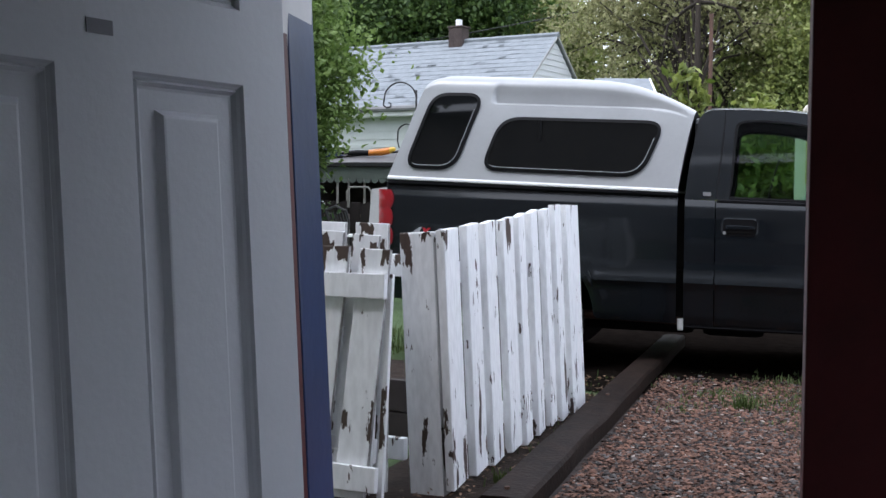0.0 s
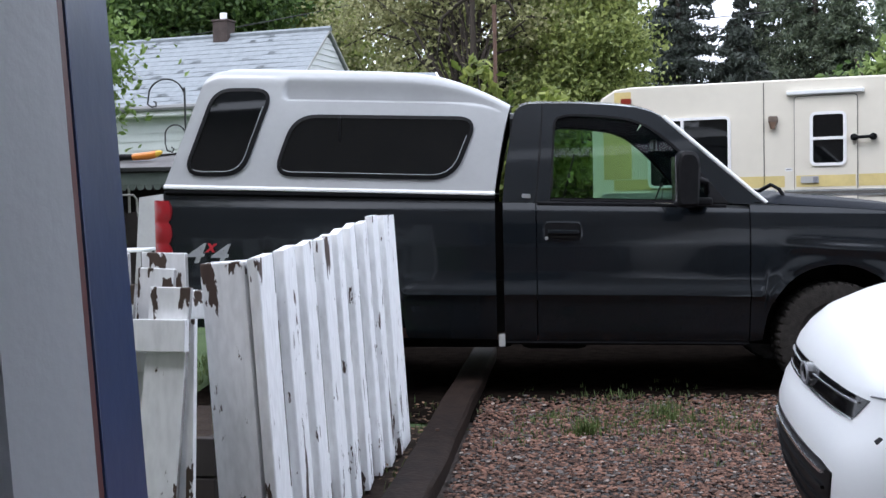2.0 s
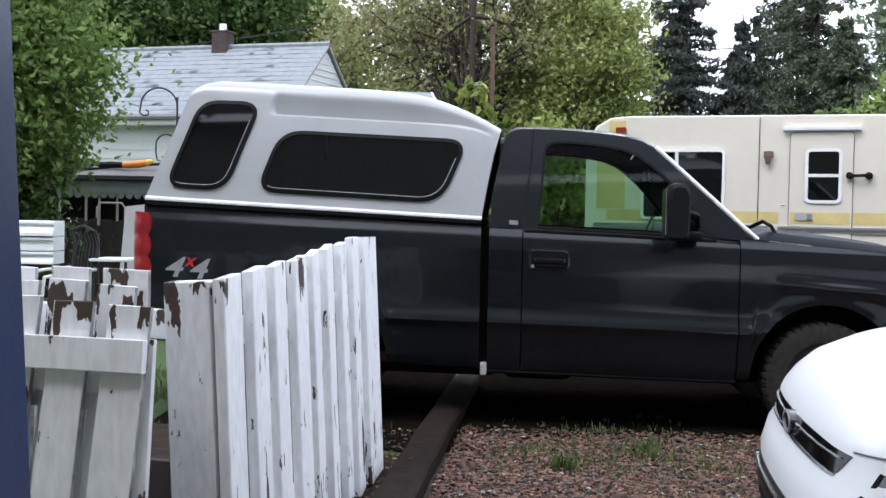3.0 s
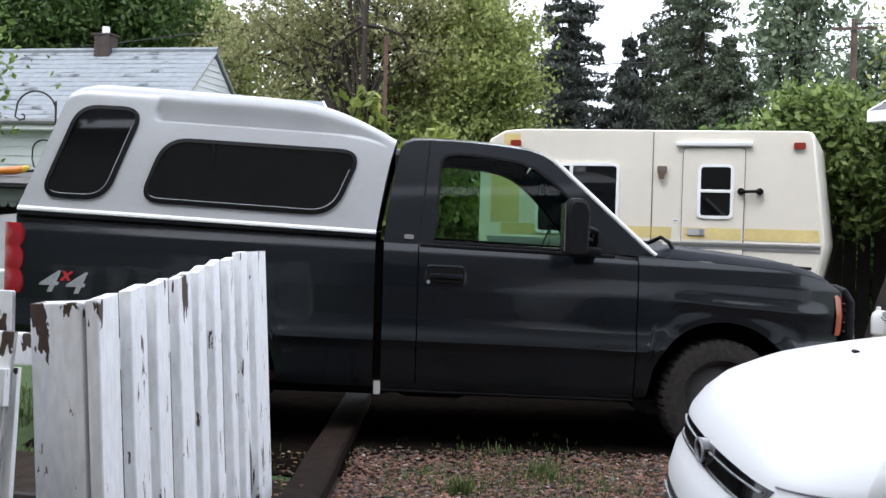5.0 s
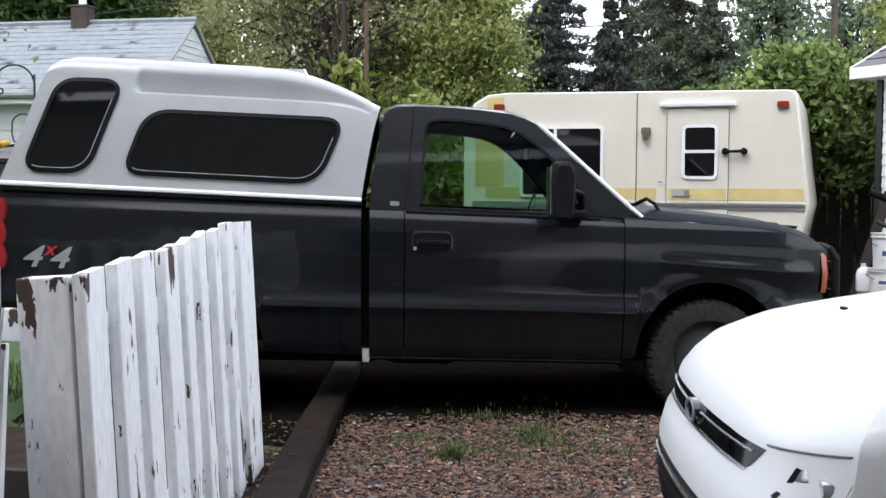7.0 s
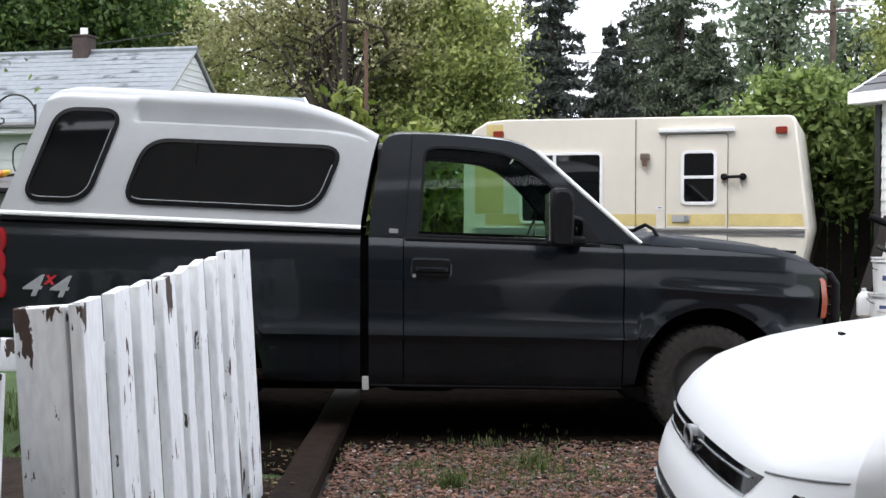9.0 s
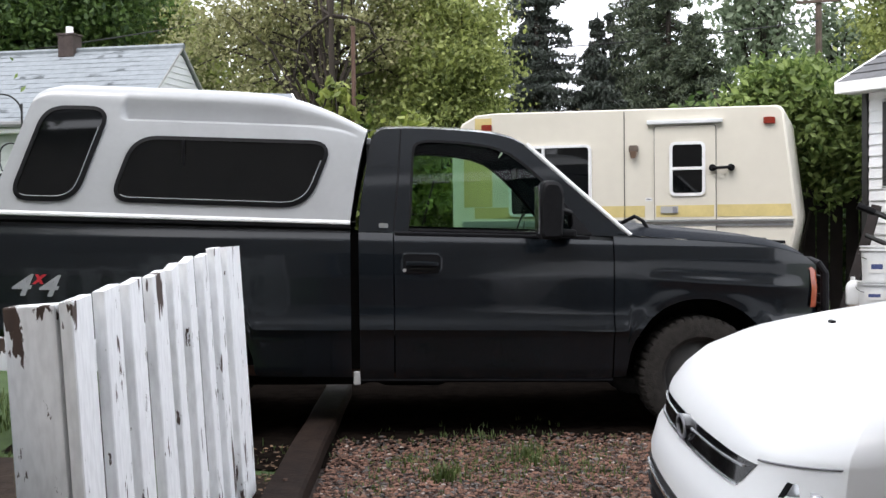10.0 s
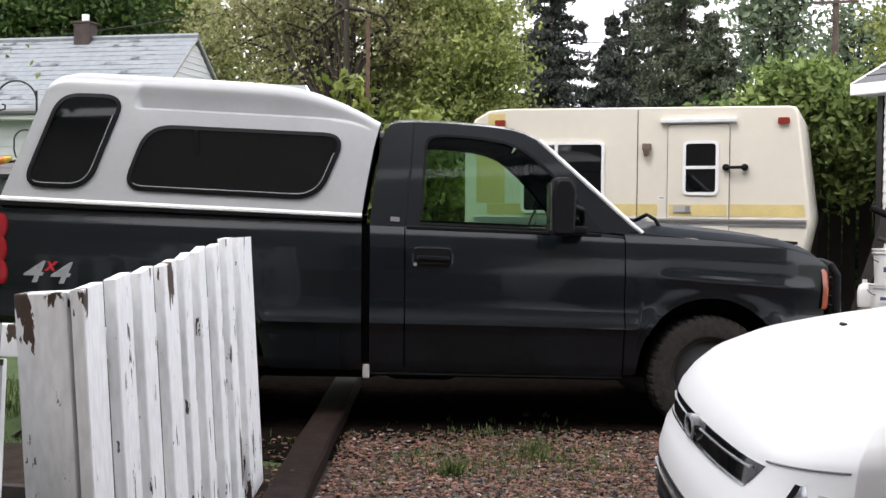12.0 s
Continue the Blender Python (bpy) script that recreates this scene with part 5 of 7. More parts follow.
for s in (-1, 1):
    hl = nose_plate("headlamp", sorted([(s * 0.735, 0.645), (s * 0.80, 0.605), (s * 0.884, 0.615), (s * 0.880, 0.704), (s * 0.82, 0.706), (s * 0.775, 0.698)], key=lambda p: math.atan2(p[1] - 0.66, p[0] - s * 0.81)), M_LAMP, 0.004, 0.03, car, "clear headlamp with bright reflector")
    nose_plate("bezel", sorted([(s * 0.733, 0.626), (s * 0.750, 0.620), (s * 0.777, 0.698), (s * 0.765, 0.700)], key=lambda p: math.atan2(p[1] - 0.66, p[0] - s * 0.756)), M_BLACK, 0.006, 0.02, hl)
    part("lens_bowl", tube([(skin_x(s * 0.83, 0.662) - 0.007, s * 0.83, 0.662), (skin_x(s * 0.83, 0.662) + 0.02, s * 0.83, 0.662)], 0.028, 20), M_CHROME, hl)
    # shut line of the bonnet
    li = LAYERS[6]
    w7, pts = C_W - li[1], []
    for v in np.linspace(0.745, 0.985, 12):
        pts.append((li[0] + front_curve(v), s * v * w7))
    for x in np.linspace(0.32, 1.15, 14):
        pts.append((x, s * w7))
    gap = [(x - 0.0005, y, li[2] + (li[3] - li[2]) * min(1, max(0, x / 1.25)) ** 0.8) for x, y in pts]
    part("bonnet_gap", tube(gap, 0.003, 5), M_INK, body)
for x, y, z in ((0.48, 0.20, 0.972), (0.62, -0.30, 0.998)):
    part("washer_jet", block(x, y - 0.02, z, x + 0.016, y + 0.02, z + 0.011, 0.004), M_BLACK, body)
# glasshouse
gh = []
for inset_f, inset_r, side, z in ((0.0, 0.0, 0.0, 0.96), (0.30, 0.12, 0.05, 1.12), (0.62, 0.30, 0.12, 1.30), (0.80, 0.45, 0.18, 1.40)):
    x0, x1, w = 1.10 + inset_f, 4.0 - inset_r, 0.80 - side
    loop = []
    for k in range(40):
        a = 2 * math.pi * k / 40
        cx, cy = math.cos(a), math.sin(a)
        loop.append(((x0 + x1) / 2 - (x1 - x0) / 2 * math.copysign(abs(cx) ** 0.35, cx), w * math.copysign(abs(cy) ** 0.4, cy), z))
    gh.append(loop)
part("glasshouse", sweep(gh, close_v=True), M_DARKGLASS, car, "dark car windows", smooth=50)
roof_rows = [[((p[0] - 2.45) * s + 2.45, p[1] * s, z) for p in gh[-1]] for s, z in ((1.02, 1.385), (1.02, 1.41), (0.96, 1.44), (0.75, 1.465), (0.3, 1.475))]
bm = sweep(roof_rows, close_v=True)
bm.faces.new([bm.verts.new(p) for p in roof_rows[-1]])
part("roof", bm, M_CARWHITE, car, smooth=50)
for sx in (1.28, 2.35, 3.3):
    for s in (-1, 1):
        part("pillar", tube([(sx, s * 0.80, 0.965), (sx + (0.55 if sx < 2 else 0.06 if sx < 3 else -0.2), s * 0.645, 1.40)], 0.028, 8), M_CARWHITE, car)
for wx in (0.86, 3.42):
    for s in (-1, 1):
        wheel(wx, s * 0.76, 0.335, s, 0.335, 0.20, car)
part("floor_pan", block(0.35, -0.66, 0.17, 4.0, 0.66, 0.30), M_CHASSIS, car)
for s in (-1, 1):
    m_ = part("door_mirror", block(1.35, min(s * 0.88, s * 1.05), 0.97, 1.47, max(s * 0.88, s * 1.05), 1.08, 0.03), M_CARWHITE, car)

# a tall cabin
for piece in car.children_recursive:
    if piece.name.split(".")[0] in ("glasshouse", "roof", "pillar", "door_mirror"):
        for v in piece.data.vertices:
            v.co.z *= 1.15

# ---- cream travel trailer behind the truck ----
rv = thing("camper_trailer", "old cream camper trailer with faded yellow stripes", "trailer", at=(0, 4.2, 0))
RV_D = 2.2
side = [(-0.74, 0.62), (-0.80, 0.9), (-0.80, 1.9), (-0.765, 2.06), (-0.70, 2.16), (-0.57, 2.232), (-0.40, 2.246), (2.08, 2.222), (2.125, 2.212), (2.15, 2.18), (2.262, 1.285), (2.262, 1.24), (2.20, 0.95), (2.12, 0.62)]
bm = bmesh.new()
rows = []
for y, s in ((0.025, 0.985), (0.006, 0.995), (0.0, 1.0)):
    rows.append([((x - 0.75) * s + 0.75, y, (z - 1.4) * s + 1.4) for x, z in side])
rows = [[((x - 0.75) * 0.985 + 0.75, 0.0, (z - 1.4) * 0.985 + 1.4) for x, z in side]] + [[((x - 0.75) * 0.996 + 0.75, 0.012, (z - 1.4) * 0.996 + 1.4) for x, z in side]] + [[(x, 0.04, z) for x, z in side]] + [[(x, RV_D - 0.04, z) for x, z in side]] + [[((x - 0.75) * 0.985 + 0.75, RV_D, (z - 1.4) * 0.985 + 1.4) for x, z in side]]
sweep(rows, bm, close_v=True)
for r_ in (rows[0], rows[-1]):
    bm.faces.new([bm.verts.new(p) for p in r_])
part("shell", bm, M_RVWHITE, rv, smooth=30)


def rv_plate(name, x0, z0, x1, z1, mat, proud, thick=0.006, parent=None, label="", rad=0.0, slant=0.0):
    o = rounded([(x0, z0), (x1 + slant, z0), (x1, z1), (x0, z1)], rad, 5) if rad else [(x0, z0), (x1 + slant, z0), (x1, z1), (x0, z1)]
    return part(name, prism([(x, -proud, z) for x, z in o], (0, thick, 0)), mat, parent or rv, label)


rv_plate("stripe", -0.58, 1.285, 0.98, 1.385, M_RVSTRIPE, 0.003)
rv_plate("stripe", 1.60, 1.285, 2.205, 1.388, M_RVSTRIPE, 0.003, slant=0.014)
rv_plate("stripe", 1.85, 1.03, 2.13, 1.075, M_RVSTRIPE, 0.003)
rv_plate("corner_stripe", -0.57, 1.90, -0.41, 2.20, M_RVSTRIPE, 0.003)
rv_plate("corner_stripe", -0.68, 1.39, -0.41, 1.896, M_RVSTRIPE, 0.003)
for z0, z1, m in ((1.205, 1.262, M_ALU), (1.222, 1.246, M_RVDARK)):
    rv_plate("belt_rail", 0.98, z0, 2.225, z1, m, 0.014 if m is M_ALU else 0.018, 0.016)
rv_plate("belt_rail", -0.70, 1.205, 0.90, 1.262, M_ALU, 0.014, 0.016)
rv_plate("panel_seam", 0.798, 0.66, 0.806, 2.21, M_RVDARK, 0.003, 0.006)
rv_door = rv_plate("entry_door", 1.068, 0.70, 1.588, 2.072, M_RVWHITE, 0.012, 0.012, label="cream trailer door with rounded window", rad=0.03)
o = rounded([(1.062, 0.694), (1.594, 0.694), (1.594, 2.078), (1.062, 2.078)], 0.035, 5)
part("door_seal", ring([(x, -0.006, z) for x, z in o], [(x, -0.006, z) for x, z in shrink(o, 0.012)], (0, 0.006, 0)), M_RVDARK, rv_door)
o = rounded([(1.197, 1.465), (1.502, 1.465), (1.502, 1.935), (1.197, 1.935)], 0.06, 6)
wf = part("door_window", ring([(x, -0.026, z) for x, z in o], [(x, -0.026, z) for x, z in shrink(o, 0.026)], (0, 0.016, 0)), M_TRIMWHITE, rv_door, "white framed window")
bm = bmesh.new()
bm.faces.new([bm.verts.new((x, -0.016, z)) for x, z in shrink(o, 0.022)])
part("pane", bm, M_DARKGLASS, wf)
part("glazing_bar", block(1.215, -0.028, 1.690, 1.485, -0.012, 1.716, 0.003), M_TRIMWHITE, wf)
rv_plate("door_stripe", 1.08, 1.285, 1.575, 1.385, M_RVSTRIPE, 0.014, 0.006, rv_door)
rv_plate("lock_box", 1.12, 1.318, 1.27, 1.378, M_GREYBOARD, 0.026, 0.016, rv_door)
rv_plate("lock_catch", 1.225, 1.322, 1.262, 1.372, M_INK, 0.032, 0.008, rv_door)
part("grab_handle", tube([(1.56, -0.01, 1.70), (1.565, -0.055, 1.70), (1.72, -0.055, 1.705), (1.725, -0.01, 1.705)], 0.014, 8), M_BLACK, rv)
for x in (1.565, 1.72):
    part("handle_foot", tube([(x, -0.05, 1.703), (x, 0.004, 1.703)], 0.030, 12), M_BLACK, rv)
aw = part("drip_rail", block(1.005, -0.045, 2.088, 1.648, 0.0, 2.125, 0.008), M_BUCKET, rv, "metal drip rail over the door")
o = rounded([(-0.25, 1.30), (0.510, 1.30), (0.510, 1.935), (-0.25, 1.935)], 0.06, 6)
w = part("window", ring([(x, -0.024, z) for x, z in o], [(x, -0.024, z) for x, z in shrink(o, 0.024)], (0, 0.024, 0)), M_TRIMWHITE, rv, "white framed sliding window")
bm = bmesh.new()
bm.faces.new([bm.verts.new((x, -0.010, z)) for x, z in shrink(o, 0.02)])
part("pane", bm, M_DARKGLASS, w)
part("glazing_bar", block(0.06, -0.026, 1.32, 0.088, -0.006, 1.92, 0.003), M_TRIMWHITE, w)
for x, z in ((-0.50, 2.085), (1.985, 2.066)):
    rv_plate("marker_lamp", x, z, x + 0.095, z + 0.055, M_MARKER, 0.03, 0.03, rad=0.012)
lamp = part("porch_lamp", block(0.845, -0.04, 1.855, 0.925, 0.0, 1.915, 0.012), M_OLDWOOD, rv, "small brown porch lamp")
part("lamp_glass", tube([(0.885, -0.035, 1.86), (0.885, -0.035, 1.80)], 0.034, 12, taper=0.02), material("brown_glass", (0.20, 0.13, 0.09), 0.3), lamp)
rv_plate("sticker", 0.985, 1.425, 1.045, 1.455, M_STICKER, 0.003)
rv_plate("printed_bar", 0.995, 1.436, 1.035, 1.446, M_INK, 0.0045, 0.002)
vent = part("roof_vent", block(0.26, 0.75, 2.225, 0.47, 1.15, 2.265, 0.01), M_ALU, rv, "grey roof vent cover")
part("vent_lid", block(0.24, 0.72, 2.265, 0.49, 1.18, 2.285, 0.006), M_TRIMWHITE, vent)
for y in (0.12, RV_D - 0.12):
    wheel(0.75, y, 0.33, -1 if y < 1 else 1, 0.33, 0.2, rv)
part("chassis", block(-0.9, 0.3, 0.42, 2.1, RV_D - 0.3, 0.64), M_CHASSIS, rv)
part("tongue", tube([(-0.9, 1.1, 0.5), (-1.9, 1.1, 0.45)], 0.05, 8), M_CHASSIS, rv)
part("tongue_jack", tube([(-1.85, 1.1, 0.0), (-1.85, 1.1, 0.7)], 0.03, 8), M_CHASSIS, rv)

# ---- neighbouring house with a pale shingle roof ----
def courses(bm, x0, x1, p_low, p_high, n, lift, jog=0.0, seed=1):
    """Overlapping strips (shingle or siding courses) from a low edge line to a high one; p = (y, z)."""
    rr = random.Random(seed)
    for k in range(n):
        a, b = k / n, (k + 1) / n
        ya, za = p_low[0] + (p_high[0] - p_low[0]) * a, p_low[1] + (p_high[1] - p_low[1]) * a
        yb, zb = p_low[0] + (p_high[0] - p_low[0]) * b, p_low[1] + (p_high[1] - p_low[1]) * b
        dy, dz = p_high[0] - p_low[0], p_high[1] - p_low[1]
        ln = math.hypot(dy, dz)
        ny, nz = -dz / ln * lift, dy / ln * lift
        if nz < 0 or (abs(nz) < 1e-6 and ny > 0):
            ny, nz = -ny, -nz
        vs = [bm.verts.new(p) for p in ((x0, ya + ny, za + nz), (x1, ya + ny, za + nz), (x1, yb, zb), (x0, yb, zb), (x0, ya, za), (x1, ya, za))]
        bm.faces.new((vs[0], vs[1], vs[2], vs[3]))
        bm.faces.new((vs[0], vs[4], vs[5], vs[1]))


M_GUTTER = material("weathered_grey_gutter", (0.17, 0.17, 0.17), 0.6, vary=0.15, scale=5)
house = thing("house", "small white house with a pale blue-grey shingle roof", "house", at=(-7.80, 11.05, -0.05), turn=6.9)
EV = 1.66
EZ = 4.24 - 0.807 * EV
bm = bmesh.new()
courses(bm, -11.0, 0.0, (EV, EZ), (0, 4.24), 1, 0.012)
for k in range(15):
    q = bmesh.new()
    za, zb = EZ + (4.24 - EZ) * k / 15, EZ + (4.24 - EZ) * (k + 1) / 15
    courses(q, -11.0, 0.0, (-EV * (1 - k / 15), za), (-EV * (1 - (k + 1) / 15), zb), 1, 0.004)
    part("shingle_course", q, M_SHINGLE, house)
for s in (-1, 1):
    f = [bm.verts.new(p) for p in ((-11, s * EV, EZ - 0.04), (0, s * EV, EZ - 0.04), (0, 0, 4.20), (-11, 0, 4.20))]
    bm.faces.new(f)
part("roof", bm, M_SHINGLE, house, "pale blue-grey shingle roof")
rr = random.Random(3)
for k in range(260):
    row = rr.randrange(15)
    x = rr.uniform(-7.5, -0.4)
    t0, t1 = row / 15, (row + 1) / 15
    ya, za, yb, zb = -EV * (1 - t0), EZ + (4.24 - EZ) * t0, -EV * (1 - t1), EZ + (4.24 - EZ) * t1
    bm = prism([(x, ya, za + 0.011), (x + 0.20, ya, za + 0.011), (x + 0.20, yb, zb - 0.005), (x, yb, zb - 0.005)], (0, 0, 0.002))
    part("shingle", bm, M_SHINGLE, house)
part("ridge_cap", tube([(-11, 0, 4.245), (0.02, 0, 4.245)], 0.05, 6), M_SHINGLE, house)
# gable wall of lap siding with rake boards
bm = bmesh.new()
n = 17
gw = EV - 0.22
for k in range(n):
    za, zb = 2.3 + (4.1 - 2.3) * k / n, 2.3 + (4.1 - 2.3) * (k + 1) / n
    wa, wb = min(gw, (4.17 - za) / 0.807), min(gw, (4.17 - zb) / 0.807)
    a = [bm.verts.new(p) for p in ((-0.05, -wa, za), (-0.05, wa, za), (-0.065, wb, zb), (-0.065, -wb, zb))]
    bm.faces.new(a)
    b = [bm.verts.new(p) for p in ((-0.065, -wa, za), (-0.065, wa, za))]
    bm.faces.new((a[0], a[1], b[1], b[0]))
part("gable_siding", bm, M_SIDING, house, "white lap siding gable")
for s in (-1, 1):
    part("rake_board", prism([(-0.02, 0, 4.235), (-0.02, s * EV, EZ - 0.005), (-0.02, s * EV, EZ - 0.045), (-0.02, 0, 4.19)], (0.03, 0, 0)), M_GREYBOARD, house)
bm = bmesh.new()
courses(bm, -10.8, -0.07, (-gw, 0.3), (-gw, EZ + 0.02), 18, 0.014)
part("front_siding", bm, M_SIDING2, house, "pale grey-green lap siding")
part("wall_core", block(-10.8, -gw + 0.03, 0, -0.07, gw, EZ), M_SIDING2, house)
part("eave_fascia", block(-11, -EV - 0.02, EZ - 0.15, 0.0, -EV + 0.01, EZ + 0.005), M_TRIMWHITE, house)
part("gutter", tube([(-11, -EV - 0.06, EZ - 0.03), (0.0, -EV - 0.06, EZ - 0.03)], 0.055, 8), M_GUTTER, house)
part("soffit", block(-11, -EV, EZ - 0.16, -0.05, -gw, EZ - 0.14), M_TRIMWHITE, house)
ch = part("chimney", block(-2.21, -0.14, 3.9, -1.93, 0.14, 4.50), M_BRICK, house, "brown brick chimney")
for k in range(7):
    for i in range(3):
        x = -2.214 + i * 0.098 + (0.045 if k % 2 else 0)
        part("brick", block(x, -0.146, 4.14 + k * 0.051, min(x + 0.090, -1.926), -0.138, 4.182 + k * 0.051), M_BRICK, ch)
part("chimney_cap", block(-2.235, -0.165, 4.50, -1.905, 0.165, 4.53, 0.008), M_BRICK, ch)
part("flue", tube([(-2.07, 0, 4.53), (-2.07, 0, 4.66)], 0.065, 12), M_TRIMWHITE, ch, "pale metal flue")

# ---- small low shed between the trees ----
shed = thing("shed", "small white garden shed with a pale shingle roof", "shed", at=(-2.95, 5.2, -0.05), turn=37)
part("wall", prism([(-0.5, -0.28, 0), (-0.05, -0.28, 0), (-0.05, -0.28, 2.44), (-0.5, -0.28, 2.44)], (0, 0.9, 0)), M_SIDING, shed)
part("gable", prism([(-0.05, -0.28, 2.42), (-0.05, 0.62, 2.42), (-0.05, 0.17, 2.66)], (0.03, 0, 0)), M_SIDING, shed)
for s in (-1, 1):
    part("roof", prism([(-0.58, 0.17, 2.70), (0.06, 0.17, 2.70), (0.06, 0.17 + s * 0.55, 2.44), (-0.58, 0.17 + s * 0.55, 2.44)], (0, 0, -0.03)), M_SHINGLE, shed)
    part("rake_board", prism([(0.055, 0.17, 2.705), (0.055, 0.17 + s * 0.56, 2.44), (0.055, 0.17 + s * 0.56, 2.39), (0.055, 0.17, 2.65)], (0.02, 0, 0)), M_TRIMWHITE, shed)

# ---- white garage at the end of the drive ----
garage = thing("garage", "white lap-sided garage with a dark shingle roof", "garage", at=(2.815, 5.73, 0), turn=-41)
G_H = 2.46
part("wall_core", block(0.03, 0.02, 0, 4.5, 4.0, G_H), M_SIDING, garage)
lapz = 0.105
for k in range(int(G_H / lapz)):
    z0 = 0.05 + k * lapz
    z1 = min(z0 + lapz + 0.008, G_H)
    spans = [(0.06, 4.4)] if not (1.50 < z0 < 2.34) else [(0.06, 0.215), (1.22, 4.4)]
    for xa, xb in spans:
        bm = bmesh.new()
        a = [bm.verts.new(p) for p in ((xa, -0.016, z0), (xb, -0.016, z0), (xb, -0.002, z1), (xa, -0.002, z1), (xa, 0.02, z0), (xb, 0.02, z0))]
        bm.faces.new((a[0], a[1], a[2], a[3]))
        bm.faces.new((a[0], a[4], a[5], a[1]))
        part("siding_board", bm, M_SIDING, garage)
part("corner_board", block(-0.012, -0.024, 0, 0.05, 0.05, G_H, 0.003), M_IRON, garage, "black corner board")
gwin = part("window", ring([(x, -0.03, z) for x, z in ((0.23, 1.55), (1.2, 1.55), (1.2, 2.33), (0.23, 2.33))], [(x, -0.03, z) for x, z in ((0.30, 1.62), (1.13, 1.62), (1.13, 2.26), (0.30, 2.26))], (0, 0.05, 0)), M_IRON, garage, "black framed window")
bm = bmesh.new()
bm.faces.new([bm.verts.new(p) for p in ((0.30, -0.005, 1.62), (1.13, -0.005, 1.62), (1.13, -0.005, 2.26), (0.30, -0.005, 2.26))])
part("pane", bm, M_DARKGLASS, gwin)
bm = bmesh.new()
for k in range(12):
    q = bmesh.new()
    courses(q, -0.14, 4.8, (-0.22 + 2.22 * k / 12, 2.53 + 1.09 * k / 12), (-0.22 + 2.22 * (k + 1) / 12, 2.53 + 1.09 * (k + 1) / 12), 1, 0.012)
    part("shingle_course", q, M_DARKSHINGLE, garage)
courses(bm, -0.14, 4.8, (4.32, 2.53), (2.0, 3.62), 1, 0.012)
part("roof", bm, M_DARKSHINGLE, garage, "dark shingle roof")
part("roof_deck", prism([(-0.12, -0.20, 2.50), (-0.12, 4.20, 2.50), (-0.12, 2.0, 3.60)], (4.9, 0, 0)), M_OLDWOOD, garage)
part("eave_fascia", block(-0.15, -0.235, 2.43, 4.8, -0.20, 2.535, 0.004), M_TRIMWHITE, garage)
for y0, z0, y1, z1 in ((-0.22, 2.53, 2.0, 3.62), (4.22, 2.53, 2.0, 3.62)):
    part("rake_board", prism([(-0.165, y0, z0 + 0.012), (-0.165, y1, z1 + 0.012), (-0.165, y1, z1 - 0.085), (-0.165, y0, z0 - 0.10)], (0.03, 0, 0)), M_TRIMWHITE, garage)
part("soffit", block(-0.12, -0.20, 2.425, 4.78, 0.0, 2.44), M_TRIMWHITE, garage)

# ---- dark board fence at the back of the drive ----
dark = thing("board_fence", "dark stained board fence overgrown by a vine", "fence", at=(-0.5, 7.25, 0), turn=1.5)
rd = random.Random(8)
x = 0.0
while x < 3.9:
    w_ = rd.uniform(0.11, 0.14)
    part("board", plank(x, x + w_, 0.02, 1.72 + rd.uniform(-.03, .03), 1.72 + rd.uniform(-.03, .03), 0, 0.02, 0, rd), M_DARKWOOD, dark)
    x += w_ + rd.choice((0.012, 0.015, 0.03, 0.05))
for z in (0.35, 1.35):
    part("rail", block(0, 0.022, z, 3.9, 0.06, z + 0.09), M_DARKWOOD, dark)

yard = thing("board_fence", "dark weathered board fence across the side yard", "fence", at=(-9.9, 2.98, 0), turn=25.5)
x = 0.0
while x < 5.2:
    w_ = rd.uniform(0.12, 0.15)
    part("board", plank(x, x + w_, 0.02, 1.16 + rd.uniform(-.03, .03), 1.16 + rd.uniform(-.03, .03), 0, 0.02, 0, rd), M_DARKWOOD, yard)
    x += w_ + rd.choice((0.012, 0.02, 0.04))
for z in (0.3, 1.0):
    part("rail", block(0, 0.022, z, 5.2, 0.06, z + 0.09), M_DARKWOOD, yard)

# ---- side yard: lean-to, sheets, board, chair, hooks ----
M_LEANROOF = material("weathered_grey_roofing", (0.105, 0.10, 0.098), 0.85, vary=0.25, scale=5)
leanto = thing("lean_to", "low open lean-to with a grey roof and pale panel", "shelter", at=(-7.62, 4.50, 0), turn=25.5)
part("roof", prism([(-0.6, -0.05, 1.66), (2.6, -0.05, 1.66), (2.6, 1.3, 1.88), (-0.6, 1.3, 1.88)], (0, 0, 0.035)), M_LEANROOF, leanto, "grey board roof")
# dark boards added to stand for the shade under this roof
part("back_wall", block(-0.55, 1.22, 0, 2.55, 1.25, 1.84), M_DARKWOOD, leanto)
part("side_wall", block(-0.58, 0.0, 0, -0.55, 1.25, 1.66), M_DARKWOOD, leanto)
part("edge_strip", block(-0.6, -0.085, 1.645, 2.6, -0.055, 1.69), M_IRON, leanto)
M_VALANCE = material("faded_green_grey_canvas", (0.115, 0.135, 0.118), 0.85, vary=0.15, scale=6)
M_CREAM = material("dull_cream_paint", (0.30, 0.29, 0.26), 0.6, vary=0.15, scale=9)
part("valance", block(0.0, -0.04, 1.48, 2.5, -0.018, 1.63, 0.003), M_VALANCE, leanto, "faded green-grey canvas valance with a scalloped hem")
for k in range(24):
    hem = [(k * 0.104 + 0.002 + 0.05 * (1 - math.cos(a)), -0.036, 1.479 - 0.065 * math.sin(a)) for a in np.linspace(0, math.pi, 7)]
    part("scallop", prism(hem, (0, 0.012, 0)), M_VALANCE, leanto)
for x in (0.02, 0.34, 0.50, 0.72, 1.28, 2.0, 2.45):
    part("post", block(x, -0.012, 0, x + 0.024, 0.012, 1.48), M_CREAM, leanto)
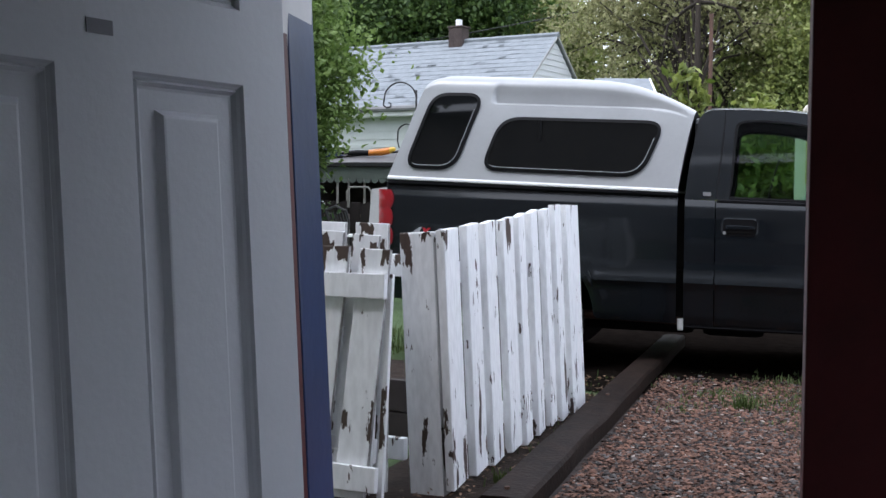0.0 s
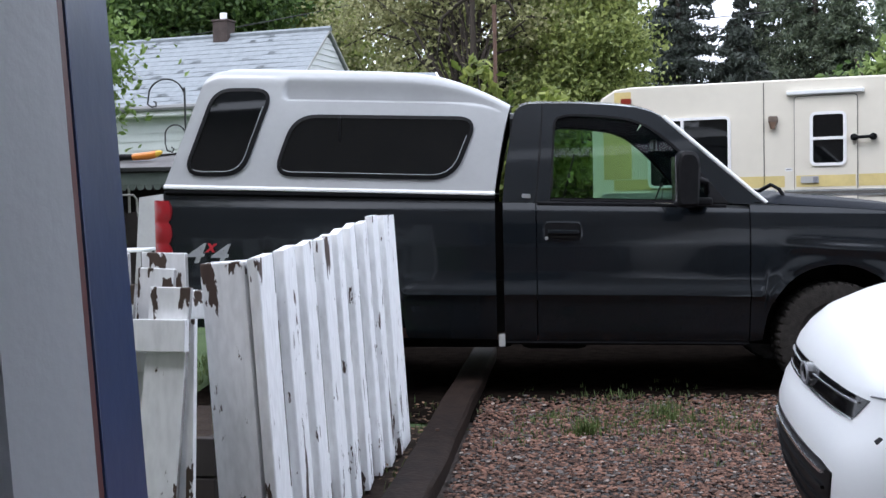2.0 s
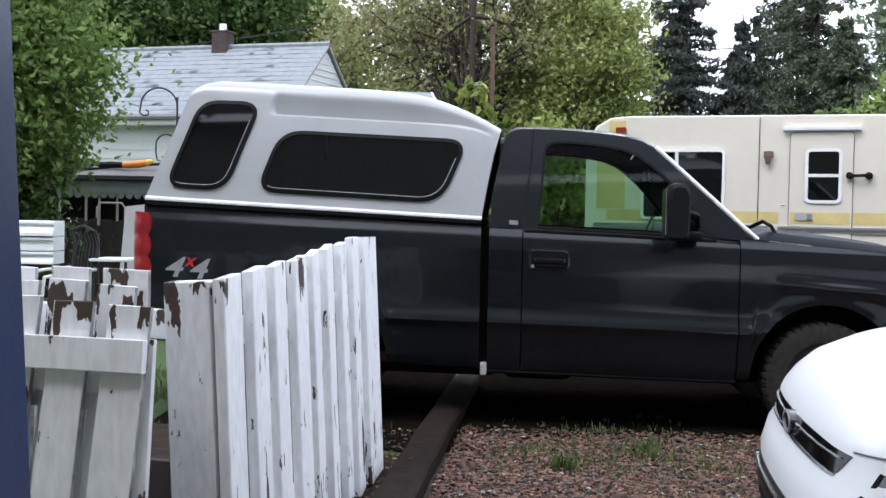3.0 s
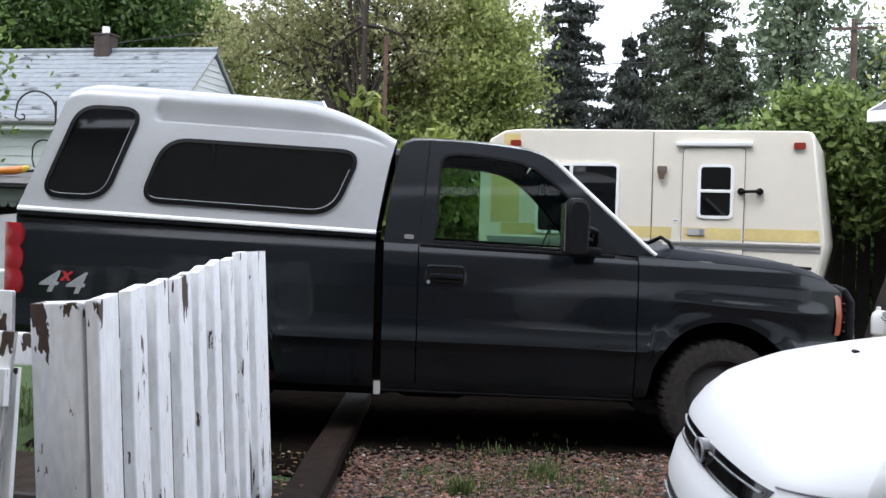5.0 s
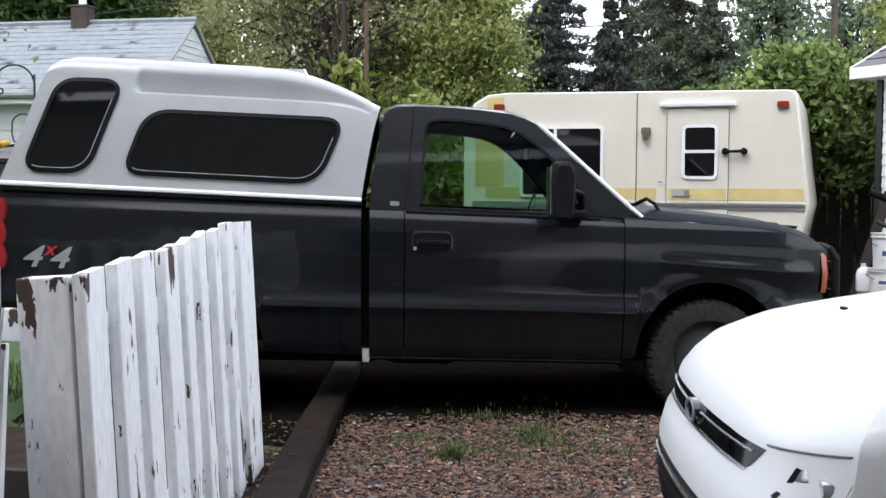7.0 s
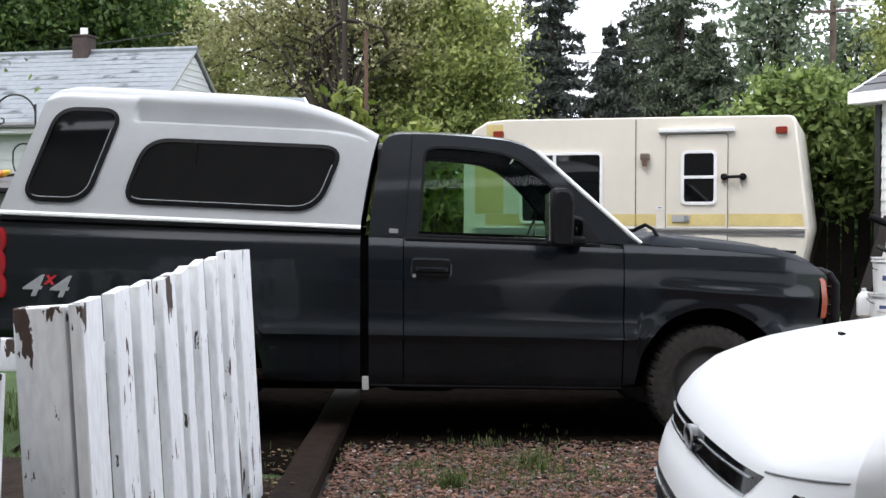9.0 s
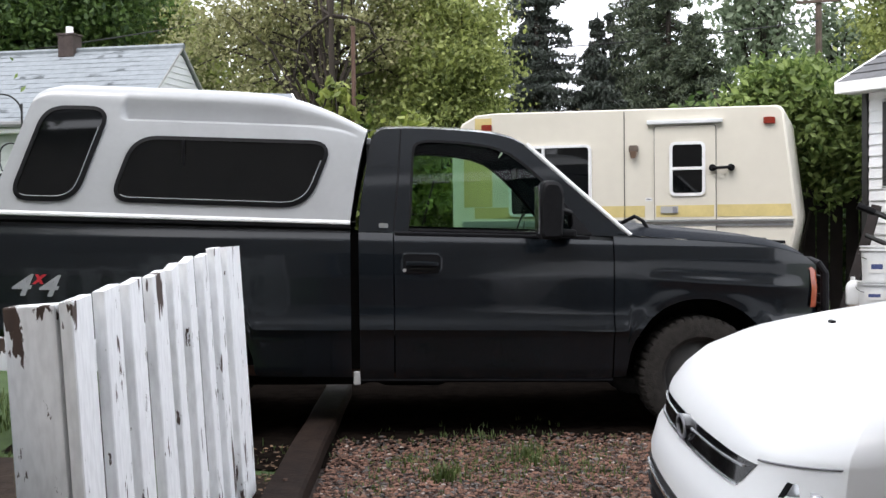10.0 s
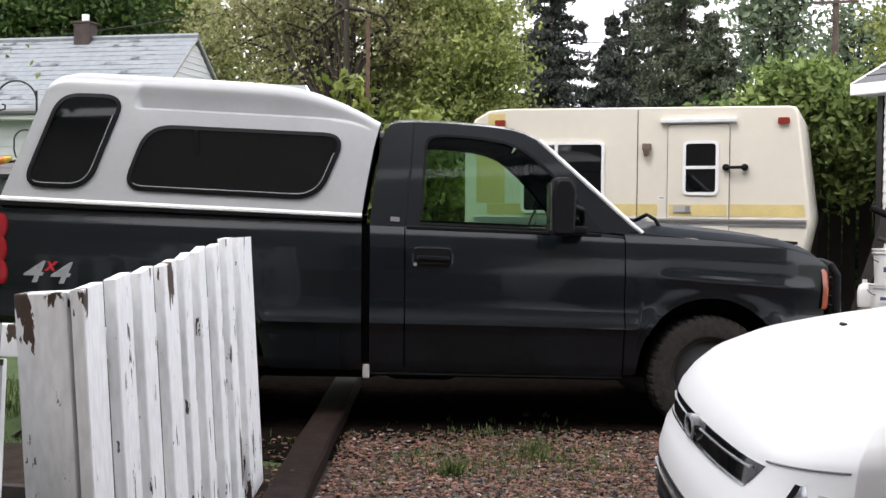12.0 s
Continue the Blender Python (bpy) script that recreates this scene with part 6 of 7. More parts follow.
part("hoop", tube([(0.50, -0.05, 0.7), (0.50, -0.05, 1.30), (0.54, -0.05, 1.36), (0.80, -0.05, 1.36), (0.84, -0.05, 1.30), (0.84, -0.05, 0.7)], 0.013, 8), M_CREAM, leanto)
part("roof_pole", tube([(-0.1, 0.0, 1.725), (1.1, 1.1, 1.90)], 0.014, 8), M_CHASSIS, leanto)
part("cross_rail", block(0.0, -0.02, 0.95, 2.5, 0.0, 1.0), M_OLDWOOD, leanto)
trim = thing("hedge_trimmer", "orange and black power tool lying on the roof", "tool", at=(-7.50, 5.09, 1.80), turn=25)
oval = lambda x, w, z0, z1: [(x, w * math.cos(q), (z0 + z1) / 2 + (z1 - z0) / 2 * math.sin(q)) for q in np.linspace(0, 2 * math.pi, 12, endpoint=False)]
part("grip", sweep([oval(-0.02, 0.01, 0.02, 0.05), oval(0.0, 0.04, 0.005, 0.075), oval(0.14, 0.05, 0.0, 0.085), oval(0.30, 0.045, 0.0, 0.08)], close_v=True), M_BLACK, trim, smooth=50)
part("housing", sweep([oval(0.30, 0.046, 0.0, 0.082), oval(0.36, 0.055, 0.0, 0.092), oval(0.50, 0.055, 0.005, 0.105), oval(0.60, 0.045, 0.03, 0.12)], close_v=True), M_ORANGE, trim, smooth=50)
part("nose", sweep([oval(0.60, 0.045, 0.03, 0.12), oval(0.645, 0.035, 0.055, 0.125), oval(0.68, 0.01, 0.08, 0.11)], close_v=True), material("yellow_plastic", (0.55, 0.36, 0.03), 0.4), trim, smooth=50)
part("blade", block(-0.30, -0.03, 0.02, 0.0, 0.03, 0.05, 0.005), M_CHASSIS, trim)
tarp = thing("tarp_bundle", "crumpled blue tarp bundle on the roof", "tarp", at=(-7.85, 4.92, 1.80), turn=20)
bm = bmesh.new()
bmesh.ops.create_icosphere(bm, subdivisions=3, radius=1)
for v in bm.verts:
    v.co = Vector((v.co.x * 0.32, v.co.y * 0.18, max(-0.2, v.co.z) * 0.12)) * (1 + 0.35 * noise.noise(v.co * 3))
part("tarp", bm, M_BLUEPLASTIC, tarp, smooth=30)
for i, x in enumerate((-7.46, -7.38, -7.29)):
    bt = thing("bottle", "small white plastic bottle on a shelf rail", "bottle", "bottles under the lean-to", at=(x, 4.41 + i * 0.035, 1.0))
    part("body", tube([(0, 0, 0), (0, 0, 0.10), (0, 0, 0.14), (0, 0, 0.145)], 0.028, 12), M_BUCKET, bt, smooth=50)
    part("lid", tube([(0, 0, 0.143), (0, 0, 0.17)], 0.014, 10), M_TRIMWHITE, bt)
shelf = thing("shelf", "rough wooden shelf under the lean-to", "shelf", at=(-7.58, 4.33, 0), turn=25)
part("plank", block(-0.1, -0.06, 0.96, 0.6, 0.12, 1.0), M_OLDWOOD, shelf)
for x in (-0.08, 0.52):
    part("leg", block(x, 0.0, 0.0, x + 0.06, 0.06, 0.96), M_OLDWOOD, shelf)

sheets = thing("roofing_sheets", "stack of ribbed white metal sheets on a sawhorse", "metal sheets", at=(-5.55, 2.46, 0), turn=-154)
BANDS = (((0.0, 1.165), (0.03, 1.150), (0.03, 1.135), (0.0, 1.120), (0.06, 1.050), (0.06, 1.020)), ((0.01, 1.012), (0.05, 1.000), (0.05, 0.985), (0.02, 0.970), (0.03, 0.900), (0.03, 0.880)),
         ((0.0, 0.872), (0.045, 0.860), (0.045, 0.845), (0.01, 0.830), (0.05, 0.770), (0.05, 0.752)))
for band in BANDS:
    outline = [(0.0, y + 0.30, z) for y, z in band] + [(0.0, 0.0, band[-1][1]), (0.0, 0.0, band[0][1])]
    part("sheet", prism(outline, (2.4, 0, 0)), M_SHEET, sheets)
for x in (0.25, 1.8):
    part("trestle", block(x, 0.0, 0.66, x + 0.09, 0.42, 0.75), M_DARKWOOD, sheets)
    for y in (0.02, 0.36):
        part("trestle_leg", block(x + 0.01, y, 0, x + 0.08, y + 0.06, 0.67), M_DARKWOOD, sheets)

lean_board = thing("plywood_board", "pale grey board leaning upright in the yard", "board", at=(-5.19, 2.79, 0), turn=25)
part("board", prism([(0.0, -0.06, 0.0), (0.36, -0.06, 0.0), (0.30, 0.15, 1.35), (0.05, 0.15, 1.32)], (0.0, 0.018, 0)), M_GREYBOARD, lean_board)

table = thing("patio_table", "small low table with a white top", "table", at=(-5.15, 2.28, 0), turn=25)
part("top", block(0.14, -0.25, 0.80, 0.50, 0.25, 0.825, 0.006), M_BUCKET, table)
for x in (0.17, 0.47):
    for y in (-0.2, 0.2):
        part("leg", tube([(x, y, 0), (x, y, 0.80)], 0.014, 8), M_IRON, table)
chair = thing("patio_chair", "black wire patio chair with worn white arms", "chair", at=(-5.22, 2.02, 0), turn=70)
for s in (-0.24, 0.24):
    part("side_frame", tube([(-0.25, s, 0), (-0.22, s, 0.42), (0.22, s, 0.42), (0.27, s, 0)], 0.012, 7), M_IRON, chair)
    part("back_rod", tube([(0.22, s, 0.42), (0.30, s, 0.95), (0.26, s, 1.08)], 0.012, 7), M_IRON, chair)
    part("arm", tube([(0.27, s, 0.72), (0.0, s * 1.08, 0.70), (-0.24, s * 1.05, 0.66), (-0.26, s, 0.45)], 0.018, 7), M_BUCKET, chair)
part("seat", block(-0.24, -0.24, 0.41, 0.24, 0.24, 0.435, 0.006), M_IRON, chair)
for k in range(7):
    y = -0.2 + k * 0.066
    part("back_wire", tube([(0.225, y, 0.43), (0.30, y, 0.95), (0.265, y, 1.06)], 0.006, 6), M_IRON, chair)
part("top_rail", tube([(0.26, -0.24, 1.08), (0.265, 0.0, 1.13), (0.26, 0.24, 1.08)], 0.012, 7), M_IRON, chair)

hook = thing("plant_hook", "black wrought iron plant hook with curled arms", "plant hook", at=(-5.65, 4.29, 0), turn=23)


part("stake", tube([(0, 0, 0), (0, 0, 2.56)], 0.012, 8), M_IRON, hook)
part("arm", tube([(0.0, 0, 2.42)] + [(-0.21 + 0.21 * math.cos(a), 0, 2.45 + 0.21 * math.sin(a)) for a in np.linspace(0.1, 2.8, 16)] + [(-0.42, 0, 2.44), (-0.43, 0, 2.38), (-0.38, 0, 2.345), (-0.33, 0, 2.36), (-0.33, 0, 2.40), (-0.36, 0, 2.41)], 0.010, 7), M_IRON, hook)
part("arm", tube([(0.0, 0, 2.02)] + [(-0.12 + 0.12 * math.cos(a), 0, 2.02 + 0.12 * math.sin(a)) for a in np.linspace(0.2, 2.9, 12)] + [(-0.24, 0, 1.93), (-0.22, 0, 1.85), (-0.16, 0, 1.83), (-0.14, 0, 1.87), (-0.17, 0, 1.89)], 0.009, 7), M_IRON, hook)

# ---- clutter by the garage ----
crate = thing("crate", "old wooden crate by the garage wall", "crate", at=(2.66, 4.45, 0), turn=-20)
part("box", block(0, 0, 0.02, 0.9, 0.45, 0.52, 0.006), M_OLDWOOD, crate)
for z in (0.05, 0.22, 0.39):
    part("slat", block(-0.01, -0.018, z, 0.91, -0.001, z + 0.12, 0.003), M_OLDWOOD, crate)


def bucket(at, r, h, label):
    b = thing("bucket", label, "bucket", "buckets by the garage", at=at)
    prof = [(0.001, 0), (r * 0.86, 0), (r * 0.90, h * 0.5), (r * 0.93, h * 0.86), (r * 1.02, h * 0.87), (r * 1.02, h * 0.91), (r * 0.95, h * 0.915), (r * 0.96, h * 0.97), (r * 1.03, h * 0.975), (r * 1.03, h), (r * 0.95, h), (r * 0.85, h * 0.1)]
    part("body", sweep([[(math.cos(a) * q, math.sin(a) * q, z) for q, z in prof] for a in (2 * math.pi * k / 28 for k in range(28))], close_u=True), M_BUCKET, b, smooth=40)
    part("label", sweep([[(math.cos(a) * r * 0.925, math.sin(a) * r * 0.925, z) for z in (h * 0.25, h * 0.6)] for a in np.linspace(-2.2, -1.0, 10)]), M_STICKER, b)
    part("bar", sweep([[(math.cos(a) * r * 0.932, math.sin(a) * r * 0.932, z) for z in (h * 0.36, h * 0.5)] for a in np.linspace(-2.0, -1.3, 8)]), material("blue_print", (0.05, 0.07, 0.18), 0.5), b, "blue printed bar")
    part("handle", tube([(math.cos(a) * r * 1.06, math.sin(a) * r * 0.35 - r * 0.9, h * 0.8 + math.sin(a) * -0.06) for a in np.linspace(0, math.pi, 12)], 0.004, 6), M_IRON, b)
    return b


bucket((2.88, 4.53, 0.52), 0.150, 0.20, "white plastic bucket on the crate")
bucket((2.90, 4.55, 0.72), 0.145, 0.30, "white plastic bucket with a blue label stacked on another")
bucket((3.22, 4.42, 0.52), 0.150, 0.36, "tall white plastic bucket on the crate")
jug = thing("jug", "translucent white plastic jug on the crate", "jug", at=(2.70, 4.56, 0.52))
part("body", sweep([[(x * s, y * s, z) for x, y in rounded([(-0.06, -0.05), (0.06, -0.05), (0.06, 0.05), (-0.06, 0.05)], 0.02)] for s, z in ((0.9, 0), (1, 0.01), (1, 0.14), (0.8, 0.18), (0.35, 0.205), (0.3, 0.21))], close_v=True), M_BUCKET, jug, smooth=40)
part("cap", tube([(0, 0, 0.205), (0, 0, 0.235)], 0.02, 10), M_BUCKET, jug)
part("grip", tube([(0.05, 0, 0.12), (0.085, 0, 0.14), (0.07, 0, 0.19), (0.02, 0, 0.2)], 0.010, 7), M_BUCKET, jug)
pl = thing("plank", "dark weathered plank leaning on the garage wall", "plank", at=(2.45, 4.95, 0))
part("board", prism([(0, 0, 0), (0.10, 0, 0), (0.50, 0.35, 1.36), (0.42, 0.35, 1.38)], (0.01, 0.03, 0)), M_DARKWOOD, pl)
bike = thing("exercise_bike", "old dark exercise bicycle beside the garage", "bicycle", at=(3.12, 4.95, 0), turn=-30)
part("frame", tube([(0.0, 0, 0.30), (0.12, 0, 0.75), (0.10, 0, 1.10)], 0.028, 9), M_OLDWOOD, bike)
part("crossbar", tube([(-0.35, 0, 1.10), (-0.05, 0, 0.98), (0.3, 0, 1.02)], 0.022, 8), M_IRON, bike)
part("handlebar", tube([(-0.28, -0.22, 1.36), (-0.10, -0.10, 1.26), (0.06, 0, 1.16), (0.1, 0.2, 1.2)], 0.024, 8), M_IRON, bike)
part("grip", tube([(-0.30, -0.235, 1.37), (-0.18, -0.155, 1.305)], 0.032, 10), M_BLACK, bike)
part("foot", block(-0.35, -0.25, 0.0, 0.4, 0.25, 0.06, 0.01), M_IRON, bike)
part("flywheel", lathe([(0.02, -0.04), (0.20, -0.04), (0.22, -0.02), (0.22, 0.02), (0.20, 0.04), (0.02, 0.04)], 32, (0.05, 0, 0.32)), M_IRON, bike)

# ---- trees and shrubs ----
def leaves(centres, size, g, flat=0.0, aspect=0.55):
    """One rhombus leaf for each centre, turned at random."""
    n = len(centres)
    u = g.normal(size=(n, 3))
    u[:, 2] -= flat
    u /= np.linalg.norm(u, axis=1)[:, None]
    w = g.normal(size=(n, 3))
    v = np.cross(u, w)
    v /= np.linalg.norm(v, axis=1)[:, None]
    s = size * g.uniform(0.6, 1.4, (n, 1))
    a, b = u * s, v * s * aspect
    up = np.cross(u, v) * s * 0.18
    pts = np.stack([centres - a, centres + b * 1.0 + up, centres + a, centres - b + up], 1).reshape(-1, 3)
    return [tuple(p) for p in pts], [(4 * i, 4 * i + 1, 4 * i + 2, 4 * i + 3) for i in range(n)]


def clumps(g, centre, radii, n_clump, clump_r, per, low=-1.0, shell=0.45):
    """Leaf centres gathered in clumps that fill an uneven ellipsoid."""
    out, heads = [], []
    for _ in range(n_clump):
        d = g.normal(size=3)
        d /= np.linalg.norm(d)
        if d[2] < low:
            d[2] = -d[2]
        rad = g.uniform(shell, 1.0) ** 0.6
        wob = 0.78 + 0.45 * noise.noise(Vector(d * 1.7 + np.array(centre)))
        head = np.array(centre) + d * np.array(radii) * rad * wob
        heads.append(head)
        k = int(per * g.uniform(0.5, 1.4))
        out.append(head + g.normal(size=(k, 3)) * clump_r * g.uniform(0.6, 1.3) * np.array([1, 1, 0.75]))
    return np.concatenate(out), heads


def tree(name, label, base, crown, radii, mat, n_clump, per, clump_r, leaf, seed, trunk_r=0.14, stems=1, limbs=26, low=-0.6, category="tree", shell=0.35, spread=0.3):
    g = np.random.default_rng(seed)
    rr = random.Random(seed)
    t = thing(name, label, category, at=base)
    rel = np.array(crown) - np.array(base)
    pts, heads = clumps(g, rel, radii, n_clump, clump_r, per, low, shell)
    pts = pts[pts[:, 2] > 0.02]
    v, f = leaves(pts, leaf, g)
    ob = new("crown", soup("crown", v, f, mat))
    ob.parent = t
    bm = bmesh.new()
    tops = []
    for s in range(stems):
        lx, ly = rr.uniform(-spread, spread) * (stems > 1), rr.uniform(-spread, spread) * (stems > 1)
        top = Vector((rel[0] * 0.8 + lx * 3.2, rel[1] * 0.8 + ly * 3.2, rel[2] + radii[2] * 0.45))
        path = []
        for k in range(9):
            q = k / 8
            path.append(Vector((lx * 0.3, ly * 0.3, -0.05)).lerp(top, q) + Vector((noise.noise(Vector((q * 3, s, seed))) * 0.25, noise.noise(Vector((s, q * 3, seed))) * 0.25, 0)) * q)
        tube(path, trunk_r * (0.75 if stems > 1 else 1), 9, bm, taper=trunk_r * 0.22)
        tops.append(path)
    for h in heads[:limbs]:
        path = rr.choice(tops)
        k = rr.randrange(3, 7)
        a, b = path[k], Vector(h)
        mid = a.lerp(b, 0.5) + Vector((rr.uniform(-.2, .2), rr.uniform(-.2, .2), 0.18 * (b - a).length))
        tube([a, a.lerp(mid, 0.5) + Vector((0, 0, 0.03)), mid, mid.lerp(b, 0.6), b], trunk_r * 0.30, 6, bm, taper=0.012, cap=False)
    part("trunk", bm, M_BARK, t, smooth=60)
    return t


def conifer(name, label, base, height, width, mat, seed, levels=26, droop=0.35, gaps=0.0, low=0.12):
    g = np.random.default_rng(seed)
    t = thing(name, label, "conifer", at=base)
    bm = tube([(0, 0, -0.05), (0, 0, height * 0.5), (0, 0, height)], 0.16, 8, taper=0.02)
    cs = []
    for k in range(levels):
        q = low + (1 - low) * k / levels
        length = width * (1 - q) ** 0.8 * g.uniform(0.75, 1.15) + 0.12
        for j in range(int(8 + 6 * (1 - q))):
            if g.random() < gaps:
                continue
            a = g.uniform(0, 6.283)
            ln = length * g.uniform(0.6, 1.1)
            z0 = height * q + g.uniform(-.1, .1)
            end = np.array([math.cos(a) * ln, math.sin(a) * ln, z0 - ln * droop * g.uniform(0.5, 1.3)])
            tube([(0, 0, z0), tuple(end * np.array([.5, .5, 1]) + np.array([0, 0, (z0 - end[2]) * .35])), tuple(end)], 0.03, 5, bm, taper=0.008, cap=False)
            m = int(50 + 100 * ln)
            s = g.uniform(0.15, 1.05, (m, 1))
            side = np.array([-math.sin(a), math.cos(a), 0])
            spread = g.normal(size=(m, 1)) * 0.16 * ln * (1.1 - s * 0.5)
            p = np.array([0, 0, z0]) * (1 - s) + end * s + side * spread + np.array([0, 0, 1]) * (g.normal(size=(m, 1)) * 0.05 - 0.10 * g.random((m, 1)))
            cs.append(p)
    part("trunk", bm, M_BARK, t, smooth=60)
    v, f = leaves(np.concatenate(cs), 0.075, g, flat=0.7, aspect=0.34)
    ob = new("needles", soup("needles", v, f, mat))
    ob.parent = t
    return t


L_OLIVE = leaf_material("olive_blossom_leaves", (0.115, 0.12, 0.045), (0.44, 0.43, 0.215))
L_GREEN = leaf_material("fresh_green_leaves", (0.105, 0.135, 0.036), (0.37, 0.41, 0.13))
L_DEEP = leaf_material("deep_green_leaves", (0.025, 0.060, 0.012), (0.12, 0.19, 0.045))
L_LILAC = leaf_material("lilac_leaves", (0.085, 0.145, 0.026), (0.22, 0.31, 0.085))
L_LIME = leaf_material("lime_young_leaves", (0.09, 0.13, 0.02), (0.34, 0.38, 0.10))
L_VINE = leaf_material("broad_vine_leaves", (0.055, 0.10, 0.02), (0.28, 0.36, 0.11))
L_SPRUCE = leaf_material("blue_green_needles", (0.022, 0.036, 0.020), (0.11, 0.135, 0.075), 0.15)
L_PINE = leaf_material("dark_pine_needles", (0.016, 0.022, 0.018), (0.055, 0.068, 0.052), 0.1)
L_GREY = leaf_material("grey_green_leaves", (0.07, 0.10, 0.055), (0.22, 0.27, 0.17))

tree("lilac_bush", "large leafy green lilac bush in the side yard", (-7.1, 2.6, 0), (-6.72, 2.62, 2.66), (1.20, 1.05, 1.62), L_LILAC, 340, 190, 0.22, 0.043, 21, 0.07, 4, 40, low=-0.8, category="bush", spread=0.2)
tree("lilac_bush", "tall leafy green bush beside another", (-8.2, 1.1, 0), (-8.1, 1.2, 3.0), (1.2, 1.2, 1.7), L_LILAC, 260, 170, 0.22, 0.045, 22, 0.07, 4, 30, low=-0.8, category="bush", spread=0.2)
tree("brush", "dark leafy undergrowth below the lilac", (-7.45, 3.0, 0), (-7.35, 3.05, 1.15), (0.95, 0.5, 1.05), L_DEEP, 170, 150, 0.16, 0.045, 61, 0.03, 4, 20, low=-1.0, category="brush", shell=0.1)
tree("apple_tree", "spreading tree with olive leaves and fading blossom", (-6.0, 12.5, 0), (-6.6, 13.3, 5.0), (3.4, 1.9, 2.9), L_OLIVE, 255, 88, 0.21, 0.043, 23, 0.13, 3, 60, low=-0.85, shell=0.2, spread=0.42)
tree("maple_tree", "dense green broadleaf tree behind the yard", (-4.5, 13.8, 0), (-4.25, 13.9, 3.8), (1.75, 1.6, 2.3), L_GREEN, 190, 165, 0.21, 0.050, 24, 0.12, 2, 60, low=-0.9, shell=0.3)
tree("maple_tree", "dense broadleaf tree with olive top growth", (-5.2, 15.4, 0), (-5.1, 15.2, 5.4), (2.0, 1.7, 2.0), L_OLIVE, 90, 120, 0.24, 0.046, 25, 0.17, 2, 40, low=-0.7)
tree("poplar_tree", "tall deep green tree behind the house", (-16.0, 17.5, 0), (-16.0, 17.5, 6.6), (3.4, 2.6, 4.0), L_DEEP, 300, 240, 0.5, 0.08, 26, 0.25, 2, 30, low=-0.8)
tree("poplar_tree", "tall green tree beyond the house roof", (-20.5, 14.0, 0), (-20.5, 14.0, 7.2), (3.6, 2.6, 4.4), L_DEEP, 280, 220, 0.5, 0.085, 27, 0.25, 2, 30, low=-0.8)
tree("birch_tree", "green tree showing past the chimney", (-14.8, 21.5, 0), (-14.8, 21.5, 5.2), (1.9, 1.7, 2.7), L_GREEN, 170, 60, 0.4, 0.16, 28, 0.2, 1, 20, low=-0.8)
tree("hedge", "bright green leafy hedge behind the truck", (-1.9, 5.4, 0), (-1.9, 5.4, 1.25), (1.35, 0.55, 1.05), L_LIME, 190, 55, 0.15, 0.058, 29, 0.04, 5, 40, low=-1.0, category="hedge", shell=0.1, spread=0.3)
tree("hedge", "deep green leafy hedge beyond the yard", (-4.9, 7.9, 0), (-4.9, 7.9, 1.3), (2.0, 0.7, 1.2), L_DEEP, 170, 55, 0.2, 0.075, 30, 0.05, 4, 20, low=-1.0, category="hedge", shell=0.1)
tree("sapling", "slender sapling with drooping yellow-green leaves", (-2.08, 4.6, 0), (-2.08, 4.6, 2.32), (0.17, 0.17, 0.50), L_LIME, 30, 12, 0.06, 0.062, 31, 0.02, 1, 18, low=-1.0, category="sapling")
tree("vine_shrub", "broad-leaved vine growing over the dark fence", (2.2, 7.0, 0), (2.15, 6.75, 2.25), (1.05, 0.55, 0.75), L_VINE, 140, 150, 0.13, 0.046, 32, 0.05, 4, 30, low=-1.0, category="vine", shell=0.2)
tree("vine_shrub", "broad-leaved vine trailing along the fence top", (3.0, 6.95, 0), (2.75, 6.75, 1.95), (0.75, 0.4, 0.5), L_VINE, 85, 130, 0.12, 0.046, 33, 0.05, 3, 20, low=-1.0, category="vine", shell=0.2)
tree("maple_tree", "green broadleaf tree behind the garage", (5.1, 23.5, 0), (5.0, 23.0, 5.8), (2.4, 1.8, 2.6), L_GREEN, 220, 200, 0.4, 0.07, 34, 0.2, 2, 30, low=-0.8)
tree("willow_tree", "airy grey-green tree in the distance", (-0.3, 39.0, 0), (-0.3, 39.0, 8.5), (2.0, 1.6, 4.2), L_GREY, 120, 30, 0.5, 0.15, 35, 0.22, 2, 40, low=-0.9)
tree("willow_tree", "sparse distant tree beside the utility pole", (2.6, 44.0, 0), (2.6, 44.0, 7.2), (2.3, 1.6, 3.2), L_GREY, 120, 24, 0.5, 0.16, 36, 0.2, 2, 50, low=-0.9)
# leafy backing added so the gaps in the board fence look dark
tree("brush", "leafy backing added to darken the gaps of the board fence", (1.6, 8.2, 0), (1.6, 8.2, 1.0), (2.6, 0.5, 1.0), L_DEEP, 160, 110, 0.2, 0.06, 63, 0.04, 4, 20, low=-1.0, category="brush", shell=0.1)
tree("brush", "low tangle of dark green brush", (-0.6, 25.5, 0), (-0.6, 25.5, 2.6), (2.6, 1.0, 1.7), L_DEEP, 150, 60, 0.35, 0.13, 37, 0.08, 4, 20, low=-1.0, category="brush", shell=0.1)
tree("brush", "low olive brush below the conifers", (-3.6, 27.0, 0), (-3.6, 27.0, 2.6), (2.0, 1.0, 1.6), L_OLIVE, 110, 55, 0.35, 0.13, 38, 0.08, 4, 20, low=-1.0, category="brush", shell=0.1)
tree("brush", "green undergrowth behind the trailer", (3.2, 21.0, 0), (3.2, 21.0, 2.5), (3.0, 1.0, 1.8), L_GREEN, 140, 60, 0.35, 0.13, 39, 0.08, 4, 20, low=-1.0, category="brush", shell=0.1)
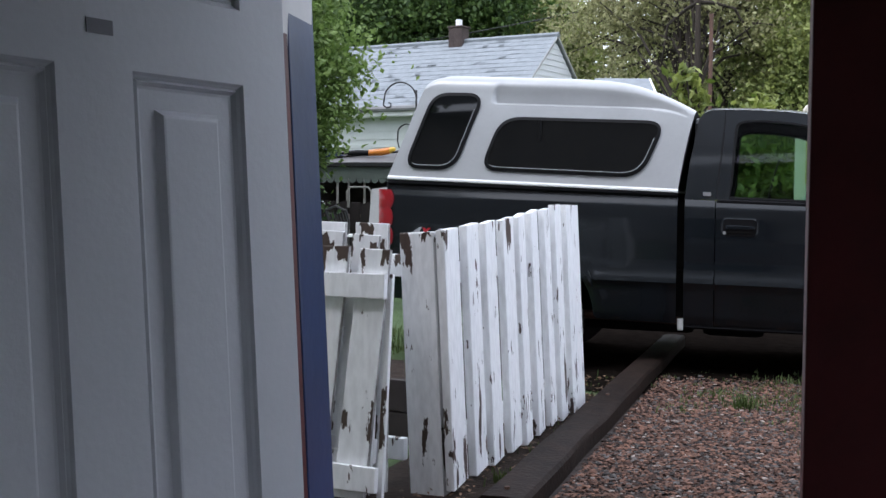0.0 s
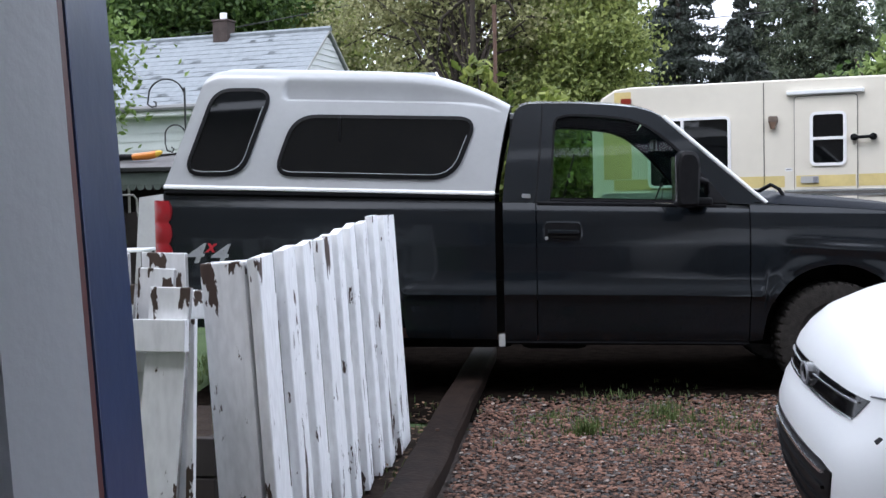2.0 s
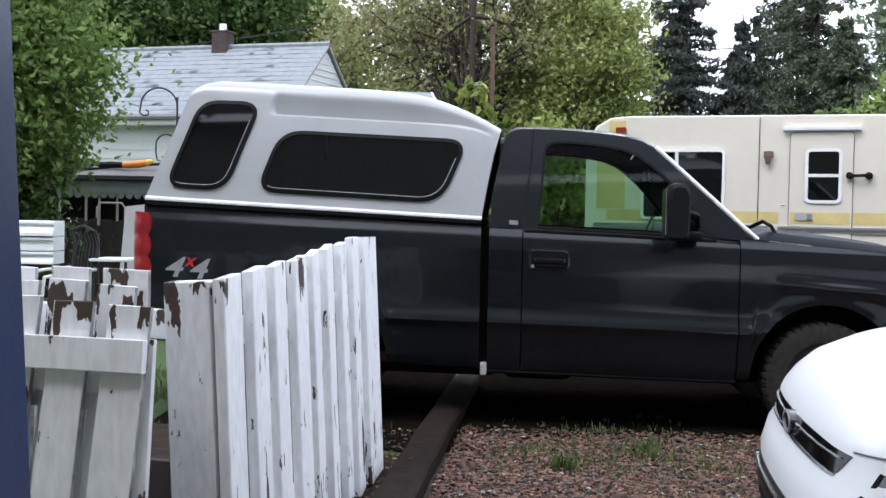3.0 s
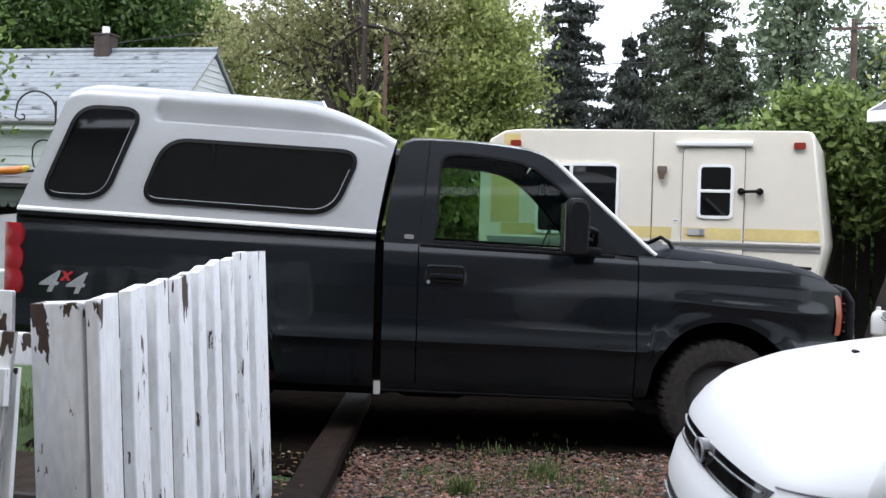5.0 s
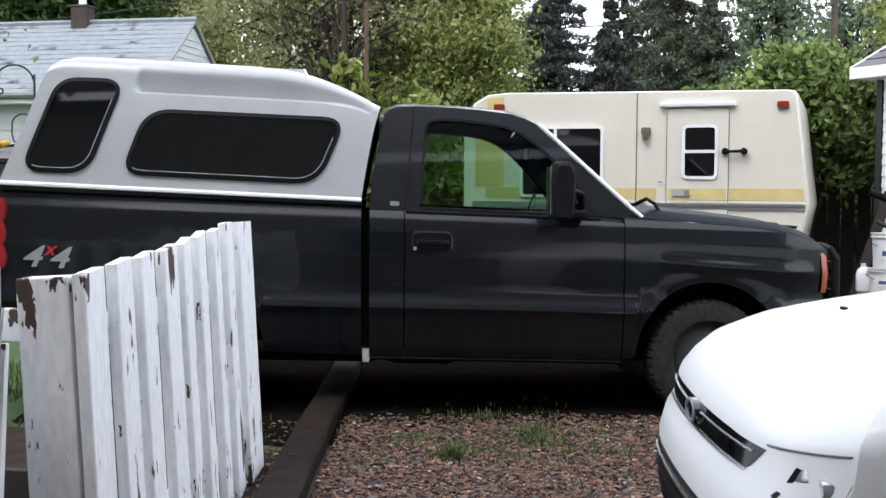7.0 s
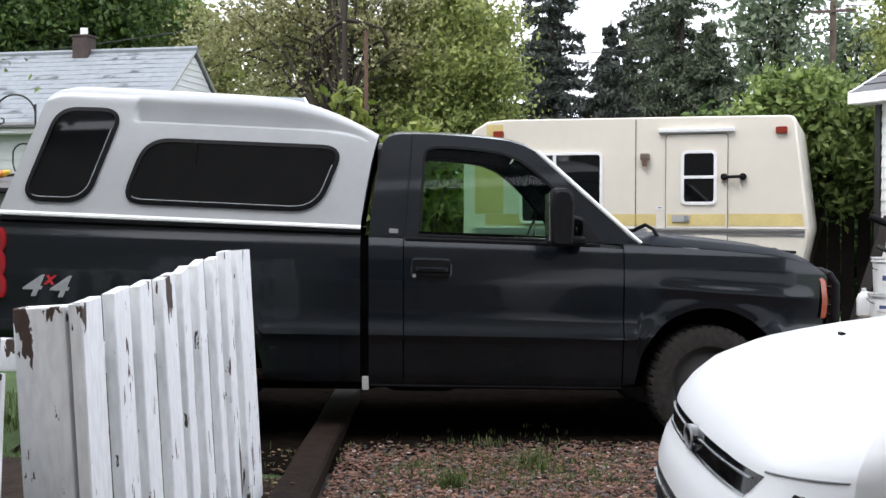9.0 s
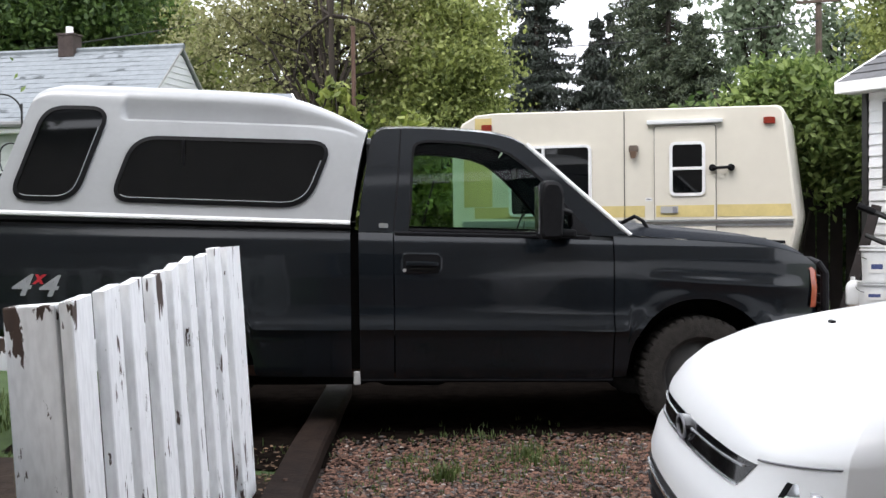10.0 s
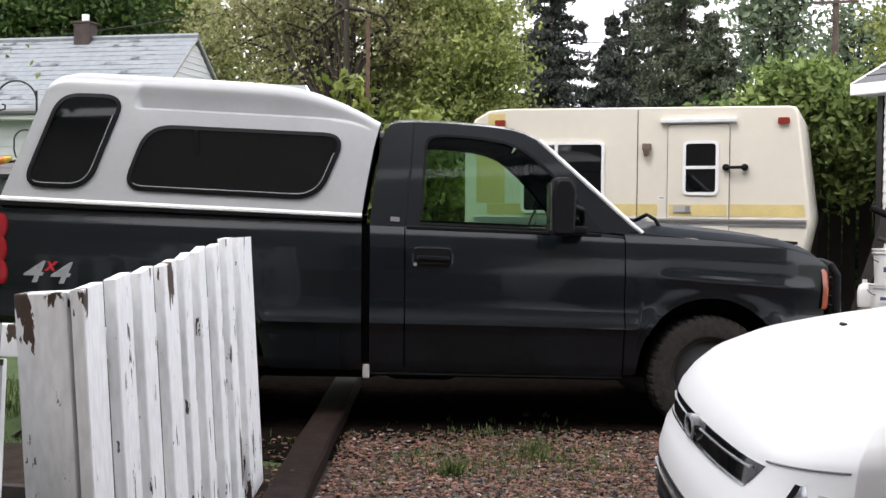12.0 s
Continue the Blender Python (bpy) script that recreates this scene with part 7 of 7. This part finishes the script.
tree("brush", "deep green undergrowth along the lane", (-9.5, 22.0, 0), (-9.5, 22.0, 3.0), (4.0, 1.2, 2.2), L_DEEP, 200, 60, 0.4, 0.15, 40, 0.08, 4, 20, low=-1.0, category="brush", shell=0.1)
conifer("pine_tree", "tall dark pine with open branches", (-5.9, 27.5, 0), 9.8, 3.0, L_PINE, 41, levels=22, droop=0.1, gaps=0.25, low=0.18)
conifer("pine_tree", "tall dark pine behind the trailer", (-5.0, 35.0, 0), 8.6, 2.4, L_PINE, 42, levels=22, droop=0.1, gaps=0.3, low=0.15)
conifer("pine_tree", "dark pine standing between taller conifers", (-5.0, 32.2, 0), 8.0, 2.2, L_PINE, 62, levels=22, droop=0.15, gaps=0.15, low=0.1)
conifer("pine_tree", "broad dark pine with ragged branches", (-4.1, 27.2, 0), 6.3, 2.4, L_PINE, 71, levels=26, droop=0.2, gaps=0.3, low=0.1)
conifer("pine_tree", "dark ragged pine behind the others", (-6.9, 31.0, 0), 8.0, 2.2, L_PINE, 72, levels=26, droop=0.15, gaps=0.15, low=0.12)
tree("poplar_tree", "green tree filling the gap behind the yard", (-10.6, 21.0, 0), (-10.4, 21.0, 4.9), (3.2, 1.8, 3.0), L_GREEN, 95, 90, 0.36, 0.085, 73, 0.16, 2, 30, low=-0.9, shell=0.2)
conifer("spruce_tree", "tall dense dark spruce", (-3.5, 32.5, 0), 12.5, 3.0, L_SPRUCE, 43, levels=30, droop=0.3, gaps=0.3)
conifer("spruce_tree", "tall dark spruce beside the pointed one", (-2.3, 29.5, 0), 11.5, 2.9, L_SPRUCE, 74, levels=30, droop=0.3, gaps=0.35, low=0.1)
conifer("spruce_tree", "pointed blue-green spruce behind the trailer", (-1.35, 28.6, 0), 7.2, 2.7, L_SPRUCE, 44, levels=30, droop=0.35, low=0.15)

# unseen trees added behind the side yard, to darken what the panes mirror
tree("maple_tree", "unseen broad green tree added at the side yard end to darken reflections", (-8.5, -6.5, 0), (-8.5, -6.5, 4.6), (3.2, 2.6, 3.6), L_DEEP, 170, 60, 0.5, 0.2, 51, 0.22, 2, 20, low=-0.9, shell=0.2)
tree("maple_tree", "unseen tall green tree added beside the house wall to darken reflections", (-4.6, -10.5, 0), (-4.6, -10.5, 6.5), (4.2, 3.0, 5.8), L_DEEP, 260, 70, 0.6, 0.22, 52, 0.22, 2, 20, low=-0.9, shell=0.2)
tree("maple_tree", "unseen broad green tree added beyond the side yard to darken reflections", (-13.0, -4.0, 0), (-13.0, -4.0, 4.6), (3.0, 3.0, 3.8), L_DEEP, 150, 60, 0.5, 0.2, 53, 0.22, 2, 20, low=-0.9, shell=0.2)

# ---- pole, pipe and cables ----
up = thing("utility_pole", "weathered wooden utility pole with a crossarm", "utility pole", at=(2.0, 30.0, 0))
part("pole", tube([(0, 0, 0), (0, 0, 7.75)], 0.12, 10, taper=0.09), M_POLE, up)
part("crossarm", block(-0.62, -0.14, 7.42, 0.62, -0.06, 7.50), M_POLE, up)
for x in (-0.55, -0.2, 0.2, 0.55):
    part("insulator", tube([(x, -0.1, 7.50), (x, -0.1, 7.62)], 0.03, 8), M_GREYBOARD, up)
pipe = thing("metal_pole", "thin rusty metal pole standing in the yard", "pole", at=(-2.93, 6.9, 0))
part("pipe", tube([(0, 0, 0), (0, 0, 3.55)], 0.026, 10), M_RUST, pipe)
part("cap", tube([(0, 0, 3.55), (0, 0, 3.60)], 0.032, 10), M_RUST, pipe)


def cable(a, b, sag, rad, label):
    a, b = Vector(a), Vector(b)
    pts = [a.lerp(b, k / 24) - Vector((0, 0, sag * 4 * (k / 24) * (1 - k / 24))) for k in range(25)]
    tagged(part("cable", tube(pts, rad, 5), M_WIRE), label, "cable")


cable((-2.93, 6.9, 2.35), (8.0, 9.5, 3.35), 0.35, 0.012, "black overhead cable running to the garage")
cable((2.0, 29.9, 5.2), (7.0, 8.0, 3.5), 0.3, 0.014, "black overhead service cable")
cable((-25.0, 29.0, 7.6), (2.0, 29.9, 6.9), 0.7, 0.018, "thin overhead line between poles")
cable((-25.0, 18.0, 5.4), (-5.5, 14.0, 5.5), 0.3, 0.014, "thin overhead line above the house roof")
cable((2.0, 29.9, 7.6), (22, 26, 8.0), 0.4, 0.014, "thin overhead line from the pole")
